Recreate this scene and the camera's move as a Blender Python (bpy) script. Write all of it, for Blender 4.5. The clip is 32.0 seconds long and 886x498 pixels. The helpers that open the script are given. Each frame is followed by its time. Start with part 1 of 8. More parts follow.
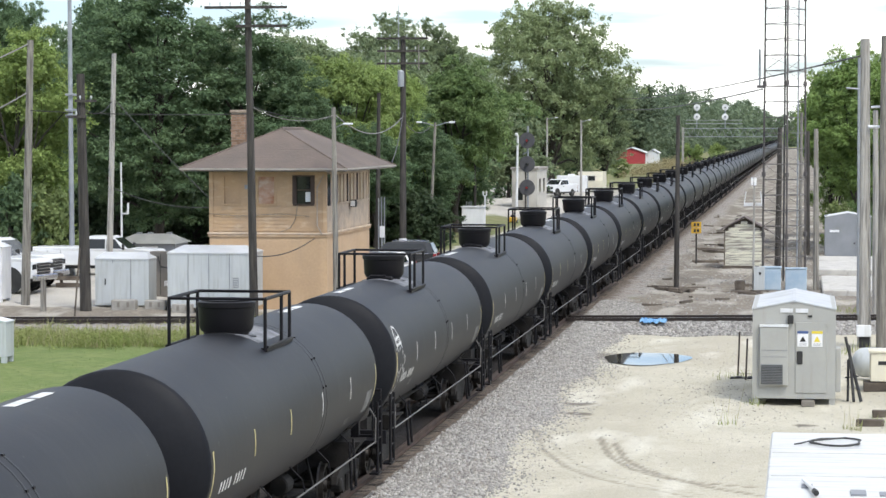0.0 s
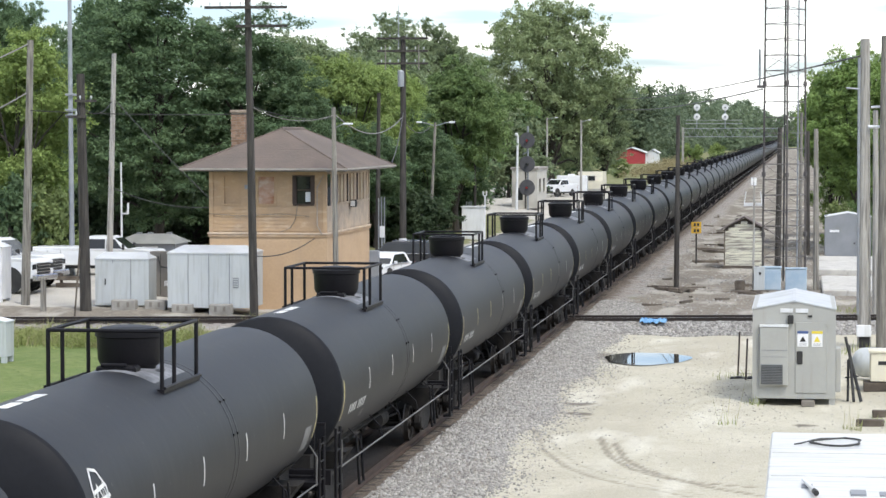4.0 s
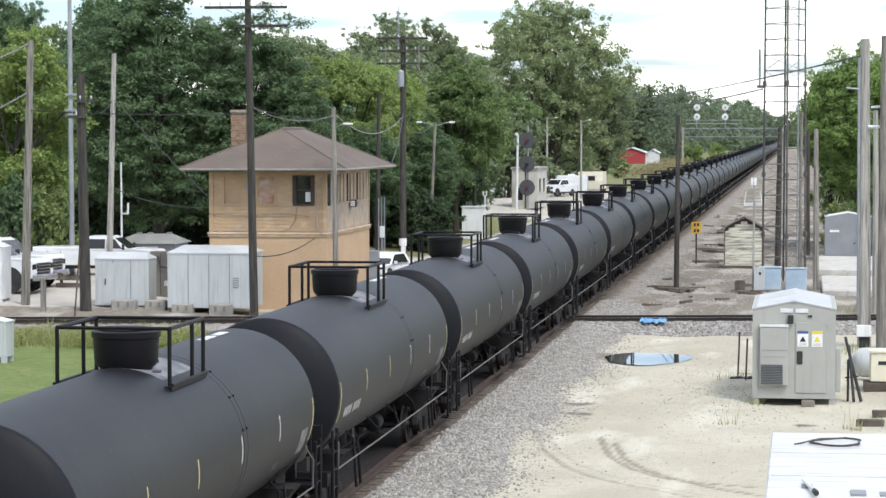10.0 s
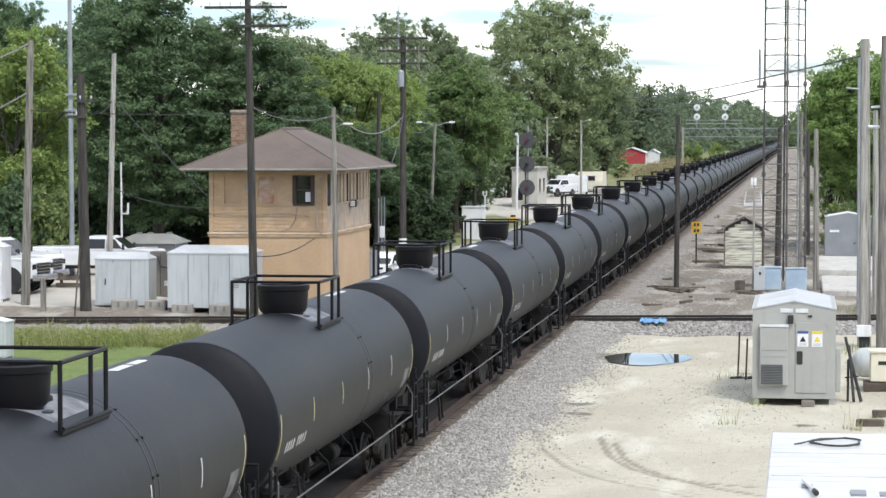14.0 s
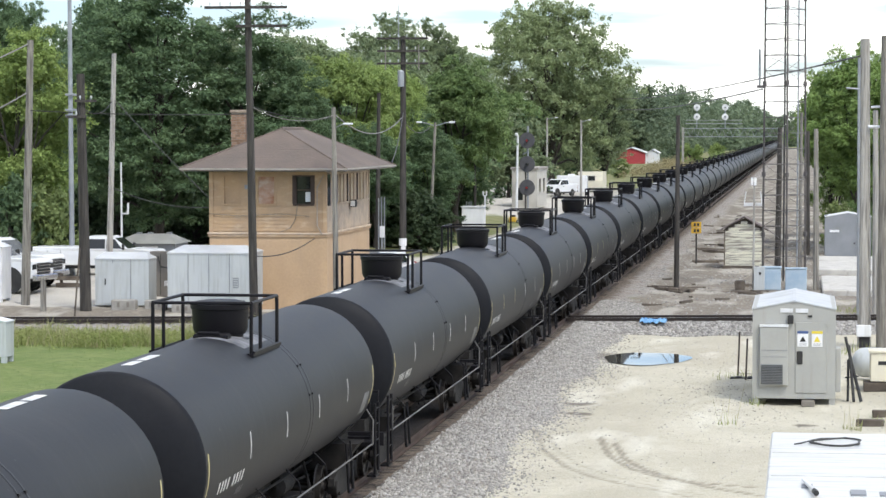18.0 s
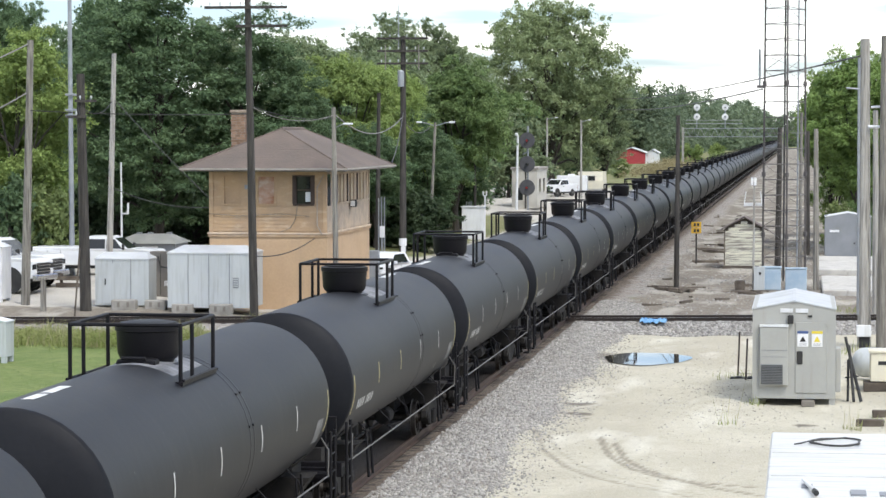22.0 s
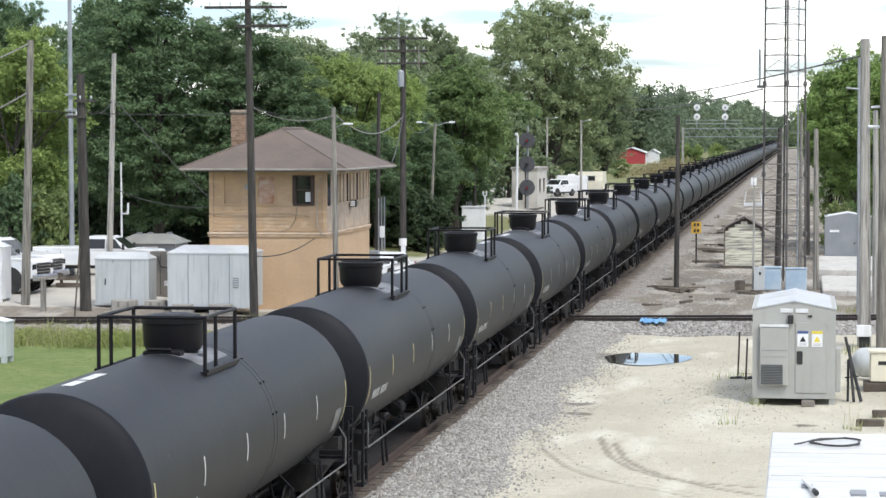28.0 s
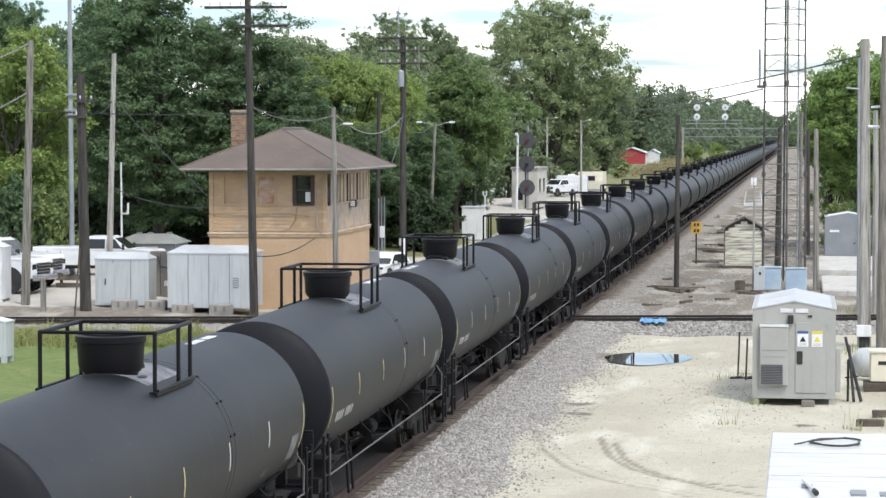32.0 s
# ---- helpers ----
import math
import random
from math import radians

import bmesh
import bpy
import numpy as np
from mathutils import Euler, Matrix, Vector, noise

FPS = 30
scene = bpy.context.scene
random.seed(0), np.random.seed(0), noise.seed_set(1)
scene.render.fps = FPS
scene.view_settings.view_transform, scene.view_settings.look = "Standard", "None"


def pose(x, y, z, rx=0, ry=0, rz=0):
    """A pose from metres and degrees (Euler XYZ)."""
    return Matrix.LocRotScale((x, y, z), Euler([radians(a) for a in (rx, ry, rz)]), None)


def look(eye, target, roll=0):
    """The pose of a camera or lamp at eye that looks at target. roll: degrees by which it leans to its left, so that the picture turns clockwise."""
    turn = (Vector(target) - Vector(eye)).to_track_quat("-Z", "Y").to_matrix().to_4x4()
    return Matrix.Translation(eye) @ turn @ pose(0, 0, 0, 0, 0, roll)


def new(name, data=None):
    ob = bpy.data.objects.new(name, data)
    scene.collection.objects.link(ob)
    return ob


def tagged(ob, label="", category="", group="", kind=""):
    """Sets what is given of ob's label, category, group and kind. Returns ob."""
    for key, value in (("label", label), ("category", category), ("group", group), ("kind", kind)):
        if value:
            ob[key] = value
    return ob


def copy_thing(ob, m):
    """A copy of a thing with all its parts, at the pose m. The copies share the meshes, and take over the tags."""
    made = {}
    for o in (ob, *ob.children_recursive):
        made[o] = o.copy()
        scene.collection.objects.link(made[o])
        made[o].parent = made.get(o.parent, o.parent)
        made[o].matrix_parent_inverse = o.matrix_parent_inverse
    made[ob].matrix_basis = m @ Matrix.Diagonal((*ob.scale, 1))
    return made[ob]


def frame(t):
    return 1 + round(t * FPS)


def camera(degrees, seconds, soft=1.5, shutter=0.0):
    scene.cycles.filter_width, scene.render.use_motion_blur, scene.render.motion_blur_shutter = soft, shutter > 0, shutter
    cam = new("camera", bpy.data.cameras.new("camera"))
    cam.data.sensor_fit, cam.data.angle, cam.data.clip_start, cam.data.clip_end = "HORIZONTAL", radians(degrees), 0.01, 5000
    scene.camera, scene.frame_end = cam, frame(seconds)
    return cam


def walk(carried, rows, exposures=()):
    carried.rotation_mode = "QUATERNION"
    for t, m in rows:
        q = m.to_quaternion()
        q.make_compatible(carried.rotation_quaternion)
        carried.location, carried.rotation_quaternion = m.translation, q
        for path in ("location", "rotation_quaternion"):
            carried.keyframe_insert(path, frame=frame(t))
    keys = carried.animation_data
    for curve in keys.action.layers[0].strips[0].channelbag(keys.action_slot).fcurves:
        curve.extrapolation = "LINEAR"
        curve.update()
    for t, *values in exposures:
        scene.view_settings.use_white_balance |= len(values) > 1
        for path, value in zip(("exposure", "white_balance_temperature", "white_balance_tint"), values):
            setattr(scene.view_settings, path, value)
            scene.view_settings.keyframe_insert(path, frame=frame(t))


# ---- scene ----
from collections import defaultdict

# ---- the still camera on its raised platform ----
EYE = (0.0, 0.0, 7.8)
cam = camera(19.86, 32.0)
STAND = look(EYE, (-14.032, 98.904, 3.2046))
walk(cam, [(0.0, STAND), (32.0, STAND)], exposures=[(0.0, 0.63), (32.0, 0.63)])

# ---- the sky and the sun: bright overcast ----
SUN_ELEV, SUN_TURN = radians(54), radians(140)
world = bpy.data.worlds.new("sky")
scene.world = world
world.use_nodes = True
wn, wl = world.node_tree.nodes, world.node_tree.links
wn.clear()
w_out, w_bg = wn.new("ShaderNodeOutputWorld"), wn.new("ShaderNodeBackground")
w_sky = wn.new("ShaderNodeTexSky")
w_sky.sky_type, w_sky.sun_disc = "NISHITA", False
w_sky.sun_elevation, w_sky.sun_rotation = SUN_ELEV, SUN_TURN
w_dim = wn.new("ShaderNodeVectorMath")
w_dim.operation = "MULTIPLY"
w_dim.inputs[1].default_value = (0.90, 1.03, 1.30)
w_tc, w_map = wn.new("ShaderNodeTexCoord"), wn.new("ShaderNodeMapping")
w_map.inputs["Scale"].default_value = (3.0, 3.0, 26.0)
w_map.inputs["Location"].default_value = (0.3, 0.0, 0.55)
w_noise, w_ramp = wn.new("ShaderNodeTexNoise"), wn.new("ShaderNodeValToRGB")
w_noise.inputs["Scale"].default_value = 1.6
w_noise.inputs["Detail"].default_value = 5.0
w_ramp.color_ramp.elements[0].position, w_ramp.color_ramp.elements[0].color = 0.43, (0.0, 0.0, 0.0, 1)
w_ramp.color_ramp.elements[1].position, w_ramp.color_ramp.elements[1].color = 0.60, (1, 1, 1, 1)
w_mix = wn.new("ShaderNodeMix")
w_mix.data_type = "RGBA"
w_mix.inputs["B"].default_value = (10.9, 11.1, 10.65, 1)
w_bg.inputs["Strength"].default_value = 0.112
wl.new(w_tc.outputs["Generated"], w_map.inputs["Vector"])
wl.new(w_map.outputs["Vector"], w_noise.inputs["Vector"])
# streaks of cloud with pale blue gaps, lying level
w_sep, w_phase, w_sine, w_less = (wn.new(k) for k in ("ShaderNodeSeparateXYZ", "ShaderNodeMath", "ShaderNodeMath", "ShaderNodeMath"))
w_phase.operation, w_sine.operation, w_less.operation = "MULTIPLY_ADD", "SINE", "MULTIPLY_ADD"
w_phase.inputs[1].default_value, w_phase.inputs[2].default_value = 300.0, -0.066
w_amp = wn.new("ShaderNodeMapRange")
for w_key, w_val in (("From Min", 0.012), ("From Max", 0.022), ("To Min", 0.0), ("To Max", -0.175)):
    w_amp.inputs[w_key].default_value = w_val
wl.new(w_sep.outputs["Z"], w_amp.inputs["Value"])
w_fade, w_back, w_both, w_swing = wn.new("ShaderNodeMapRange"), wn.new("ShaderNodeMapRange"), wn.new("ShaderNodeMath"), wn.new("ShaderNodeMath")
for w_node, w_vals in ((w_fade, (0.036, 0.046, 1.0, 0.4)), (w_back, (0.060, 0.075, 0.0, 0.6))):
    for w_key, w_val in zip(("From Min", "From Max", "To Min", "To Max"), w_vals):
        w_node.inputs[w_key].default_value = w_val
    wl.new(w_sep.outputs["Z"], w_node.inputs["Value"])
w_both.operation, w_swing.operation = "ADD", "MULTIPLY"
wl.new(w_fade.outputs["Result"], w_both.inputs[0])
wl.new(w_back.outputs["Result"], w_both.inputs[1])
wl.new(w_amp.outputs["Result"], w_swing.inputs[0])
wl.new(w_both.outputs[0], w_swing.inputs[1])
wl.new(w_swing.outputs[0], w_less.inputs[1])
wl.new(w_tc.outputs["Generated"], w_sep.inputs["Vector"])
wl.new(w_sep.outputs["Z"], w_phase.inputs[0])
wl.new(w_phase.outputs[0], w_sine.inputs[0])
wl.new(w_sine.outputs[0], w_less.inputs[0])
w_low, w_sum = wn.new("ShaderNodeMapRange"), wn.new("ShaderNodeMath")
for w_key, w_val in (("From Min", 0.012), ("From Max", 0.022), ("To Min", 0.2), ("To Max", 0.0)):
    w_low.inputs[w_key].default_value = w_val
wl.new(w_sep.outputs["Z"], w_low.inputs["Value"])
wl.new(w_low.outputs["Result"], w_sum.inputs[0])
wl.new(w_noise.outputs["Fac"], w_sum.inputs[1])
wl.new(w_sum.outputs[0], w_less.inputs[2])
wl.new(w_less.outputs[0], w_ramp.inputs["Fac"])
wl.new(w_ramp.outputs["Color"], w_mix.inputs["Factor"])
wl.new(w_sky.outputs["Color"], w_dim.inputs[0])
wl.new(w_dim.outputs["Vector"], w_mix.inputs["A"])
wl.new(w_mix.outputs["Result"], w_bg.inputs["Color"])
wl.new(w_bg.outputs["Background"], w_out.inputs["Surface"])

sun_data = bpy.data.lights.new("sun", "SUN")
sun_data.energy, sun_data.angle, sun_data.color = 1.8, radians(16), (1.0, 0.97, 0.91)
sun = new("sun", sun_data)
sun_way = Vector((math.sin(SUN_TURN) * math.cos(SUN_ELEV), math.cos(SUN_TURN) * math.cos(SUN_ELEV), math.sin(SUN_ELEV)))
sun.matrix_world = look(sun_way * 80, (0, 0, 0))


# ---- materials ----
def surf(name, c1, c2=None, size=1.0, rough=0.8, metal=0.0, bump=0.0, fine=None, vary=0.0, island=0.0, stain=None, spec=0.5, ramp=(0.35, 0.65), stretch=(1, 1, 1), grit=0.25):
    """A painted, stony or earthy surface: broad patches between two colours, fine grain, a bump, and stains of a third colour."""
    m = bpy.data.materials.new(name)
    m.use_nodes = True
    n, l = m.node_tree.nodes, m.node_tree.links
    b = n["Principled BSDF"]
    b.inputs["Roughness"].default_value, b.inputs["Metallic"].default_value = rough, metal
    b.inputs["Specular IOR Level"].default_value = spec
    c2 = c2 or tuple(v * 0.8 for v in c1)
    tc, mp = n.new("ShaderNodeTexCoord"), n.new("ShaderNodeMapping")
    mp.inputs["Scale"].default_value = stretch
    l.new(tc.outputs["Object"], mp.inputs["Vector"])

    def noise_at(scale, detail=4.0):
        t = n.new("ShaderNodeTexNoise")
        t.inputs["Scale"].default_value, t.inputs["Detail"].default_value = scale, detail
        l.new(mp.outputs["Vector"], t.inputs["Vector"])
        return t

    def ramped(fac, lo, hi):
        r = n.new("ShaderNodeMapRange")
        r.inputs["From Min"].default_value, r.inputs["From Max"].default_value = lo, hi
        l.new(fac, r.inputs["Value"])
        return r.outputs["Result"]

    def mixed(fac, a, bb, mode="MIX"):
        x = n.new("ShaderNodeMix")
        x.data_type, x.blend_type = "RGBA", mode
        for sock, v in (("Factor", fac), ("A", a), ("B", bb)):
            if isinstance(v, (int, float)):
                x.inputs[sock].default_value = v
            elif isinstance(v, tuple):
                x.inputs[sock].default_value = (*v, 1)
            else:
                l.new(v, x.inputs[sock])
        return x.outputs["Result"]

    broad = noise_at(1.0 / size)
    col = mixed(ramped(broad.outputs["Fac"], *ramp), tuple(c1), tuple(c2))
    grain = noise_at((fine or 14.0 / size), 6.0)
    g = n.new("ShaderNodeMapRange")
    g.inputs["To Min"].default_value, g.inputs["To Max"].default_value = 1 - grit, 1 + grit
    l.new(grain.outputs["Fac"], g.inputs["Value"])
    gc = n.new("ShaderNodeCombineColor")
    for s in ("Red", "Green", "Blue"):
        l.new(g.outputs["Result"], gc.inputs[s])
    col = mixed(1.0, col, gc.outputs["Color"], "MULTIPLY")
    if stain:
        sn = noise_at(0.37 / size, 5.0)
        col = mixed(ramped(sn.outputs["Fac"], 0.55, 0.75), col, tuple(stain))
    for amount, node, sock in ((vary, "ShaderNodeObjectInfo", "Random"), (island, "ShaderNodeNewGeometry", "Random Per Island")):
        if amount:
            src = n.new(node)
            v = n.new("ShaderNodeMapRange")
            v.inputs["To Min"].default_value, v.inputs["To Max"].default_value = 1 - amount, 1 + amount
            l.new(src.outputs[sock], v.inputs["Value"])
            vc = n.new("ShaderNodeCombineColor")
            for s in ("Red", "Green", "Blue"):
                l.new(v.outputs["Result"], vc.inputs[s])
            col = mixed(1.0, col, vc.outputs["Color"], "MULTIPLY")
    l.new(col, b.inputs["Base Color"])
    if bump:
        bp = n.new("ShaderNodeBump")
        bp.inputs["Strength"].default_value = bump
        bp.inputs["Distance"].default_value = 0.05
        l.new(grain.outputs["Fac"], bp.inputs["Height"])
        l.new(bp.outputs["Normal"], b.inputs["Normal"])
    return m


def leaf_surf(name, c1, c2, amount=0.16):
    """Leaves: colour varies from leaf to leaf and from tree to tree, and light comes through them."""
    m = surf(name, c1, c2, size=3.0, rough=0.65, island=amount, vary=0.12, spec=0.25)
    n, l = m.node_tree.nodes, m.node_tree.links
    b, out = n["Principled BSDF"], n["Material Output"]
    tr, mx = n.new("ShaderNodeBsdfTranslucent"), n.new("ShaderNodeMixShader")
    mx.inputs["Fac"].default_value = 0.4
    l.new(b.inputs["Base Color"].links[0].from_socket, tr.inputs["Color"])
    l.new(b.outputs["BSDF"], mx.inputs[1])
    l.new(tr.outputs["BSDF"], mx.inputs[2])
    l.new(mx.outputs["Shader"], out.inputs["Surface"])
    return m


M = {}
M["tank"] = surf("tank_paint", (0.0088, 0.0093, 0.0122), (0.0120, 0.0127, 0.0160), 2.5, 0.49, bump=0.03, fine=6, vary=0.18, stain=(0.019, 0.0195, 0.0215), spec=0.225, grit=0.16, stretch=(1, 1, 0.45))
M["black"] = surf("black_steel", (0.0056, 0.0052, 0.0068), (0.0092, 0.0084, 0.0104), 0.6, 0.5, bump=0.08, spec=0.18)
M["gear"] = surf("grimy_steel", (0.008, 0.0076, 0.0075), (0.028, 0.025, 0.023), 0.5, 0.75, bump=0.2, spec=0.25)
M["wheel"] = surf("wheel_steel", (0.018, 0.016, 0.015), (0.036, 0.031, 0.028), 0.3, 0.5, 0.6)
M["head"] = surf("head_shield_paint", (0.0088, 0.0094, 0.0122), (0.0120, 0.0127, 0.0155), 1.2, 0.55, bump=0.05, spec=0.16, grit=0.2)
# anti-slip coating whose pale grey also paints in the sky's glare
M["crown_pad"] = surf("anti_slip_sky_glare", (0.25, 0.25, 0.265), (0.11, 0.111, 0.118), 0.30, 0.55, bump=0.15, spec=0.4)
M["rail_dark"] = surf("dark_rail", (0.050, 0.036, 0.030), (0.030, 0.025, 0.022), 0.5, 0.5, 0.4)
M["rail_head"] = surf("worn_rail_head", (0.42, 0.40, 0.38), (0.26, 0.22, 0.20), 0.8, 0.35, 0.8)
M["pipe"] = surf("grey_pipe", (0.15, 0.145, 0.14), (0.09, 0.085, 0.08), 0.8, 0.5, 0.2)
M["yellow_mark"] = surf("yellow_reflector", (0.64, 0.56, 0.24), (0.54, 0.47, 0.22), 0.4, 0.4)
M["white_mark"] = surf("white_marking", (0.72, 0.72, 0.70), (0.5, 0.5, 0.49), 0.3, 0.5, grit=0.05)
M["grey_mark"] = surf("grey_stencil", (0.20, 0.20, 0.20), (0.12, 0.12, 0.12), 0.2, 0.6)
M["rail"] = surf("rusty_rail", (0.070, 0.046, 0.035), (0.105, 0.070, 0.054), 0.5, 0.55, 0.5)
M["tie"] = surf("oiled_tie", (0.036, 0.029, 0.024), (0.075, 0.060, 0.049), 0.5, 0.85, bump=0.4, vary=0.3, stretch=(1, 5, 1))
M["stone"] = surf("ballast_stone", (0.335, 0.320, 0.296), (0.252, 0.239, 0.220), 0.3, 0.85, island=0.42)
M["pole"] = surf("weathered_pole", (0.27, 0.255, 0.22), (0.18, 0.165, 0.145), 0.5, 0.85, bump=0.4, fine=9, vary=0.15, stretch=(5, 5, 0.5))
M["pole_dark"] = surf("creosote_pole", (0.027, 0.024, 0.021), (0.066, 0.059, 0.052), 0.7, 0.85, bump=0.4, fine=9, stretch=(5, 5, 0.5))
M["pole_pale"] = surf("silvered_pole", (0.40, 0.385, 0.35), (0.27, 0.255, 0.235), 0.7, 0.85, bump=0.4, fine=9, stretch=(5, 5, 0.4))
M["galv"] = surf("galvanised_steel", (0.36, 0.38, 0.40), (0.28, 0.29, 0.31), 0.8, 0.45, 0.6, grit=0.05)
M["lattice"] = surf("tower_steel", (0.085, 0.08, 0.082), (0.16, 0.14, 0.13), 0.8, 0.5, 0.5)
M["white_steel"] = surf("white_enamel", (0.70, 0.71, 0.72), (0.60, 0.61, 0.62), 1.2, 0.45, stain=(0.48, 0.46, 0.42), grit=0.05)
M["beige_steel"] = surf("beige_enamel", (0.365, 0.365, 0.338), (0.335, 0.335, 0.31), 1.0, 0.5, grit=0.05)
M["grey_steel"] = surf("grey_enamel", (0.24, 0.25, 0.27), (0.20, 0.21, 0.22), 1.0, 0.5, grit=0.05)
M["silver_box"] = surf("bare_aluminium", (0.49, 0.515, 0.522), (0.43, 0.455, 0.462), 1.0, 0.5, 0.0, stain=(0.46, 0.48, 0.48), stretch=(1, 1, 0.3), grit=0.05)
M["grille_grey"] = surf("grille_grey", (0.095, 0.097, 0.095), (0.075, 0.077, 0.075), 0.4, 0.6, grit=0.06)
M["dark"] = surf("dark_rubber", (0.018, 0.018, 0.018), (0.03, 0.03, 0.03), 0.5, 0.8)
M["stucco"] = surf("tan_stucco", (0.52, 0.365, 0.228), (0.48, 0.338, 0.21), 1.5, 0.9, bump=0.1, stain=(0.44, 0.31, 0.20), grit=0.12)
M["siding"] = surf("tan_clapboard", (0.50, 0.34, 0.20), (0.43, 0.30, 0.19), 0.9, 0.85, bump=0.1, island=0.1, stain=(0.34, 0.26, 0.19), grit=0.12)
M["siding_bare"] = surf("peeling_clapboard", (0.60, 0.47, 0.34), (0.46, 0.37, 0.29), 0.45, 0.85, bump=0.2, island=0.16, stain=(0.36, 0.29, 0.23), grit=0.12)
M["shingle"] = surf("brown_shingle", (0.135, 0.104, 0.088), (0.115, 0.092, 0.078), 1.6, 0.9, bump=0.5, fine=7, stain=(0.17, 0.125, 0.105), grit=0.12)
M["soffit"] = surf("grey_trim", (0.33, 0.30, 0.27), (0.27, 0.245, 0.22), 0.7, 0.8)
M["brick"] = surf("brown_brick", (0.24, 0.15, 0.10), (0.30, 0.20, 0.14), 0.3, 0.9, vary=0.22, island=0.2)
M["brick_cap"] = surf("sooty_cap", (0.34, 0.28, 0.22), (0.20, 0.155, 0.12), 0.25, 0.9, bump=0.2)
M["mortar"] = surf("mortar", (0.30, 0.27, 0.24), (0.26, 0.23, 0.2), 0.4, 0.95)
M["hut_roof"] = surf("worn_roofing", (0.155, 0.125, 0.112), (0.10, 0.082, 0.074), 0.4, 0.9, bump=0.3)
M["board"] = surf("stained_board", (0.50, 0.40, 0.33), (0.36, 0.16, 0.085), 0.55, 0.85, stretch=(1, 1, 1.3))
M["frame_brown"] = surf("dark_trim", (0.048, 0.030, 0.023), (0.070, 0.046, 0.036), 0.5, 0.7)
M["concrete"] = surf("concrete", (0.52, 0.50, 0.46), (0.42, 0.40, 0.37), 0.7, 0.9, bump=0.2, stain=(0.30, 0.28, 0.25), grit=0.12)
M["block"] = surf("dirty_concrete", (0.33, 0.315, 0.285), (0.25, 0.235, 0.21), 0.5, 0.9, bump=0.2, stain=(0.18, 0.165, 0.145), grit=0.15)
M["timber"] = surf("old_timber", (0.075, 0.060, 0.048), (0.15, 0.125, 0.10), 0.4, 0.9, bump=0.4, vary=0.2)
M["peeling"] = surf("peeling_white_paint", (0.66, 0.64, 0.52), (0.25, 0.225, 0.20), 0.35, 0.9, bump=0.2, vary=0.12, stretch=(0.35, 1, 3.2), ramp=(0.48, 0.62))
M["blue"] = surf("faded_blue_paint", (0.30, 0.40, 0.50), (0.40, 0.48, 0.55), 0.6, 0.6, grit=0.06)
M["shed_roof"] = surf("grey_green_roofing", (0.24, 0.24, 0.22), (0.19, 0.19, 0.175), 1.0, 0.8, grit=0.08)
M["brown_box"] = surf("brown_grey_enamel", (0.20, 0.18, 0.155), (0.16, 0.145, 0.125), 0.8, 0.6, grit=0.06)
M["target"] = surf("signal_target", (0.05, 0.05, 0.055), (0.07, 0.07, 0.075), 0.4, 0.7)
M["tarp"] = surf("blue_tarp", (0.09, 0.24, 0.46), (0.16, 0.34, 0.55), 0.3, 0.5, bump=0.3)
M["sign_yellow"] = surf("sign_yellow", (0.62, 0.37, 0.03), (0.52, 0.31, 0.03), 0.5, 0.5)
M["notice_yellow"] = surf("notice_yellow", (0.72, 0.58, 0.05), (0.66, 0.52, 0.05), 0.4, 0.5)
M["sign_white"] = surf("sign_white", (0.75, 0.75, 0.75), (0.68, 0.68, 0.68), 0.4, 0.5, grit=0.05)
M["sign_blue"] = surf("sign_blue", (0.05, 0.09, 0.22), (0.06, 0.1, 0.25), 0.4, 0.5)
M["red"] = surf("barn_red", (0.36, 0.045, 0.05), (0.30, 0.04, 0.045), 1.0, 0.8)
M["lamp_red"] = surf("red_lens", (0.25, 0.02, 0.025), (0.2, 0.015, 0.02), 0.2, 0.3)
M["roof_white"] = surf("white_roof_sheet", (0.60, 0.60, 0.58), (0.54, 0.54, 0.525), 0.5, 0.55, bump=0.04, stain=(0.46, 0.445, 0.42), stretch=(0.35, 2.2, 1), grit=0.12)
M["car_white"] = surf("white_car_paint", (0.76, 0.77, 0.78), (0.72, 0.73, 0.74), 1.5, 0.25, fine=3, grit=0.05)
M["car_dark"] = surf("charcoal_car_paint", (0.035, 0.037, 0.04), (0.03, 0.03, 0.032), 1.5, 0.2, fine=3, grit=0.05)
M["glass_dark"] = surf("tinted_glass", (0.012, 0.014, 0.016), (0.02, 0.022, 0.024), 1.0, 0.08)
M["chrome"] = surf("chrome", (0.6, 0.6, 0.62), (0.5, 0.5, 0.52), 0.4, 0.18, 1.0)
M["wire"] = surf("cable", (0.03, 0.03, 0.03), (0.045, 0.043, 0.04), 0.5, 0.6)
M["wire_pale"] = surf("pale_cable", (0.22, 0.21, 0.20), (0.17, 0.16, 0.15), 0.5, 0.6)
M["insulator"] = surf("glass_insulator", (0.55, 0.58, 0.58), (0.5, 0.52, 0.52), 0.2, 0.25)
M["bark"] = surf("bark", (0.040, 0.034, 0.028), (0.068, 0.058, 0.048), 0.5, 0.95, bump=0.6, stretch=(3, 3, 0.7))
M["leaf_dark"] = leaf_surf("leaf_dark", (0.109, 0.172, 0.085), (0.140, 0.206, 0.101))
M["leaf_mid"] = leaf_surf("leaf_mid", (0.152, 0.226, 0.086), (0.190, 0.264, 0.102))
M["leaf_light"] = leaf_surf("leaf_light", (0.232, 0.312, 0.100), (0.275, 0.352, 0.118))
M["leaf_fresh"] = leaf_surf("leaf_fresh", (0.195, 0.285, 0.088), (0.235, 0.330, 0.108))
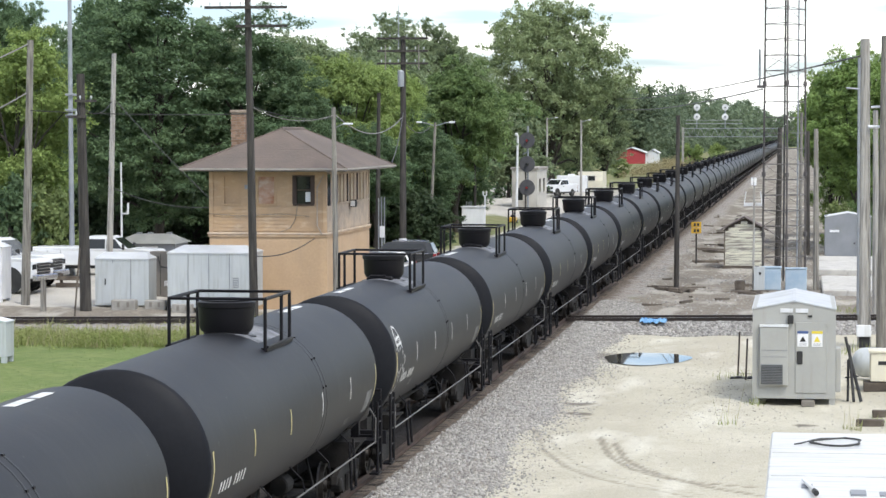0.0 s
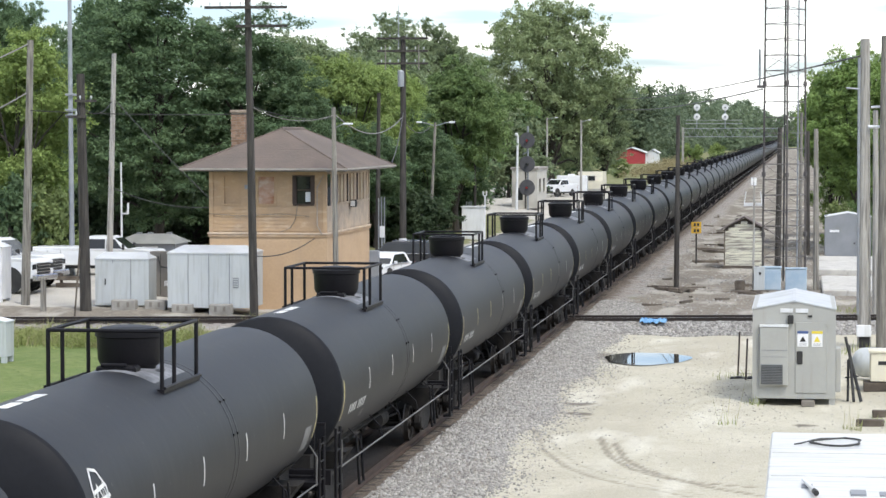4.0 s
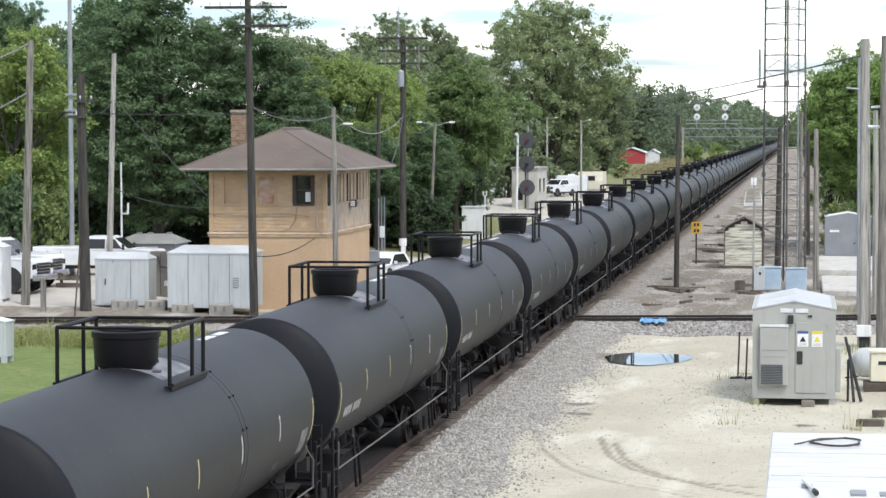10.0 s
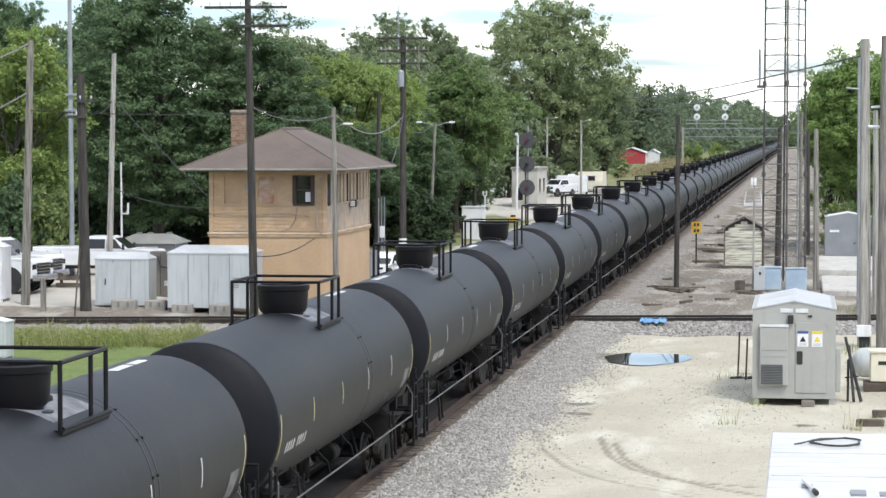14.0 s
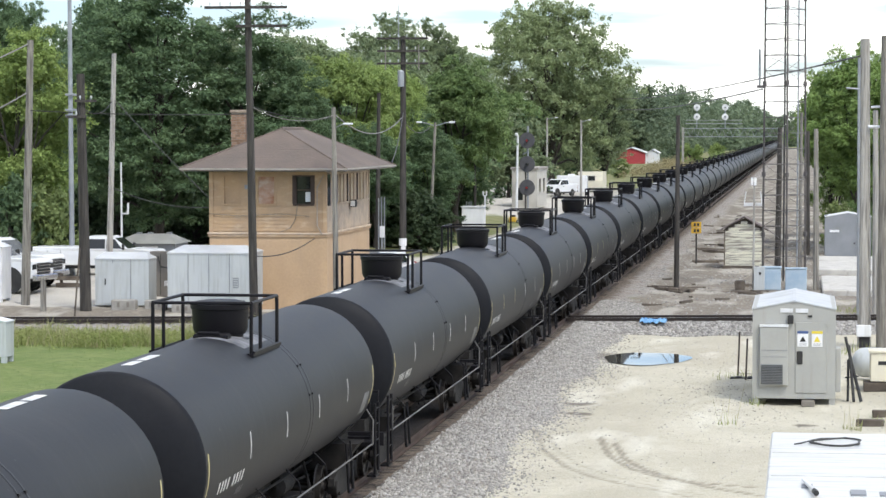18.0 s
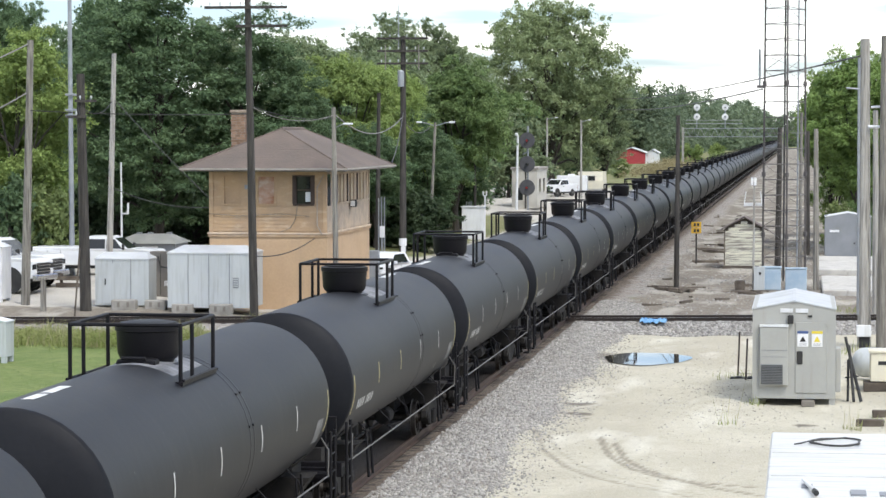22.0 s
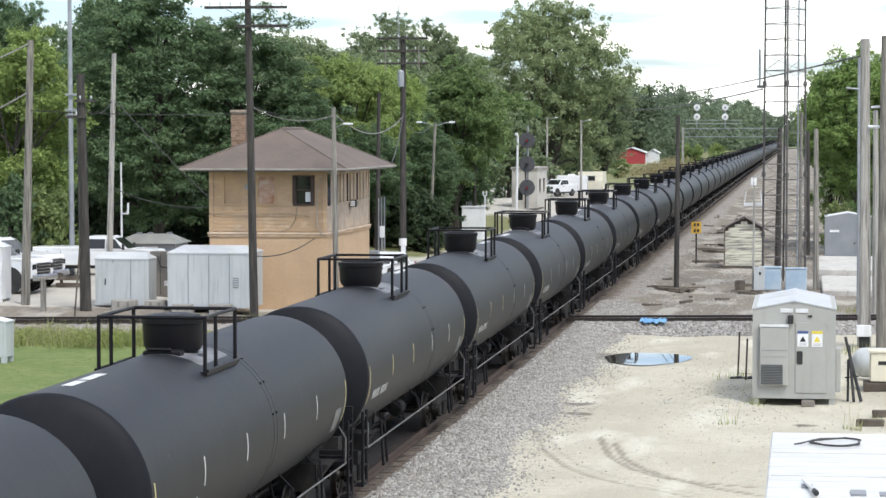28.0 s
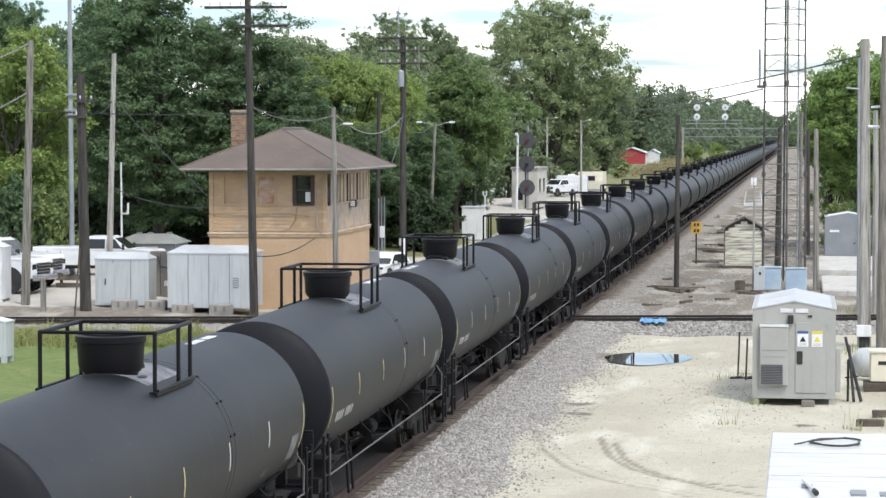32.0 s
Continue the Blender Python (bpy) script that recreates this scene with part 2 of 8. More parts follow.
M["leaf_grey"] = leaf_surf("leaf_grey", (0.205, 0.258, 0.142), (0.246, 0.300, 0.168))
M["leaf_olive"] = leaf_surf("leaf_olive", (0.205, 0.260, 0.100), (0.245, 0.300, 0.122))
# distance haze painted into the leaf colour: greyer and bluer green
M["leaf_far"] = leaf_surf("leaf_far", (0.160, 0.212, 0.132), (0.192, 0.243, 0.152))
M["leaf_willow"] = leaf_surf("leaf_willow", (0.205, 0.280, 0.085), (0.255, 0.325, 0.105))
M["leaf_cotton"] = leaf_surf("leaf_cotton", (0.262, 0.325, 0.165), (0.310, 0.372, 0.195))
# leaf colour darkened to stand in for the deep shade under the canopy
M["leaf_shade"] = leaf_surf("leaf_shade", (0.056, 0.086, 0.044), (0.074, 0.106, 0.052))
M["leaf_tan"] = leaf_surf("dry_scrub", (0.27, 0.235, 0.125), (0.33, 0.28, 0.16))
M["grass"] = leaf_surf("grass_blade", (0.24, 0.29, 0.09), (0.32, 0.34, 0.14))
M["lawn_blade"] = leaf_surf("lawn_blade", (0.115, 0.185, 0.05), (0.15, 0.215, 0.065))
M["roof_grey"] = surf("dull_white_roof_sheet", (0.50, 0.515, 0.525), (0.44, 0.45, 0.46), 0.8, 0.5, stain=(0.36, 0.36, 0.35), grit=0.06)
M["cream_block"] = surf("painted_block", (0.52, 0.50, 0.45), (0.45, 0.43, 0.385), 0.8, 0.8, bump=0.1, stain=(0.36, 0.34, 0.30), grit=0.1)
M["cream"] = surf("cream_enamel", (0.70, 0.66, 0.53), (0.62, 0.58, 0.47), 0.8, 0.5, grit=0.06)
M["straw"] = leaf_surf("seed_heads", (0.40, 0.38, 0.20), (0.50, 0.46, 0.28))


def weathered(m, colour, scale, lo, hi, amount, stretch=(1, 1, 1)):
    """Adds streaks or spots of dust and dirt to a finished surface."""
    n, l = m.node_tree.nodes, m.node_tree.links
    b = n["Principled BSDF"]
    tc, mp, t, r, x = (n.new("ShaderNode" + k) for k in ("TexCoord", "Mapping", "TexNoise", "MapRange", "Mix"))
    mp.inputs["Scale"].default_value = stretch
    t.inputs["Scale"].default_value, t.inputs["Detail"].default_value = scale, 5.0
    r.inputs["From Min"].default_value, r.inputs["From Max"].default_value, r.inputs["To Max"].default_value = lo, hi, amount
    x.data_type = "RGBA"
    x.inputs["B"].default_value = (*colour, 1)
    l.new(tc.outputs["Object"], mp.inputs["Vector"])
    l.new(mp.outputs["Vector"], t.inputs["Vector"])
    l.new(t.outputs["Fac"], r.inputs["Value"])
    l.new(r.outputs["Result"], x.inputs["Factor"])
    l.new(b.inputs["Base Color"].links[0].from_socket, x.inputs["A"])
    l.new(x.outputs["Result"], b.inputs["Base Color"])


weathered(M["tank"], (0.040, 0.039, 0.039), 1.1, 0.55, 0.80, 0.28, (0.5, 2.4, 0.5))
weathered(M["tank"], (0.11, 0.108, 0.10), 7.0, 0.70, 0.76, 0.45)
weathered(M["silver_box"], (0.34, 0.35, 0.34), 1.6, 0.50, 0.75, 0.7, (5, 5, 0.35))
weathered(M["white_steel"], (0.42, 0.41, 0.37), 1.4, 0.52, 0.78, 0.5, (4, 4, 0.5))
weathered(M["beige_steel"], (0.30, 0.28, 0.24), 1.5, 0.54, 0.80, 0.5, (4, 4, 0.4))
weathered(M["stucco"], (0.34, 0.255, 0.18), 1.1, 0.55, 0.8, 0.35, (1.6, 1.6, 0.4))
weathered(M["siding"], (0.60, 0.47, 0.34), 2.2, 0.55, 0.75, 0.5, (0.8, 0.8, 2.0))
weathered(M["pole"], (0.07, 0.062, 0.055), 2.0, 0.50, 0.62, 0.75, (8, 8, 0.3))
weathered(M["pole_pale"], (0.12, 0.11, 0.10), 2.0, 0.53, 0.66, 0.75, (8, 8, 0.3))
weathered(M["pole_dark"], (0.02, 0.017, 0.015), 2.0, 0.50, 0.65, 0.7, (8, 8, 0.3))
weathered(M["roof_white"], (0.33, 0.335, 0.34), 1.3, 0.54, 0.70, 0.6, (0.5, 5.0, 1))
weathered(M["concrete"], (0.16, 0.15, 0.13), 3.0, 0.56, 0.75, 0.6, (1, 1, 0.5))


# ---- mesh tools ----
def part(name, bm, material, parent=None, label="", smooth=False):
    """Links a bmesh, or a finished mesh, as ONE object under a thing or a part."""
    if isinstance(bm, bmesh.types.BMesh):
        me = bpy.data.meshes.new(name)
        bm.to_mesh(me)
        bm.free()
    else:
        me = bm
    if not me.materials:
        me.materials.append(material)
    if smooth:
        me.polygons.foreach_set("use_smooth", [True] * len(me.polygons))
    ob = new(name, me)
    if parent:
        ob.parent = parent
    if label:
        tagged(ob, label)
    return ob


def thing(name, m, label, category, group="", kind=""):
    ob = new(name)
    ob.empty_display_size = 0.2
    ob.matrix_world = m
    return tagged(ob, label, category, group, kind)


def faces_of(bm, pts, idx):
    vs = [bm.verts.new(p) for p in pts]
    for f in idx:
        bm.faces.new([vs[i] for i in f])
    return vs


BOX = ((0, 3, 2, 1), (4, 5, 6, 7), (0, 1, 5, 4), (1, 2, 6, 5), (2, 3, 7, 6), (3, 0, 4, 7))


def box(x0, x1, y0, y1, z0, z1, bm=None, bevel=0.0):
    """A box between two corners, its edges eased where a bevel is given."""
    one = bmesh.new()
    faces_of(one, [(x0, y0, z0), (x1, y0, z0), (x1, y1, z0), (x0, y1, z0), (x0, y0, z1), (x1, y0, z1), (x1, y1, z1), (x0, y1, z1)], BOX)
    if bevel:
        bmesh.ops.bevel(one, geom=one.edges[:], offset=bevel, segments=1, affect="EDGES", profile=0.5)
    if bm is None:
        return one
    return merged(bm, one)


def merged(bm, one):
    me = bpy.data.meshes.new("piece")
    one.to_mesh(me)
    one.free()
    bm.from_mesh(me)
    bpy.data.meshes.remove(me)
    return bm


def rod(p, q, r, r2=None, n=8, bm=None):
    """A round bar from p to q, tapering from r to r2."""
    bm = bmesh.new() if bm is None else bm
    p, q = Vector(p), Vector(q)
    r2 = r if r2 is None else r2
    d = (q - p).normalized()
    side = d.orthogonal().normalized()
    up = d.cross(side)
    rings = []
    for c, rr in ((p, r), (q, r2)):
        rings.append([bm.verts.new(c + (side * math.cos(a) + up * math.sin(a)) * rr) for a in (2 * math.pi * i / n for i in range(n))])
    for i in range(n):
        bm.faces.new((rings[0][i], rings[0][(i + 1) % n], rings[1][(i + 1) % n], rings[1][i]))
    bm.faces.new(rings[0][::-1])
    bm.faces.new(rings[1])
    return bm


def pipe(points, r, n=6, bm=None):
    """A bent pipe through the points, in one piece."""
    bm = bmesh.new() if bm is None else bm
    pts = [Vector(p) for p in points]
    rings = []
    side = None
    for k, p in enumerate(pts):
        d = (pts[min(k + 1, len(pts) - 1)] - pts[max(k - 1, 0)]).normalized()
        side = d.orthogonal().normalized() if side is None else (side - d * side.dot(d)).normalized()
        up = d.cross(side)
        wide = r
        if 0 < k < len(pts) - 1:
            c = (pts[k + 1] - p).normalized().dot((p - pts[k - 1]).normalized())
            wide = r / max(0.6, math.sqrt(max(0.0, (1 + c) / 2)))
        rings.append([bm.verts.new(p + (side * math.cos(a) + up * math.sin(a)) * wide) for a in (2 * math.pi * i / n for i in range(n))])
    for a, b in zip(rings[:-1], rings[1:]):
        for i in range(n):
            bm.faces.new((a[i], a[(i + 1) % n], b[(i + 1) % n], b[i]))
    bm.faces.new(rings[0][::-1])
    bm.faces.new(rings[-1])
    return bm


def lathe(profile, n=32, axis="z", bm=None, cap=True):
    """Turns a profile of (radius, place along the axis) about the axis."""
    bm = bmesh.new() if bm is None else bm
    rings = []
    for r, h in profile:
        ring = []
        for i in range(n):
            a = 2 * math.pi * i / n
            c, s = r * math.cos(a), r * math.sin(a)
            ring.append(bm.verts.new((c, s, h) if axis == "z" else (s, h, c) if axis == "y" else (h, c, s)))
        rings.append(ring)
    for a, b in zip(rings[:-1], rings[1:]):
        for i in range(n):
            bm.faces.new((a[i], a[(i + 1) % n], b[(i + 1) % n], b[i]))
    if cap:
        bm.faces.new(rings[0][::-1])
        bm.faces.new(rings[-1])
    return bm


def prism(outline, x0, x1, bm=None, taper=None):
    """A side outline of (y, z) drawn out across x; taper gives each corner's share of the width."""
    bm = bmesh.new() if bm is None else bm
    taper = taper or [1.0] * len(outline)
    mid, half = (x0 + x1) / 2, (x1 - x0) / 2
    a = [bm.verts.new((mid - half * k, y, z)) for (y, z), k in zip(outline, taper)]
    b = [bm.verts.new((mid + half * k, y, z)) for (y, z), k in zip(outline, taper)]
    bm.faces.new(a[::-1])
    bm.faces.new(b)
    for i in range(len(outline)):
        j = (i + 1) % len(outline)
        bm.faces.new((a[i], a[j], b[j], b[i]))
    bmesh.ops.recalc_face_normals(bm, faces=bm.faces[:])
    return bm


def mesh_from(name, verts, faces):
    me = bpy.data.meshes.new(name)
    verts = np.asarray(verts, dtype=np.float32)
    faces = np.asarray(faces, dtype=np.int32)
    k = faces.shape[1]
    me.vertices.add(len(verts))
    me.vertices.foreach_set("co", verts.ravel())
    me.loops.add(faces.size)
    me.loops.foreach_set("vertex_index", faces.ravel())
    me.polygons.add(len(faces))
    me.polygons.foreach_set("loop_start", np.arange(0, faces.size, k, dtype=np.int32))
    me.polygons.foreach_set("loop_total", np.full(len(faces), k, dtype=np.int32))
    me.update(calc_edges=True)
    return me


# ---- the ground ----
TRACK_X = -10.6


def crossing_y(x):
    return 106.75 + 0.1804 * (x - TRACK_X)


def step(v, a, b):
    k = np.clip((v - a) / (b - a), 0, 1)
    return k * k * (3 - 2 * k)


def lay_of_land(x, y):
    """The height of the ground: yard, ballast banks, the lot behind the crossing track, and rising woods."""
    x, y = np.asarray(x, dtype=float), np.asarray(y, dtype=float)
    z = np.full(np.broadcast(x, y).shape, -0.5)
    behind = step(y, 106.5 + 0.18 * (x - TRACK_X), 122 + 0.18 * (x - TRACK_X))
    left = step(-x, 13.0, 19.0)
    z = z + left * 0.2 + step(-x, 23.0, 30.0) * 0.6 * behind + 0.15 * behind * (1 - left)
    z = z + 0.05 * np.sin(x * 0.7 + 1.3) * np.sin(y * 0.31) + 0.03 * np.sin(x * 1.9 + y * 0.8)
    ridge = 0.42 * (1 - step(np.abs(x - TRACK_X), 1.55, 4.0))
    cross = 0.40 * (1 - step(np.abs(y - crossing_y(x)), 1.7, 3.9)) * (1 - step(np.abs(x + 15), 200, 300))
    bank = np.clip(np.maximum(ridge, cross) / 0.40, 0, 1)
    z = z * (1 - bank) + (-0.184) * bank
    z = z + 0.05 * (1 - step(np.abs(x - TRACK_X), 0.55, 0.72)) + 0.035 * (1 - step(np.abs(np.abs(x - TRACK_X) - 1.35), 0.1, 0.3))
    dip = np.exp(-(((x + 5.65) / 1.65) ** 2 + ((y - 93.1) / 2.6) ** 2) ** 2)
    z = z * (1 - dip) + (-0.60) * dip
    return z + 16 * step(np.hypot(x + 15, y), 900, 3600) * (1 - np.exp(-((x + 12) / 200.0) ** 2))


def land(x, y):
    return float(lay_of_land(x, y))


def spread(lo, hi, fine, far_lo, far_hi):
    a = list(np.arange(lo, hi + fine / 2, fine))
    s, v = fine, a[-1]
    while v < far_hi:
        s *= 1.25
        v += s
        a.append(v)
    s, v = fine, a[0]
    while v > far_lo:
        s *= 1.25
        v -= s
        a.insert(0, v)
    return np.array(a)


gx = np.concatenate([spread(-48, -12.6, 0.5, -3000, -12.6), np.arange(-12.3, -9.1, 0.15), np.arange(-9.0, 5.0, 0.12), spread(5.0, 14, 0.5, 5.0, 3000)])
gy = np.concatenate([spread(40, 54.5, 0.5, -900, 54.5), np.arange(54.8, 108, 0.24), spread(108.2, 170, 0.5, 108.2, 4600)])
XX, YY = np.meshgrid(gx, gy)
ZZ = lay_of_land(XX, YY)
# wheel ruts curving through the dirt yard
RUTS = [[(-7.29, 69.73), (-6.63, 65.42), (-5.79, 62.38), (-4.92, 60.43), (-3.87, 58.83), (-2.50, 57.63)],
        [(-6.98, 69.77), (-6.32, 65.70), (-5.47, 62.75), (-4.54, 60.79), (-3.50, 59.26), (-2.26, 58.12)],
        [(-5.41, 68.68), (-4.91, 65.31), (-4.20, 62.82), (-3.40, 61.15), (-2.34, 60.01), (-0.93, 59.24)],
        [(-4.92, 67.48), (-4.48, 64.79), (-3.84, 62.66), (-3.05, 60.90), (-2.04, 59.28), (-0.91, 58.13)],
        [(-7.02, 84.91), (-7.10, 89.47), (-5.85, 98.81), (-3.86, 98.56)]]


def near_line(line):
    best = np.full(XX.shape, 99.0)
    for (ax, ay), (bx, by) in zip(line[:-1], line[1:]):
        dx, dy = bx - ax, by - ay
        k = np.clip(((XX - ax) * dx + (YY - ay) * dy) / (dx * dx + dy * dy), 0, 1)
        best = np.minimum(best, np.hypot(XX - ax - k * dx, YY - ay - k * dy))
    return best


worn = np.maximum.reduce([(1 - step(near_line(r), 0.02, 0.15)) * w for r, w in zip(RUTS, (0.75, 0.45, 0.95, 1.0, 0.35))])
ZZ = ZZ - 0.03 * worn
nx, ny = len(gx), len(gy)
ids = np.arange(nx * ny).reshape(ny, nx)
quads = np.stack([ids[:-1, :-1], ids[:-1, 1:], ids[1:, 1:], ids[1:, :-1]], -1).reshape(-1, 4)
ground_mesh = mesh_from("ground", np.stack([XX.ravel(), YY.ravel(), ZZ.ravel()], -1), quads)
ground_mesh.polygons.foreach_set("use_smooth", [True] * len(ground_mesh.polygons))
AWAY = np.abs(YY - crossing_y(XX))
BANK_EDGE = 2.95 + 0.15 * (1 - step(YY, 56, 69)) + 0.25 * np.sin(YY * 0.45)
ballast = np.maximum(1 - step(np.abs(XX - TRACK_X) - BANK_EDGE, -0.9, 0.8), 1 - step(AWAY, 2.6, 4.2))
lawn = step(-XX, 13.6, 14.8) * (1 - step(YY + 0.18 * (-XX - 27), 96.0, 100.0))
pale = step(XX, -10.0, -9.0) * (1 - step(YY, 104, 108)) * (1 - step(np.abs(XX), 40, 60))
lot = step(-XX, 12.5, 14) * step(YY - crossing_y(XX), 6.0, 8.5) * (1 - step(YY, 325, 375)) * (1 - step(-XX, 48, 60))
# lot swapped for darker ground under the trees, deepening their shade by colour
lot = lot * (1 - step(-XX, 23.2, 25.0) * step(YY, 156, 164) * (1 - step(YY, 226, 240)))
lot = np.maximum(lot, (1 - step(np.abs(XX + 37), 7, 11)) * (1 - step(np.abs(YY - 565), 16, 26)))
dirt = step(XX, -9.0, -7.5) * step(YY, 104, 108) * (1 - step(XX, 6, 14)) * (1 - step(YY, 1200, 1500))
dirt = np.maximum(dirt, step(-XX, 12.5, 14) * step(YY - crossing_y(XX), 0.0, 2.0) * (1 - step(YY, 125, 130)) * (1 - step(-XX, 60, 80)))
rust = (1 - step(np.abs(XX - TRACK_X), 1.0, 2.3)) * 0.9
mud = np.maximum.reduce([np.exp(-(((XX - cx) / rx) ** 2 + ((YY - cy) / ry) ** 2) ** 2) for cx, cy, rx, ry in ((-6.55, 74.3, 0.55, 0.55), (-6.75, 77.2, 0.6, 0.45), (-7.25, 93.5, 0.75, 1.7), (-1.88, 87.66, 0.35, 0.3), (0.13, 72.12, 0.4, 0.4), (-6.19, 72.93, 0.25, 0.15))])
wet = mud
mud = np.clip(mud * 0.6 + worn * 1.05, 0, 1)
# oily dirt between the rails, darkened further as shade under the train
oil_and_shade = 1 - step(np.abs(XX - TRACK_X), 0.55, 1.1)
for key, values in (("mud", mud), ("wet", wet), ("rust", rust), ("oil_and_shade", oil_and_shade), ("ballast", ballast), ("lawn", lawn), ("pale", pale), ("lot", lot), ("dirt", dirt)):
    at = ground_mesh.attributes.new(key, "FLOAT", "POINT")
    at.data.foreach_set("value", values.ravel().astype(np.float32))


def ground_surface():
    m = bpy.data.materials.new("earth_gravel_and_grass")
    m.use_nodes = True
    n, l = m.node_tree.nodes, m.node_tree.links
    b = n["Principled BSDF"]
    b.inputs["Roughness"].default_value = 0.95
    b.inputs["Specular IOR Level"].default_value = 0.2
    tc = n.new("ShaderNodeTexCoord")

    def noise_at(scale, detail=5.0, stretch=None, rough=0.55):
        t = n.new("ShaderNodeTexNoise")
        t.inputs["Scale"].default_value, t.inputs["Detail"].default_value = scale, detail
        t.inputs["Roughness"].default_value = rough
        if stretch:
            mp = n.new("ShaderNodeMapping")
            mp.inputs["Scale"].default_value = stretch
            l.new(tc.outputs["Object"], mp.inputs["Vector"])
            l.new(mp.outputs["Vector"], t.inputs["Vector"])
        else:
            l.new(tc.outputs["Object"], t.inputs["Vector"])
        return t.outputs["Fac"]

    def ranged(v, a, bb, c=0.0, d=1.0):
        r = n.new("ShaderNodeMapRange")
        for s, k in (("From Min", a), ("From Max", bb), ("To Min", c), ("To Max", d)):
            r.inputs[s].default_value = k
        l.new(v, r.inputs["Value"])
        return r.outputs["Result"]

    def mixed(fac, a, bb, mode="MIX"):
        x = n.new("ShaderNodeMix")
        x.data_type, x.blend_type = "RGBA", mode
        for sock, v in (("Factor", fac), ("A", a), ("B", bb)):
            if isinstance(v, (int, float)):
                x.inputs[sock].default_value = v
            elif isinstance(v, tuple):
                x.inputs[sock].default_value = (*v, 1)
            else:
                l.new(v, x.inputs[sock])
        return x.outputs["Result"]

    edge = noise_at(0.9, 6.0)
    broad, fine, grit = noise_at(0.35), noise_at(5.0, 6.0), noise_at(26.0, 3.0)

    def mask(key):
        a = n.new("ShaderNodeAttribute")
        a.attribute_name = key
        add = n.new("ShaderNodeMath")
        add.operation = "MULTIPLY_ADD"
        l.new(a.outputs["Fac"], add.inputs[0])
        add.inputs[1].default_value = 1.5
        l.new(ranged(edge, 0.3, 0.7, -0.67, 0.17), add.inputs[2])
        return ranged(add.outputs[0], 0.2, 0.8)

    def mask_raw(key):
        a = n.new("ShaderNodeAttribute")
        a.attribute_name = key
        x = n.new("ShaderNodeMath")
        x.operation = "MULTIPLY"
        l.new(a.outputs["Fac"], x.inputs[0])
        l.new(ranged(fine, 0.25, 0.65, 0.35, 1.15), x.inputs[1])
        return x.outputs[0]

    wild = mixed(ranged(broad, 0.35, 0.65), (0.14, 0.165, 0.062), (0.21, 0.195, 0.105))
    lawn_c = mixed(ranged(noise_at(0.45, 5.0), 0.35, 0.65), (0.118, 0.168, 0.050), (0.178, 0.212, 0.076))
    lawn_c = mixed(ranged(noise_at(3.0, 5.0), 0.45, 0.75), lawn_c, (0.10, 0.135, 0.042))
    lot_c = mixed(ranged(broad, 0.35, 0.65), (0.50, 0.47, 0.42), (0.40, 0.375, 0.33))
    dirt_c = mixed(ranged(fine, 0.3, 0.7), (0.250, 0.220, 0.180), (0.155, 0.134, 0.109))
    dirt_c = mixed(ranged(noise_at(0.5, 5.0, (1, 0.35, 1)), 0.5, 0.62), dirt_c, (0.36, 0.335, 0.29))
    pale_c = mixed(ranged(broad, 0.35, 0.65), (0.520, 0.487, 0.395), (0.445, 0.414, 0.330))
    pale_c = mixed(ranged(noise_at(0.16, 6.0, (1, 0.45, 1)), 0.46, 0.64), pale_c, (0.415, 0.380, 0.302))
    pale_c = mixed(ranged(fine, 0.5, 0.75), pale_c, (0.41, 0.38, 0.30))
    pale_c = mixed(ranged(noise_at(0.55, 6.0, (1, 0.3, 1)), 0.55, 0.7), pale_c, (0.60, 0.575, 0.49))
    rock = n.new("ShaderNodeTexVoronoi")
    rock.inputs["Scale"].default_value = 17.0
    l.new(tc.outputs["Object"], rock.inputs["Vector"])
    gcol = n.new("ShaderNodeSeparateColor")
    l.new(rock.outputs["Color"], gcol.inputs["Color"])
    rock_c = mixed(gcol.outputs["Red"], (0.206, 0.193, 0.174), (0.358, 0.341, 0.314))
    rock_c = mixed(ranged(noise_at(1.7), 0.42, 0.62), rock_c, mixed(gcol.outputs["Red"], (0.15, 0.115, 0.095), (0.36, 0.32, 0.28)))
    col = wild
    for key, c in (("dirt", dirt_c), ("lot", lot_c), ("lawn", lawn_c), ("pale", pale_c), ("ballast", rock_c)):
        col = mixed(mask(key), col, c)
    col = mixed(ranged(mask_raw("mud"), 0.10, 0.75, 0.0, 0.9), col, (0.255, 0.228, 0.178))
    col = mixed(ranged(mask_raw("wet"), 0.25, 0.75, 0.0, 0.85), col, (0.135, 0.120, 0.098))
    col = mixed(mask("rust"), col, mixed(gcol.outputs["Red"], (0.082, 0.065, 0.053), (0.20, 0.165, 0.135)))
    # near-black colour holds both the dirt and the train's shade
    col = mixed(mask("oil_and_shade"), col, mixed(gcol.outputs["Red"], (0.022, 0.019, 0.017), (0.06, 0.05, 0.044)))
    gm = ranged(grit, 0.25, 0.75, 0.78, 1.2)
    gc = n.new("ShaderNodeCombineColor")
    for s in ("Red", "Green", "Blue"):
        l.new(gm, gc.inputs[s])
    col = mixed(1.0, col, gc.outputs["Color"], "MULTIPLY")
    l.new(col, b.inputs["Base Color"])
    bp = n.new("ShaderNodeBump")
    bp.inputs["Strength"].default_value, bp.inputs["Distance"].default_value = 0.5, 0.05
    l.new(grit, bp.inputs["Height"])
    l.new(bp.outputs["Normal"], b.inputs["Normal"])
    return m


M["ground"] = ground_surface()
tagged(part("ground", ground_mesh, M["ground"]), "pale dirt yard, grey ballast and green lawn", "ground", kind="structure")

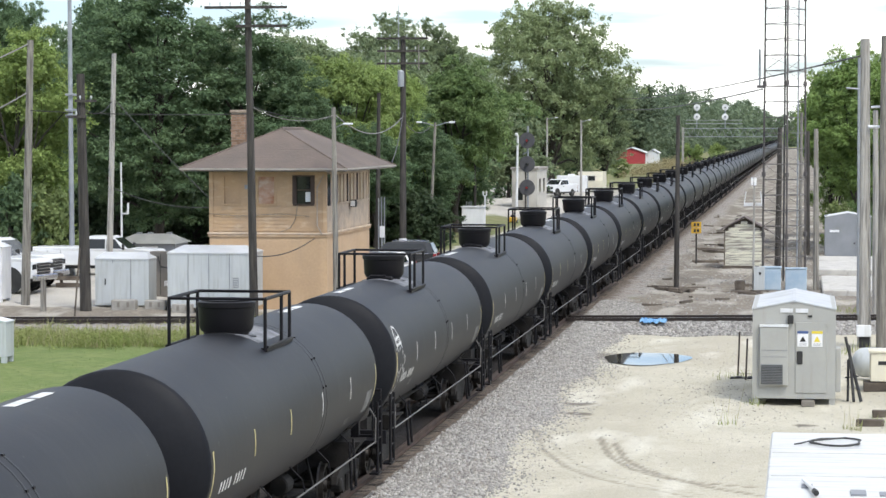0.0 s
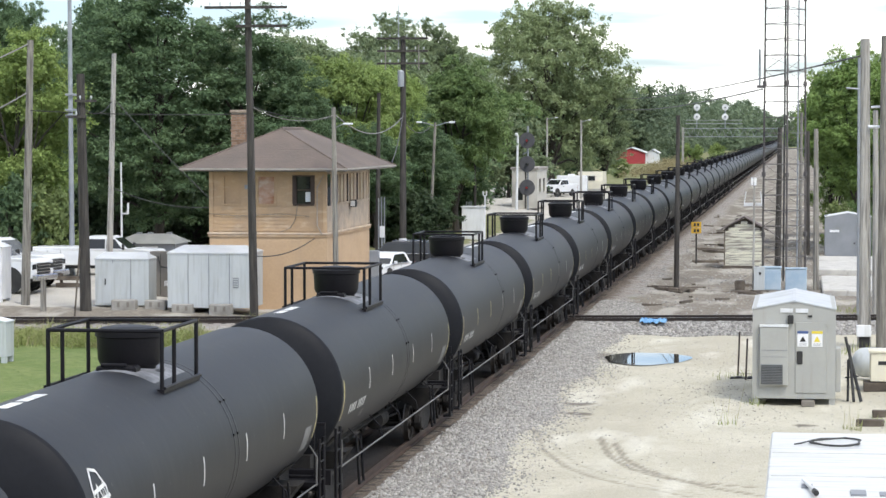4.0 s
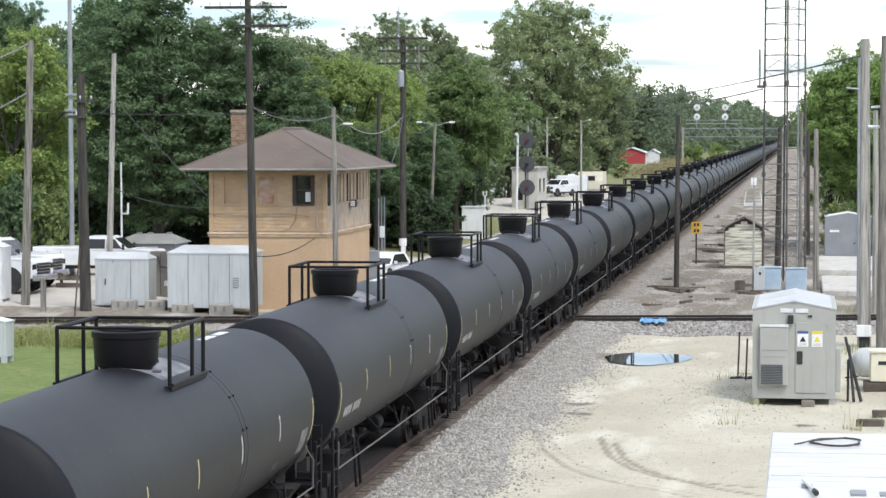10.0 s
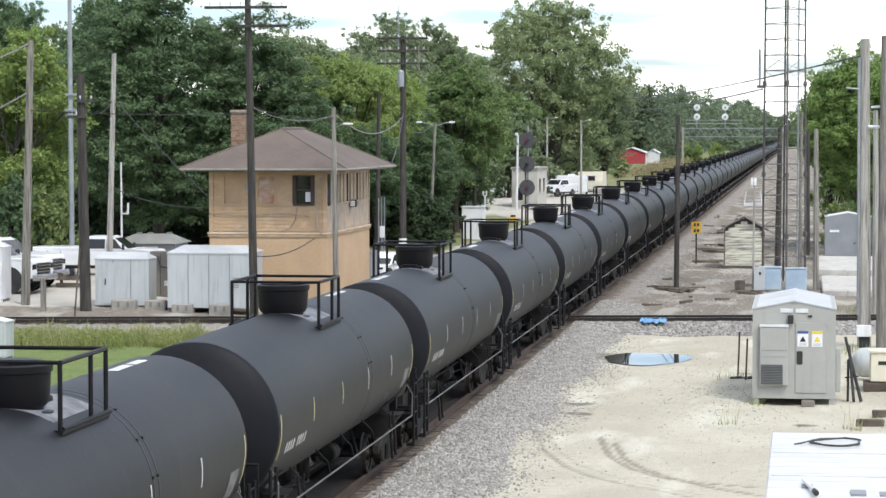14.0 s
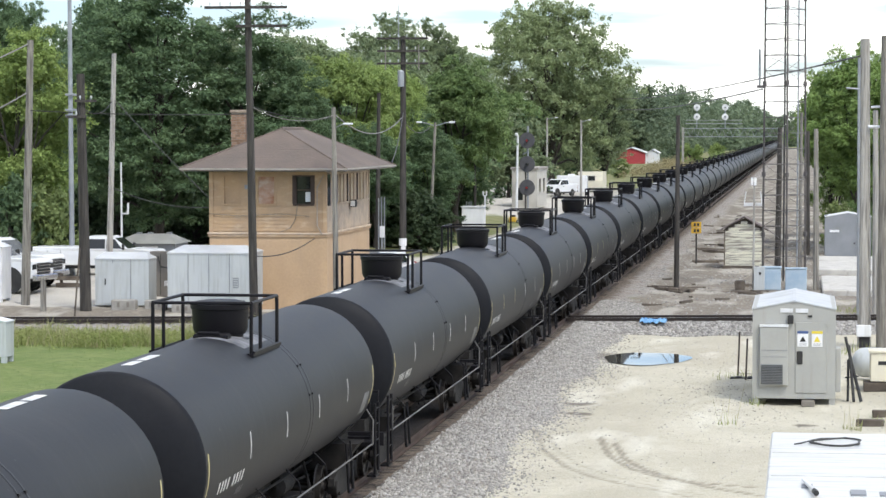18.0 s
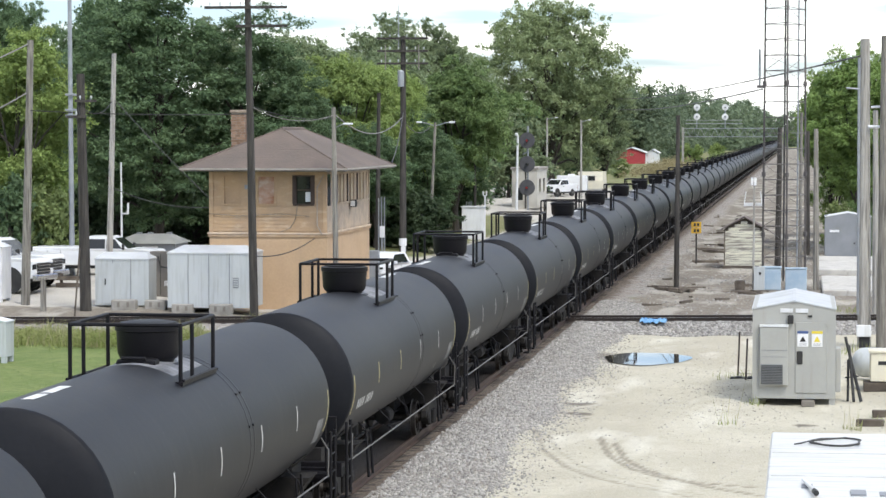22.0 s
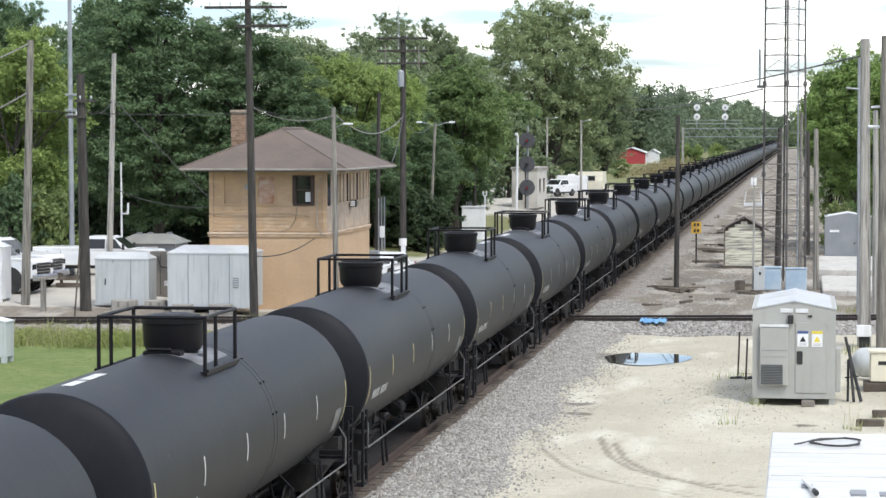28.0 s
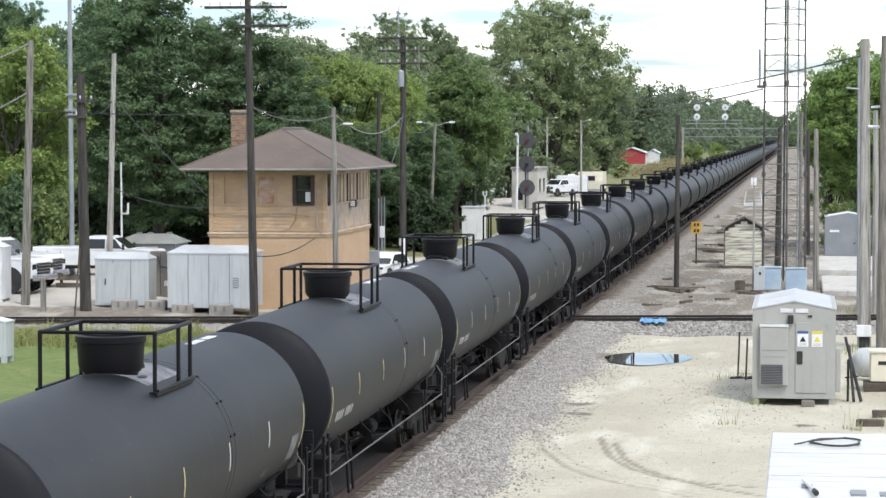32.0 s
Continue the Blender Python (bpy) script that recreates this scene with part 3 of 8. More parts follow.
# the puddle: still water in the dip of the dirt yard
water = bpy.data.materials.new("puddle_water")
water.use_nodes = True
wb = water.node_tree.nodes["Principled BSDF"]
wb.inputs["Base Color"].default_value = (0.05, 0.045, 0.035, 1)
wb.inputs["Roughness"].default_value, wb.inputs["IOR"].default_value = 0.02, 1.33
wb.inputs["Specular IOR Level"].default_value = 0.9
rng = random.Random(4)
pud = bmesh.new()
ring = []
for i in range(48):
    a = 2 * math.pi * i / 48
    k = 1 + 0.05 * math.sin(3 * a + 0.5) + 0.03 * math.sin(7 * a)
    ring.append(pud.verts.new((-5.62 + 1.58 * k * math.cos(a), 93.1 + 2.6 * k * math.sin(a), 0)))
pud.faces.new(ring)
puddle = part("water", pud, water)
puddle.location.z = -0.515
tagged(puddle, "shallow rain puddle in pale dirt mirroring the sky", "water", kind="structure")


# ---- tracks: rails and ties ----
def rail_bar(length):
    """A rail of the usual section, along y, its head's top at z = 0."""
    half = [(0.075, -0.17), (0.075, -0.155), (0.012, -0.135), (0.012, -0.045), (0.036, -0.036), (0.036, -0.006), (0.028, 0.0)]
    sec = half + [(-x, z) for x, z in reversed(half)]
    bm = bmesh.new()
    a = [bm.verts.new((x, 0, z)) for x, z in sec]
    b = [bm.verts.new((x, length, z)) for x, z in sec]
    bm.faces.new(a)
    bm.faces.new(b[::-1])
    for i in range(len(sec)):
        j = (i + 1) % len(sec)
        bm.faces.new((a[i], b[i], b[j], a[j]))
    return bm


def track(name, m, length, label, web="rail"):
    """A length of track along its y; its ties are laid last."""
    t = thing(name, m, label, "railway track", kind="structure")
    for x in (-0.7525, 0.7525):
        r = part("rail", rail_bar(length), M[web], t)
        r.location.x = x
        if web != "rail":
            part("rail_head", box(-0.030, 0.030, 0, length, 0.001, 0.004), M["rail_head"], r, "bright worn rail head")
    return t


main_track = track("track_main", pose(TRACK_X, -80, 0.0), 1700, "rusty steel rails on dark ties under the train")
CROSS_TURN = -90 + math.degrees(math.atan(0.1804))
cross_track = track("track_crossing", pose(-90, crossing_y(-90), -0.004, 0, 0, CROSS_TURN), 190, "dark rails of the crossing line on ballast", "rail_dark")


# ---- the train of black tank cars ----
CAR = 18.1
TANK_R, TANK_Z = 1.525, 2.58


def on_tank(x_side, deg):
    """A point on the tank's skin; deg is counted up from the side towards the crown."""
    a = radians(deg)
    return x_side * TANK_R * math.cos(a), TANK_Z + TANK_R * math.sin(a)


def skin_patch(y0, y1, d0, d1, side, lift=0.006, n=5):
    """A thin marking that follows the tank's skin."""
    bm = bmesh.new()
    rows = []
    for i in range(n + 1):
        a = radians(d0 + (d1 - d0) * i / n)
        r = TANK_R + lift
        x, z = side * r * math.cos(a), TANK_Z + r * math.sin(a)
        rows.append((bm.verts.new((x, y0, z)), bm.verts.new((x, y1, z))))
    for (a, b), (c, d) in zip(rows[:-1], rows[1:]):
        bm.faces.new((a, b, d, c))
    return bm


def wheelset():
    bm = lathe([(0.09, -0.95), (0.09, 0.95)], 12, "x")
    for s in (-1, 1):
        lathe([(0.40, s * 0.69), (0.49, s * 0.69), (0.457, s * 0.72), (0.45, s * 0.82), (0.39, s * 0.82), (0.36, s * 0.78), (0.16, s * 0.77), (0.14, s * 0.84), (0.05, s * 0.84)], 24, "x", bm)
        for k in range(4):
            a = k * math.pi / 2
            box(s * 0.775, s * 0.80, 0.24 * math.cos(a) - 0.04, 0.24 * math.cos(a) + 0.04, 0.24 * math.sin(a) - 0.04, 0.24 * math.sin(a) + 0.04, bm)
    return bm


def side_truss():
    """The cast side of a bogie: arched top bar, sloping struts, bottom bar and journal boxes."""
    bm = bmesh.new()
    outline = [(-1.15, 0.50), (-1.12, 0.66), (-0.62, 0.78), (0.62, 0.78), (1.12, 0.66), (1.15, 0.50), (0.80, 0.50), (0.36, 0.22), (-0.36, 0.22), (-0.80, 0.50)]
    prism(outline, -0.06, 0.06, bm)
    for y in (-0.89, 0.89):
        lathe([(0.13, -0.10), (0.15, -0.08), (0.15, 0.10), (0.10, 0.13), (0.02, 0.13)], 12, "x", bm)
        for v in bm.verts[-60:]:
            v.co += Vector((0.0, y, 0.457))
    for y in (-0.16, 0.0, 0.16):
        rod((0.09, y, 0.26), (0.09, y, 0.60), 0.06, n=8, bm=bm)
    return bm


MESHES = {}


def shared(key, maker):
    if key not in MESHES:
        bm = maker()
        me = bpy.data.meshes.new(key)
        bm.to_mesh(me)
        bm.free()
        MESHES[key] = me
    return MESHES[key]


TANK_HALF = 7.72


def tank_shell(n=48):
    bm = lathe([(TANK_R, y) for y in (-TANK_HALF, -5.0, -2.4, 0.5, 2.4, 5.0, TANK_HALF)], n, "y", cap=False)
    for v in bm.verts:
        v.co.z += TANK_Z
    return bm


def tank_head(e, n=48):
    """A dished end behind a full-height head shield, with a tight knuckle."""
    prof = [(TANK_R - 0.001, TANK_HALF), (TANK_R - 0.012, TANK_HALF + 0.045), (TANK_R - 0.05, TANK_HALF + 0.085)]
    for k in range(1, 9):
        r = (TANK_R - 0.05) * (1 - k / 8)
        prof.append((max(r, 0.02), TANK_HALF + 0.085 + 0.34 * (1 - (r / (TANK_R - 0.05)) ** 2)))
    bm = lathe([(r, e * y) for r, y in prof], n, "y", cap=False)
    for v in bm.verts:
        v.co.z += TANK_Z
    bmesh.ops.recalc_face_normals(bm, faces=bm.faces[:])
    return bm


def ring_band(y, w=0.05, lift=0.010):
    bm = bmesh.new()
    lathe([(TANK_R - 0.01, y - w), (TANK_R + lift, y - w * 0.6), (TANK_R + lift, y + w * 0.6), (TANK_R - 0.01, y + w)], 48, "y", bm, cap=False)
    for v in bm.verts:
        v.co.z += TANK_Z
    return bm


def stencil(y0, d0, side, count, size, seed, material, car, label):
    """A row of plain bars where the car's lettering stands."""
    r = random.Random(seed)
    y = y0
    for i in range(count):
        w = size * r.uniform(0.42, 0.56)
        part("lettering_bar", skin_patch(y, y + w, d0, d0 + math.degrees(size * 0.95 / TANK_R), side, n=2), material, car, label)
        y += size * (1.9 if i == 3 else 1.05)


def open_grate(side, y0, y1):
    """A walkway plate pierced by long slots."""
    bm = bmesh.new()
    xs = [side * (0.47 + 0.075 * (k // 2) + (0.03 if k % 2 else 0.0)) for k in range(14)]
    ys = []
    for k in range(5):
        y = y0 + (y1 - y0) * k / 4
        ys += [y - 0.025, y + 0.025]
    net = [[bm.verts.new((x, y, 3.785)) for y in ys] for x in xs]
    for i in range(len(xs) - 1):
        for j in range(len(ys) - 1):
            if i % 2 == 0 or j % 2 == 0:
                bm.faces.new((net[i][j], net[i + 1][j], net[i + 1][j + 1], net[i][j + 1]))
    bmesh.ops.recalc_face_normals(bm, faces=bm.faces[:])
    bmesh.ops.solidify(bm, geom=bm.faces[:], thickness=0.06)
    return bm


TOP_GEAR = ("manway_housing", "valve_box", "walkway", "post", "bracket", "guard_rail", "toe_bar", "cross_rail")


def build_car(label, full=True):
    car = thing("tank_car", pose(0, 0, 0), label, "tank car", "tank cars of the train")
    part("tank", tank_shell(48 if full else 32), M["tank"], car, smooth=True)
    for e in (-1, 1):
        part("tank_head", tank_head(e, 48 if full else 32), M["head"], car, smooth=True)
    pc, mid = 0.42, 0.08
    y0, y1 = pc - 1.13, pc + 1.13
    dome = part("manway_housing", lathe([(0.42, 3.72), (0.42, 4.02), (0.47, 4.06), (0.505, 4.14), (0.525, 4.50), (0.55, 4.51), (0.55, 4.60), (0.48, 4.62)], 36, "z"), M["black"], car, "black riveted steel manway housing", smooth=True)
    dome.data.set_sharp_from_angle(angle=radians(25))
    dome.location = (0, mid, -0.02)
    if full:
        lid = part("lid", lathe([(0.46, 4.615), (0.46, 4.64), (0.30, 4.665), (0.02, 4.67)], 24, "z"), M["black"], dome)
        part("nozzle", lathe([(0.56, 3.90), (0.56, 3.96), (0.47, 3.98)], 28, "z", cap=False), M["tank"], dome, "dark grey flange ring")
        vb = part("valve_box", box(-0.34, 0.30, mid + 0.58, mid + 0.92, 3.93, 4.08, bevel=0.03), M["black"], car)
        part("latch", rod((-0.2, mid + 0.94, 4.10), (0.2, mid + 0.94, 4.10), 0.03), M["black"], vb)
    for s in (-1, 1):
        part("walkway", open_grate(s, y0, y1), M["black"], car)
        for y in (y0 + 0.02, pc + 0.35, y1 - 0.02):
            part("post", rod((s * 0.90, y, 3.66), (s * 0.90, y, 4.68), 0.034), M["black"], car)
            if full:
                part("bracket", box(min(s * 0.70, s * 0.93), max(s * 0.70, s * 0.93), y - 0.03, y + 0.03, 3.60, 3.74), M["black"], car)
        part("guard_rail", pipe([(s * 0.90, y0 + 0.02, 4.68), (s * 0.90, y1 - 0.02, 4.68)], 0.034), M["black"], car)
        if full:
            part("toe_bar", pipe([(s * 0.945, y0, 3.80), (s * 0.945, y1, 3.80)], 0.03), M["black"], car)
    for y in (y0 + 0.02, y1 - 0.02):
        part("cross_rail", pipe([(-0.9, y, 4.68), (0.9, y, 4.68)], 0.03), M["black"], car)
    # running gear
    for e in (-1, 1):
        sill = bmesh.new()
        box(-0.28, 0.28, min(e * 5.2, e * 8.75), max(e * 5.2, e * 8.75), 0.68, 1.02, sill)
        prism([(e * 6.05, 1.0), (e * 6.95, 1.0), (e * 7.05, 1.62), (e * 5.95, 1.62)], -1.22, 1.22, sill, taper=[0.45, 0.45, 1, 1])
        part("stub_sill", sill, M["gear"], car)
        if full:
            part("end_platform", box(-1.42, 1.42, min(e * 8.05, e * 8.62), max(e * 8.05, e * 8.62), 1.02, 1.10), M["black"], car)
            part("end_beam", box(-1.45, 1.45, min(e * 8.60, e * 8.68), max(e * 8.60, e * 8.68), 0.86, 1.16, bevel=0.01), M["black"], car)
            part("coupler", prism([(e * 8.7, 0.74), (e * 9.04, 0.70), (e * 9.04, 0.98), (e * 8.7, 0.94)], -0.14, 0.14), M["gear"], car)
            part("end_rail", pipe([(-1.3, e * 8.5, 1.1), (-1.3, e * 8.5, 2.05), (1.3, e * 8.5, 2.05), (1.3, e * 8.5, 1.1)], 0.022), M["black"], car)
            for s in (-1, 1):
                lad = bmesh.new()
                for y in (7.95, 8.40):
                    rod((s * 1.50, e * y, 0.42), (s * 1.50, e * y, 1.95), 0.032, bm=lad)
                for z in (0.45, 0.80, 1.15, 1.50, 1.83):
                    rod((s * 1.50, e * 7.95, z), (s * 1.50, e * 8.40, z), 0.016, bm=lad)
                part("end_ladder", lad, M["black"], car)
                part("grab_iron", pipe([(s * 1.49, e * 7.72, 1.12), (s * 1.50, e * 7.74, 1.62), (s * 1.36, e * 7.70, 1.86)], 0.018), M["pipe"], car, "pale grey grab iron")
                part("step", box(min(s * 1.32, s * 1.52), max(s * 1.32, s * 1.52), min(e * 7.95, e * 8.4), max(e * 7.95, e * 8.4), 0.36, 0.40), M["black"], car)
        if full:
            part("body_bolster", prism([(e * 6.2, 0.74), (e * 6.8, 0.74), (e * 6.9, 1.3), (e * 6.1, 1.3)], -1.45, 1.45, taper=[0.7, 0.7, 1, 1]), M["gear"], car)
            part("sill_web", box(-0.9, 0.9, min(e * 7.1, e * 8.0), max(e * 7.1, e * 8.0), 0.95, 1.35), M["gear"], car)
            for s in (-1, 1):
                part("side_step", pipe([(s * 1.40, e * 5.0, 1.45), (s * 1.46, e * 5.0, 0.45), (s * 1.46, e * 5.5, 0.45), (s * 1.40, e * 5.5, 1.45)], 0.024), M["black"], car)
                part("brake_lever", pipe([(s * 0.5, e * 4.9, 1.2), (s * 0.8, e * 4.3, 0.55), (s * 0.4, e * 3.4, 0.5)], 0.03), M["gear"], car)
        bogie = new("bogie", None)
        bogie.parent = car
        bogie.location.y = e * 6.5
        if full:
            for s in (-1, 1):
                side = part("side_casting", shared("side_casting", side_truss), M["gear"], bogie)
                side.location.x = s * 1.02
            part("bolster", box(-1.0, 1.0, -0.2, 0.2, 0.42, 0.72, bevel=0.03), M["gear"], bogie)
            for y in (-0.89, 0.89):
                w = part("wheelset", shared("wheelset", wheelset), M["wheel"], bogie, smooth=False)
                w.location = (0, y, 0.457)
        else:
            part("side_casting", shared("far_bogie", lambda: box(-1.05, 1.05, -1.15, 1.15, 0.45, 0.7)), M["gear"], bogie)
            for y in (-0.89, 0.89):
                part("wheelset", shared("far_wheelset", lambda: lathe([(0.45, -0.8), (0.45, 0.8)], 14, "x")), M["wheel"], bogie).location = (0, y, 0.457)
    for s in (-1, 1):
        hr = bmesh.new()
        pipe([(s * 1.47, -7.9, 1.10), (s * 1.47, 7.9, 1.10)], 0.018, bm=hr)
        part("side_handrail", hr, M["pipe"], car, "pale grey pipe handrail along the side")
        if full:
            for y in (-5.2, -2.6, 0.0, 2.6, 5.2):
                part("hanger", pipe([(s * 1.47, y, 1.10), (s * 1.42, y, 1.34), (s * 1.18, y, 1.58)], 0.016), M["black"], car)
            for k in range(6):
                y = -7.60 + 3.03 * k
                gold = k in (0, 5) or (k < 3 and s > 0)
                part("reflective_stripe", skin_patch(y, y + 0.058, -22 if k in (0, 5) else -8, 9, s), M["yellow_mark"] if gold else M["white_mark"], car, "yellow reflective stripe" if gold else "white reflective stripe")
            stencil(-6.95 if s > 0 else 4.9, -20, s, 8, 0.21, 5, M["white_mark"], car, "worn white stencilled bar")
            stencil(4.6, -30, s, 3, 0.16, 8, M["grey_mark"], car, "")
            part("placard", skin_patch(s * 6.9 - 0.3, s * 6.9 + 0.3, -28, -10, s), M["grey_mark"], car, "grey worn paint panel")
    if full:
        part("crown_pad", skin_patch(mid - 0.62, pc + 1.02, 62, 118, 1, 0.004, 8), M["crown_pad"], car, "anti-slip coating under the walkways, paled for sky glare", smooth=True)
        part("white_top_panel", skin_patch(4.9, 5.85, 86, 93, 1, n=3), M["white_mark"], car, "white panel on the tank's crown")
        part("white_top_panel", skin_patch(6.0, 6.75, 86, 93, 1, n=3), M["white_mark"], car, "white panel on the tank's crown")
        for y in (y1 + 0.16, y1 + 0.44):
            part("girth_seam", ring_band(y, 0.06, 0.0035), M["tank"], car, smooth=True)
            for s in (-1, 1):
                for d in (12, 34, 55):
                    u, w = on_tank(s, d)
                    lug = part("lug", shared("lug", lambda: box(-0.018, 0.018, -0.035, 0.035, -0.02, 0.02)), M["black"], car)
                    lug.location = (u, y, w)
        part("bottom_outlet", lathe([(0.16, 0.50), (0.16, 0.62), (0.26, 0.64), (0.26, 0.98)], 16, "z"), M["gear"], car)
        part("brake_cylinder", lathe([(0.17, 2.9), (0.20, 2.95), (0.20, 3.5), (0.08, 3.56), (0.05, 4.1)], 16, "y"), M["gear"], car).location = (0.35, 0, 0.78)
        part("air_reservoir", lathe([(0.05, -4.2), (0.22, -4.1), (0.22, -3.2), (0.05, -3.1)], 16, "y"), M["gear"], car).location = (-0.3, 0, 0.78)
        part("centre_pipe", pipe([(-0.1, -5.3, 0.86), (-0.1, 5.3, 0.86)], 0.13, 10), M["gear"], car)
        part("brake_beam_rod", pipe([(-0.6, -5.6, 0.75), (0.5, 0, 0.58), (-0.6, 5.6, 0.75)], 0.03), M["gear"], car)
        part("brake_rod", pipe([(0.25, -6.2, 0.62), (0.25, 6.2, 0.62)], 0.025), M["gear"], car)
        part("train_line", pipe([(-0.45, -8.9, 0.62), (-0.45, -8.4, 0.95), (-0.45, 8.4, 0.95), (-0.45, 8.9, 0.62)], 0.028), M["gear"], car)
        hb = part("hand_brake", lathe([(0.24, -0.02), (0.28, -0.02), (0.28, 0.02), (0.24, 0.02)], 20, "y"), M["pipe"], car)
        hb.location = (0.9, 8.75, 1.7)
        part("brake_stand", box(0.82, 0.98, 8.55, 8.72, 1.1, 1.95), M["black"], car)
    for ob in car.children:
        if ob.name.split(".")[0] in TOP_GEAR:
            ob.location.z += 0.08
    return car


# which way round each car runs: 1 as built, -1 turned end for end
FACING = {-2: 1, -1: 1, 0: 1, 1: -1, 2: -1, 3: 1, 4: 1, 5: 1, 6: -1, 7: -1, 8: 1, 9: -1, 10: 1, 11: 1, 12: -1, 13: 1, 14: -1, 15: -1, 16: 1}
FIRST, NEAR, LAST = -2, 17, 62
full_car = build_car("dirty black railway tank car with yellow reflective stripes")
plain_car = build_car("dark grey railway tank car far along the train", full=False)
TRAIN, HOME, TURNED = {}, {}, {}
for i in range(FIRST, LAST + 1):
    src = full_car if i <= NEAR else plain_car
    HOME[i] = 46.05 + i * CAR
    TURNED[i] = 0 if FACING.get(i, 1 if i * 7 % 5 < 3 else -1) > 0 else 180
    home = pose(TRACK_X, HOME[i], 0, 0, 0, TURNED[i])
    if i in (FIRST, NEAR + 1):
        src.matrix_world = home
        TRAIN[i] = src
    else:
        TRAIN[i] = copy_thing(src, home)
# the railed platform of each car sits a little towards the train's head
for i, car in TRAIN.items():
    lead = -0.14 + {8: -0.3, 9: -0.25}.get(i, 0.0)
    for ob in car.children:
        if ob.name.split(".")[0] in TOP_GEAR:
            ob.location.y += lead if TURNED[i] == 0 else -lead
        elif TURNED[i] and ob.name.split(".")[0] in ("girth_seam", "lug"):
            ob.location.y -= 2.65
tagged(TRAIN[1], "black railway tank car with white spray-painted scrawl")

# the scrawl on one car's side
def stroke(points, width, side=-1):
    """A painted line over the tank's skin through points of (place along the car, degrees up from the side)."""
    bm = bmesh.new()
    rows = []
    for k, (y, d) in enumerate(points):
        (ya, da), (yb, db) = points[max(k - 1, 0)], points[min(k + 1, len(points) - 1)]
        ty, td = yb - ya, radians(db - da) * TANK_R
        ln = math.hypot(ty, td) or 1.0
        oy, od = -td / ln * width / 2, math.degrees(ty / ln * width / 2 / TANK_R)
        pair = []
        for s in (-1, 1):
            q, r = radians(d + s * od), TANK_R + 0.008
            pair.append(bm.verts.new((side * r * math.cos(q), y + s * oy, TANK_Z + r * math.sin(q))))
        rows.append(pair)
    for (a, b), (c2, d2) in zip(rows[:-1], rows[1:]):
        bm.faces.new((a, b, d2, c2))
    return bm


LOOPS = [[(7.35, 10), (7.38, 22), (7.2, 31), (6.95, 29), (6.78, 20), (6.75, 10)], [(7.3, 12), (7.15, 22), (7.0, 14), (6.9, 22), (6.8, 12)],
         [(7.4, 14), (6.7, 15)], [(7.36, 19), (6.8, 21)], [(7.5, 12), (7.5, -8), (7.62, -30)], [(7.25, 10), (7.3, -10), (7.45, -30), (7.2, -22)],
         [(7.0, 12), (7.05, -6), (7.2, -18)], [(6.7, 8), (6.75, -8), (6.6, -12), (6.55, 4)], [(6.45, 2), (6.5, -12)]]
for line in LOOPS:
    part("painted_stroke", stroke(line, 0.055), M["white_mark"], TRAIN[1], "white spray-painted stroke")


def gone(t):
    """How far the train has rolled since the start, in metres; it is slowing down a little."""
    return CAR * (0.3448 * t - 0.00058 * t * t)


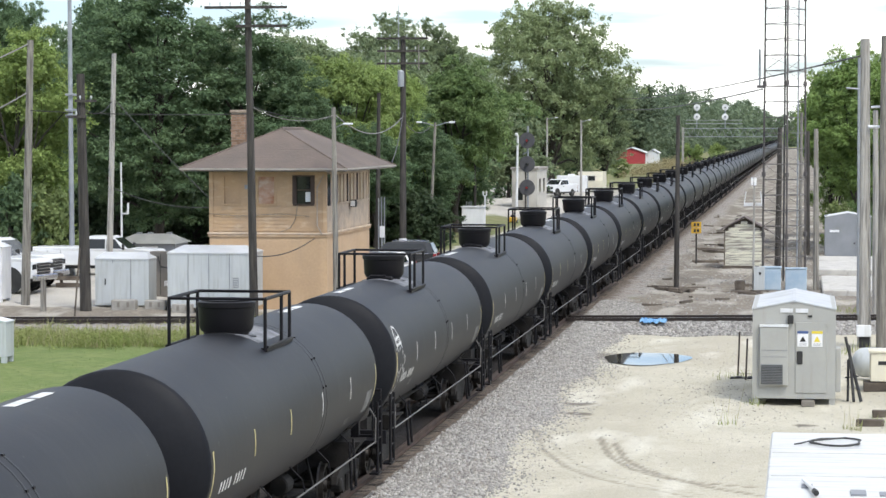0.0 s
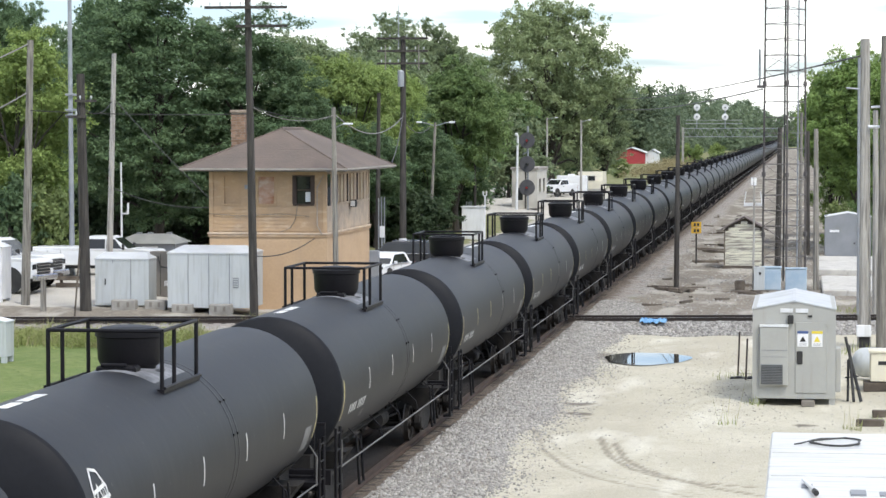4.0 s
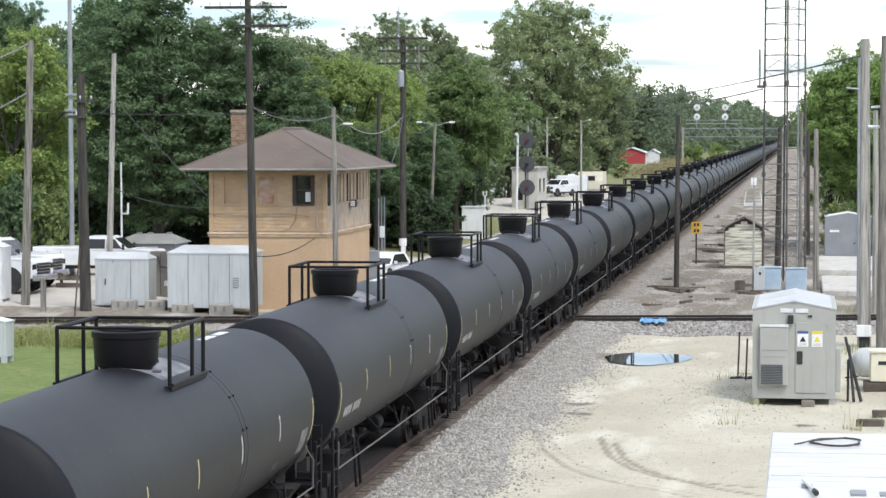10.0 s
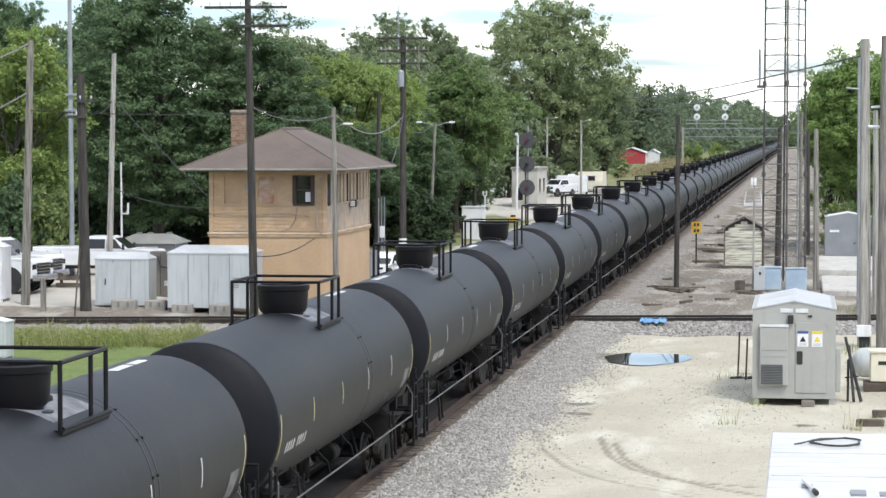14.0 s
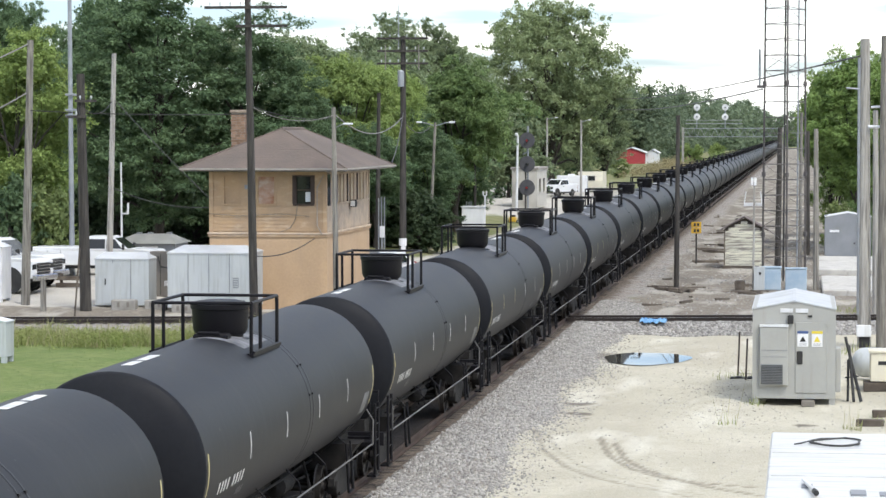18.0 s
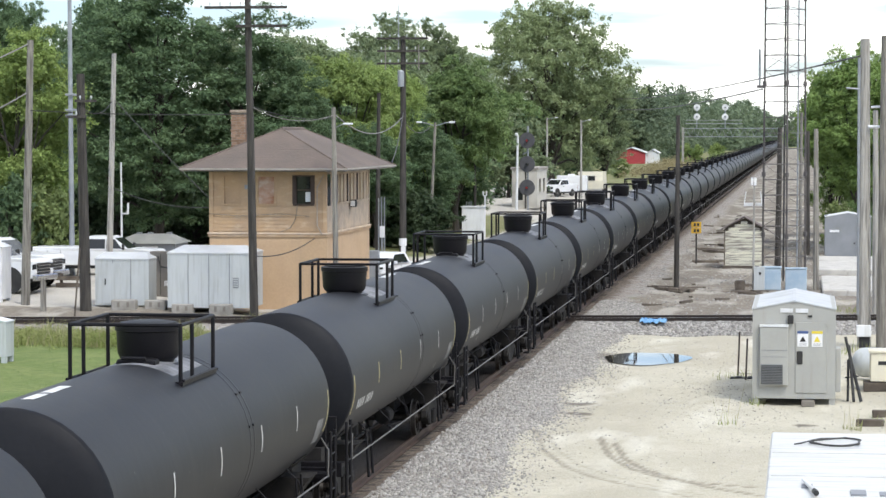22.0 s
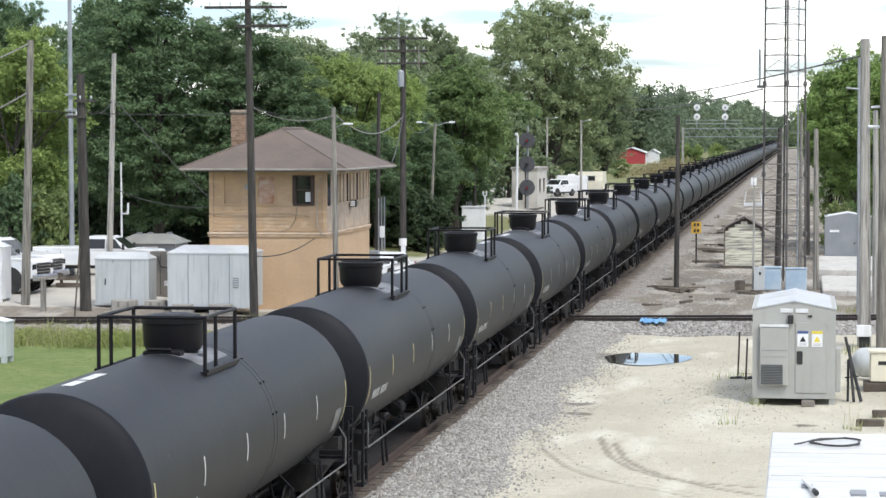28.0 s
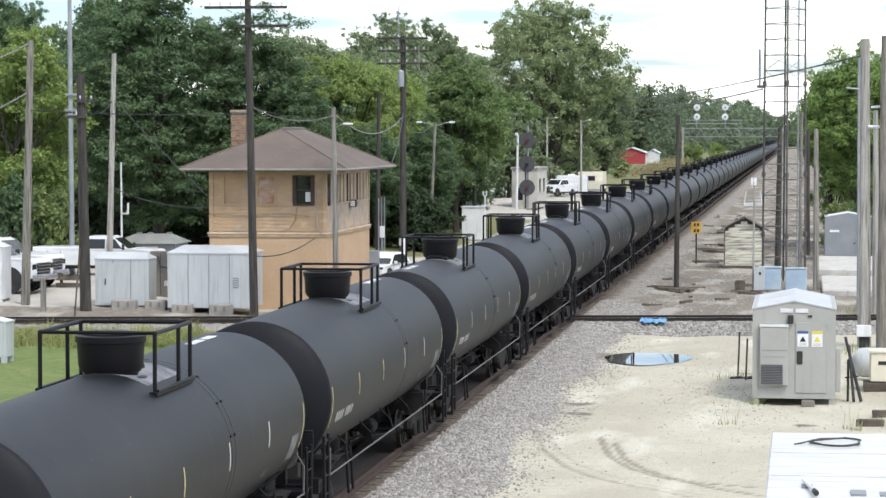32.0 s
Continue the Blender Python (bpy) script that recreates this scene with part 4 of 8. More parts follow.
# ---- the interlocking tower ----
def tower_house():
    x0, x1, y0, y1 = -26.8, -21.36, 112.92, 124.4
    g = land(-24, 113) - 0.1
    t = thing("signal_tower", pose(0, 0, 0), "tan two-storey railway signal tower with a brown hipped roof", "building")
    belt, eave = 3.2, 6.02

    def wall(name, a, b, c, d, z0, z1, material):
        return part(name, box(a, b, c, d, z0, z1), material, t)

    # ground storey of stucco; upper storey with its openings
    wall("lower_wall", x0, x1, y0, y0 + 0.25, g, belt, M["stucco"])
    wall("lower_wall", x1 - 0.25, x1, y0 + 0.25, y1, g, belt, M["stucco"])
    wall("lower_wall", x0, x0 + 0.25, y0 + 0.25, y1, g, belt, M["stucco"])
    wall("lower_wall", x0 + 0.25, x1 - 0.25, y1 - 0.25, y1, g, belt, M["stucco"])
    i = 0.05
    # front: three openings, (from, to) along the front
    holes = [(x0 + 0.62, x0 + 1.42), (x0 + 2.2, x0 + 3.08), (x0 + 3.95, x0 + 4.80)]
    sill_z, head_z = 4.55, 5.86
    cuts = [x0 + i] + [v for h in holes for v in h] + [x1 - i]
    for a, b in zip(cuts[::2], cuts[1::2]):
        wall("upper_wall", a, b, y0 + i, y0 + 0.25, sill_z, head_z, M["siding"])
    wall("upper_wall", x0 + i, x1 - i, y0 + i, y0 + 0.25, belt, sill_z, M["siding"])
    wall("upper_wall", x0 + i, x1 - i, y0 + i, y0 + 0.25, head_z, eave, M["siding"])
    # the track side: one long band of boarded openings
    b0, b1 = y0 + 2.9, y1 - 0.5
    wall("upper_wall", x1 - 0.25, x1 - i, y0 + 0.25, b0, sill_z, head_z, M["siding_bare"])
    wall("upper_wall", x1 - 0.25, x1 - i, b1, y1 - i, sill_z, head_z, M["siding_bare"])
    wall("upper_wall", x1 - 0.25, x1 - i, y0 + 0.25, y1 - i, belt, sill_z, M["siding_bare"])
    wall("upper_wall", x1 - 0.25, x1 - i, y0 + 0.25, y1 - i, head_z, eave, M["siding_bare"])
    wall("upper_wall", x0 + i, x0 + 0.25, y0 + 0.25, y1 - i, belt, eave, M["siding"])
    wall("upper_wall", x0 + 0.25, x1 - 0.25, y1 - 0.25, y1 - i, belt, eave, M["siding"])
    # clapboards: each board overlaps the one under it
    z = belt + 0.12
    while z < sill_z - 0.12:
        b = bmesh.new()
        prism([(y0 + i - 0.030, z), (y0 + i + 0.002, z), (y0 + i + 0.002, z + 0.16), (y0 + i - 0.008, z + 0.16)], x0 + 0.16, x1 - 0.16, b)
        part("clapboard", b, M["siding"], t)
        b = bmesh.new()
        faces_of(b, [(x1 - i, y0 + 0.16, z), (x1 - i + 0.030, y0 + 0.16, z), (x1 - i + 0.008, y0 + 0.16, z + 0.16), (x1 - i, y0 + 0.16, z + 0.16),
                     (x1 - i, y1 - 0.16, z), (x1 - i + 0.030, y1 - 0.16, z), (x1 - i + 0.008, y1 - 0.16, z + 0.16), (x1 - i, y1 - 0.16, z + 0.16)],
                 ((0, 1, 2, 3), (7, 6, 5, 4), (0, 4, 5, 1), (1, 5, 6, 2), (2, 6, 7, 3), (3, 7, 4, 0)))
        part("clapboard", b, M["siding_bare"], t)
        z += 0.163
    for x in (x0, x1 - 0.16):
        part("corner_board", box(x - 0.01, x + 0.17, y0 - 0.01, y0 + 0.15, belt + 0.05, eave), M["siding"], t)
    part("corner_board", box(x1 - 0.15, x1 + 0.01, y1 - 0.16, y1 + 0.01, belt + 0.05, eave), M["siding_bare"], t)
    for y_a, y_b, x_a, x_b in ((y0 - 0.09, y0 + 0.02, x0 - 0.09, x1 + 0.09), (y0 + 0.02, y1 + 0.09, x1 - 0.02, x1 + 0.09)):
        part("belt_course", box(x_a, x_b, y_a, y_b, belt - 0.03, belt + 0.05, bevel=0.015), M["siding_bare"], t)
        # board added below the belt course to draw its shadow line
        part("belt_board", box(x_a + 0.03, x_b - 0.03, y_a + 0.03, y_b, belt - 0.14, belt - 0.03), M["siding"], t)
    part("corner_pilaster", box(x1 - 0.34, x1 + 0.02, y0 - 0.02, y0 + 0.10, g, belt - 0.14), M["stucco"], t)
    # front openings: boarded panel, stained board, dark sash window
    for k, (a, b) in enumerate(holes):
        mat = (M["siding"], M["board"], M["glass_dark"])[k]
        w = part(("boarded_opening", "boarded_opening", "window")[k], box(a, b, y0 + 0.12, y0 + 0.14, sill_z, head_z), mat, t, ("tan boarded-over window", "window boarded with stained orange plywood", "dark glass sash window")[k])
        trim = M["siding"] if k < 2 else M["frame_brown"]
        part("sill", box(a - 0.06, b + 0.06, y0 - 0.02, y0 + 0.12, sill_z - 0.07, sill_z + 0.01), trim, w)
        for u, v in ((a - 0.02, a + 0.07), (b - 0.07, b + 0.02)) if k < 2 else ((a - 0.09, a + 0.1), (b - 0.1, b + 0.09)):
            part("jamb", box(u, v, y0 + 0.01, y0 + 0.12, sill_z + 0.01, head_z), trim, w)
        part("head_trim", box(a + 0.07, b - 0.07, y0 + 0.01, y0 + 0.12, head_z - 0.07, head_z), trim, w)
        if k == 2:
            part("sash_bar", box(a + 0.07, b - 0.07, y0 + 0.07, y0 + 0.12, 5.16, 5.22), trim, w)
            part("curtain", box(a + 0.50, b - 0.12, y0 + 0.10, y0 + 0.115, 4.66, 5.1), M["sign_white"], w, "torn white curtain")
    # track side: bare boards over a band of windows, one half-open
    n = 9
    for k in range(n):
        ya, yb = b0 + (b1 - b0) * k / n, b0 + (b1 - b0) * (k + 1) / n
        part("window_board", box(x1 - 0.14, x1 - 0.10 + 0.012 * (k % 3), ya + 0.09, yb - 0.05, sill_z, head_z), M["siding_bare"], t)
        part("mullion", box(x1 - 0.12, x1 - 0.02, ya - 0.05, ya + 0.08, sill_z, head_z), M["siding_bare"] if k % 3 else M["frame_brown"], t)
    part("band_sill", box(x1 - 0.12, x1 + 0.04, b0 - 0.1, b1 + 0.1, sill_z - 0.08, sill_z), M["siding_bare"], t)
    part("corner_window", box(x1 - 0.10, x1 - 0.045, y0 + 0.5, y0 + 1.25, 4.45, 5.9), M["glass_dark"], t, "narrow dark window")
    fl = part("floodlight", box(x1 + 0.02, x1 + 0.30, y0 + 5.9, y0 + 6.4, 4.25, 4.6, bevel=0.04), M["black"], t)
    part("lens", box(x1 + 0.05, x1 + 0.27, y0 + 5.87, y0 + 5.898, 4.29, 4.56), M["sign_white"], fl, "white floodlight lens")
    part("meter_box", box(x0 + 1.66, x0 + 1.95, y0 - 0.08, y0 + 0.02, 5.22, 5.42), M["galv"], t)
    # hipped roof with a short ridge
    ov = 1.12
    ex0, ex1, ey0, ey1 = x0 - ov, x1 + ov, y0 - ov, y1 + ov
    ridge = 7.98
    mx, run = (x0 + x1) / 2, (x1 - x0) / 2 + ov
    r0, r1 = (mx, ey0 + run + 0.5, ridge), (mx, ey1 - run - 0.5, ridge)
    zt = eave + 0.16
    bm = bmesh.new()
    faces_of(bm, [(ex0, ey0, zt), (ex1, ey0, zt), (ex1, ey1, zt), (ex0, ey1, zt), r0, r1, (ex0, ey0, zt - 0.10), (ex1, ey0, zt - 0.10), (ex1, ey1, zt - 0.10), (ex0, ey1, zt - 0.10)],
             ((0, 1, 4), (1, 2, 5, 4), (2, 3, 5), (3, 0, 4, 5), (6, 7, 1, 0), (7, 8, 2, 1), (8, 9, 3, 2), (9, 6, 0, 3), (9, 8, 7, 6)))
    roof = part("roof", bm, M["shingle"], t, "brown asphalt shingle hipped roof")
    # courses of shingles as thin raised strips on the three seen slopes
    rows = 15
    for k in range(rows):
        f0, f1 = k / rows, (k + 1.12) / rows
        f1 = min(f1, 1.0)
        for lo_a, lo_b, hi_a, hi_b in (((ex0, ey0), (ex1, ey0), r0, r0), ((ex1, ey0), (ex1, ey1), r0, r1), ((ex0, ey1), (ex0, ey0), r1, r0)):
            def at(p, h, f, lift):
                return Vector((p[0] + (h[0] - p[0]) * f, p[1] + (h[1] - p[1]) * f, zt + (ridge - zt) * f + lift))
            pts = [at(lo_a, hi_a, f0, 0.0075), at(lo_b, hi_b, f0, 0.0075), at(lo_b, hi_b, f1, 0.006), at(lo_a, hi_a, f1, 0.006), at(lo_a, hi_a, f0, 0.002), at(lo_b, hi_b, f0, 0.002)]
            cb = bmesh.new()
            faces_of(cb, pts, ((0, 1, 2, 3), (4, 5, 1, 0)))
            part("shingle_course", cb, M["shingle"], roof)
    part("ridge_cap", rod((mx, r0[1], ridge), (mx, r1[1], ridge), 0.09, n=8), M["shingle"], roof)
    for a, b in (((ex0, ey0), r0), ((ex1, ey0), r0), ((ex1, ey1), r1)):
        part("hip_cap", rod((a[0], a[1], zt + 0.01), b, 0.045, n=6), M["shingle"], roof)
    part("gutter", box(ex0, ex1, ey0 - 0.07, ey0 - 0.002, zt - 0.075, zt + 0.012), M["soffit"], t, "grey metal gutter")
    part("gutter", box(ex1 + 0.002, ex1 + 0.07, ey0, ey1, zt - 0.075, zt + 0.012), M["soffit"], t, "grey metal gutter")
    part("soffit", box(ex0 + 0.05, ex1 - 0.05, ey0 + 0.05, ey1 - 0.05, zt - 0.13, zt - 0.104), M["soffit"], t)
    # chimney of brick
    ch = part("chimney", box(-26.42, -25.77, 115.8, 116.5, 6.2, 8.72), M["mortar"], t, "weathered brown brick chimney")
    for row in range(14):
        zb = 7.0 + row * 0.12
        off = 0.0 if row % 2 else 0.11
        for k in range(3):
            a = -26.44 + 0.22 * k + off * 0.5
            part("brick", box(a, min(a + 0.205, -25.75), 115.78, 115.802, zb, zb + 0.105), M["brick"], ch)
        for k in range(3):
            a = 115.8 + 0.23 * k
            part("brick", box(-25.772, -25.75, a, a + 0.215, zb, zb + 0.105), M["brick"], ch)
    part("chimney_cap", box(-26.48, -25.71, 115.74, 116.56, 8.72, 8.86, bevel=0.02), M["brick_cap"], ch)
    # cables drooping over the walls
    sag = [(x0 + 5.3 * k / 8, y0 - 0.04, 4.05 + 0.05 * math.cos(k * 1.3)) for k in range(8)]
    part("wall_cable", pipe(sag, 0.014), M["pole"], t)
    part("wall_cable", pipe([(x0 + 4.1, y0 - 0.03, 4.5), (x0 + 4.02, y0 - 0.04, 3.9), (x0 + 3.8, y0 - 0.04, 3.5), (x0 + 3.3, y0 - 0.10, 3.26)], 0.016), M["pole"], t)
    part("downpipe", pipe([(x1 - 0.1, y0 - 0.1, 5.9), (x1 - 0.42, y0 - 0.07, 5.3), (x1 - 0.42, y0 - 0.07, 3.6), (x1 - 0.2, y0 - 0.12, 3.2)], 0.024), M["soffit"], t)
    return t


tower_house()


# ---- poles ----
def pole_thing(name, x, y, top, r, material, label, lean=(0, 0), arms=(), category="utility pole"):
    """A tapered pole; arms: (z, reach to one side, reach to the other, turn, count of insulators)."""
    g = land(x, y) - 0.15
    t = thing(name, pose(x, y, g), label, category, "")
    h = top - g
    part("shaft", rod((0, 0, 0), (lean[0], lean[1], h), r, r * 0.68, 12), M[material], t, smooth=False)
    for z, lo, hi, turn, count in arms:
        k = (z - g) / h
        c = Vector((lean[0] * k, lean[1] * k - r, z - g))
        d = Vector((math.cos(radians(turn)), math.sin(radians(turn)), 0))
        a = part("crossarm", prism([(-0.05, -0.06), (0.05, -0.06), (0.05, 0.06), (-0.05, 0.06)], -lo, hi), M[material if material == "pole_dark" else "pole"], t)
        a.matrix_local = Matrix.Translation(c) @ pose(0, 0, 0, 0, 0, turn)
        for i in range(count):
            u = -lo + (lo + hi) * (i + 0.5) / count
            ins = part("insulator", lathe([(0.02, 0.06), (0.02, 0.12), (0.05, 0.13), (0.05, 0.17), (0.035, 0.18), (0.04, 0.22), (0.01, 0.24)], 8), M["insulator"], a)
            ins.location = (u, 0, 0)
        for s in (-0.55, 0.55):
            br = part("brace", rod((s * min(lo, hi), -0.06, -0.03), (0, -0.02, -0.62), 0.012, n=5), M["wire"], a)
    return t


main_pole = pole_thing("utility_pole", -23.31, 106.46, 14.6, 0.19, "pole_dark", "tall dark wooden utility pole with two crossarms", (-0.26, 0), ((13.15, 1.85, 1.75, 0, 8), (12.35, 0.5, 1.75, 0, 4)))
pole_thing("utility_pole", -34.69, 110.25, 11.95, 0.21, "pole", "weathered grey wooden pole without crossarms", (0.33, 0))
pole_thing("utility_pole", -31.47, 108.85, 10.4, 0.26, "pole_dark", "dark creosoted wooden pole beside metal shelters", (-0.18, 0), ((9.2, 0.2, 0.75, 20, 2), (8.5, 0.6, 0.3, 20, 1)))
pole_thing("utility_pole", -34.83, 124.69, 11.8, 0.17, "pole_pale", "pale weathered wooden pole in the parking lot", (0.34, 0))
silver = pole_thing("light_mast", -38.12, 129.32, 16.6, 0.15, "galv", "tall galvanised steel mast", (-0.05, 0), category="mast")
for z in (9.6, 8.8, 8.5):
    part("clamp", box(-0.26, 0.26, -0.22, 0.22, z, z + 0.12, bevel=0.02), M["galv"], silver)
tp = pole_thing("utility_pole", -20.55, 111.0, 8.93, 0.14, "pole", "grey weathered pole with a small lamp beside the tower", (-0.12, 0))
tp_arm = part("lamp_arm", pipe([(-0.1, 0, 8.45), (0.2, 0, 8.6), (0.35, 0, 8.65)], 0.02), M["galv"], tp)
part("lamp_head", box(0.3, 0.75, -0.08, 0.08, 8.61, 8.70, bevel=0.03), M["white_steel"], tp_arm, "pale grey lamp head")
pole_thing("utility_pole", -26.57, 157.75, 10.3, 0.16, "pole_dark", "dark wooden pole among the trees", (0.1, 0))
arm_pole = pole_thing("utility_pole", -23.84, 150.78, 13.6, 0.22, "pole_dark", "dark grey wooden pole with three stacked crossarms", (0.03, 0), ((13.45, 1.55, 1.55, 0, 6), (12.7, 1.55, 1.55, 0, 6), (11.95, 1.55, 1.55, 0, 6)))
tx = part("transformer", lathe([(0.16, 10.7), (0.2, 10.72), (0.2, 11.6), (0.14, 11.68), (0.05, 11.7)], 14), M["galv"], arm_pole, "grey canister transformer")
tx.location = (-0.05, -0.42, -land(-23.84, 150.78))
part("whip_aerial", rod((-0.25, 0, 13.3), (-0.25, 0, 16.6), 0.035, 0.015), M["galv"], arm_pole)
part("reflector_band", rod((0, -0.01, 1.42), (0, -0.01, 1.86), 0.235, n=12), M["sign_white"], arm_pole, "white reflective band")
for x in (-1.45, 1.45):
    part("arm_tie", rod((x * 0.7, -0.25, 12.0), (x * 0.7, -0.25, 13.5), 0.04), M["pole"], arm_pole)
pole_thing("utility_pole", -25.27, 196.03, 5.4, 0.13, "pole_dark", "short dark post beside a white cabinet", (-0.03, 0))
pole_thing("utility_pole", -6.46, 132.24, 8.7, 0.15, "pole_dark", "dark tarred pole standing in dirt and old ties", (0.06, 0), category="pole")
rp = pole_thing("utility_pole", 2.41, 98.88, 11.4, 0.27, "pole_pale", "thick silver-grey wooden pole with a white box", (-0.04, 0))
part("conduit", rod((-0.24, -0.1, 1.4), (-0.26, -0.1, 11.3), 0.06), M["galv"], rp, "grey steel conduit")
part("meter_box", box(-0.30, 0.26, -0.52, -0.22, 0.58, 1.02, bevel=0.02), M["white_steel"], rp, "white metal meter box")
part("meter_base", box(-0.2, 0.2, -0.42, -0.2, 0.05, 0.55), M["dark"], rp)
part("lamp_arm", rod((0.1, -0.2, 8.65), (0.85, -0.3, 8.65), 0.07, 0.05), M["white_steel"], rp, "white steel lamp arm")
part("lamp_head", box(0.55, 0.95, -0.45, -0.2, 8.56, 8.76, bevel=0.05), M["white_steel"], rp)
part("arm_stub", rod((-0.25, -0.2, 10.1), (-0.75, -0.2, 10.14), 0.035), M["galv"], rp)
part("lamp_bracket", pipe([(0.2, -0.2, 9.4), (0.55, -0.25, 9.42), (0.8, -0.25, 9.25)], 0.05), M["white_steel"], rp)
pole_thing("utility_pole", 3.12, 98.46, 11.5, 0.28, "pole", "thick grey wooden pole beside another pole", (0.04, 0))
pole_thing("utility_pole", 3.32, 115.14, 8.8, 0.17, "pole_pale", "slender pale wooden pole", (-0.08, 0))
pole_thing("utility_pole", 0.75, 132.27, 8.0, 0.17, "pole", "short grey wooden pole by the lattice mast", (-0.05, 0))
pole_thing("utility_pole", -1.40, 150.2, 8.1, 0.2, "pole_dark", "dark wooden pole behind the lattice mast", (0.1, 0))
pole_thing("utility_pole", -0.10, 152.9, 9.0, 0.12, "pole", "thin wooden pole behind the lattice mast", (0.05, 0))
pole_thing("utility_pole", 0.35, 168.33, 7.9, 0.2, "pole_dark", "dark wooden pole in the yard", (0.0, 0))


def street_lamp(x, y, top, arms, label, lean=0.0, r=0.12, material="pole"):
    g = land(x, y) - 0.15
    t = thing("street_lamp", pose(x, y, g), label, "street lamp")
    part("post", rod((0, 0, 0), (lean, 0, top - g), r, r * 0.7, 10), M[material], t)
    for reach in arms:
        a = part("arm", pipe([(lean, 0, top - g - 0.25), (lean + reach * 0.5, 0, top - g - 0.05), (lean + reach * 0.75, 0, top - g)], 0.03), M["galv"], t)
        u, v = sorted((lean + reach * 0.7, lean + reach))
        part("lamp_head", box(u, v, -0.12, 0.12, top - g - 0.07, top - g + 0.07, bevel=0.04), M["white_steel"], a, "pale grey cobra-head lamp")
    return t


twin_lamp = street_lamp(-25.11, 170.41, 8.5, (-1.3, 1.35), "leaning wooden street lamp with two cobra heads", 0.4)
for z in (0.55, 1.1):
    part("reflector_band", rod((0.03, -0.01, z), (0.05, -0.01, z + 0.38), 0.14, n=10), M["sign_white"], twin_lamp, "white reflective band")
street_lamp(-31.95, 318.86, 9.7, (1.4,), "pale street lamp with one cobra head", 0, 0.14, "pole_pale")
street_lamp(-26.0, 300.0, 9.3, (1.2,), "pale street lamp far down the road", 0, 0.15, "pole_pale")


# ---- the lattice radio mast ----
def lattice_mast():
    t = thing("lattice_mast", pose(0, 0, 0), "tall three-legged steel lattice radio mast", "mast")
    feet = [Vector((-2.05, 135.0, -0.45)), Vector((-0.78, 132.8, -0.45)), Vector((0.20, 136.6, -0.45))]
    mid = sum(feet, Vector()) / 3
    top = 24.0

    def at(k, z):
        f = (z + 0.45) / (top + 0.45)
        p = feet[k] + (mid - feet[k]) * (0.12 * f)
        return Vector((p.x, p.y, z))

    for k in range(3):
        part("leg", rod(at(k, -0.5), at(k, top), 0.058, 0.045, 8), M["lattice"], t)
        for z in (2.4, 5.6, 10.4, 14.9):
            c = at(k, z)
            part("flange", rod(c - Vector((0, 0, 0.12)), c + Vector((0, 0, 0.12)), 0.105, n=8), M["lattice"], t)
    z, flip = 0.4, 0
    while z < top - 0.9:
        for k in range(3):
            j = (k + 1) % 3
            part("girt", rod(at(k, z), at(j, z), 0.022, n=5), M["lattice"], t)
            a, b = (k, j) if flip else (j, k)
            part("diagonal", rod(at(a, z), at(b, z + 0.82), 0.012, n=4), M["lattice"], t)
        z += 0.82
        flip = 1 - flip
    part("cable_run", rod((-0.95, 133.9, 0.0), (-0.88, 134.2, top), 0.05, n=6), M["wire"], t)
    part("cable_run", rod((-0.25, 135.2, 0.0), (-0.20, 135.2, top), 0.045, n=6), M["galv"], t)
    part("whip_aerial", rod((-2.25, 134.9, 10.2), (-2.25, 134.9, 12.2), 0.06, n=6), M["galv"], t)
    part("aerial_clamp", box(-2.4, -1.95, 134.8, 135.0, 10.15, 10.3), M["lattice"], t)
    return t


lattice_mast()


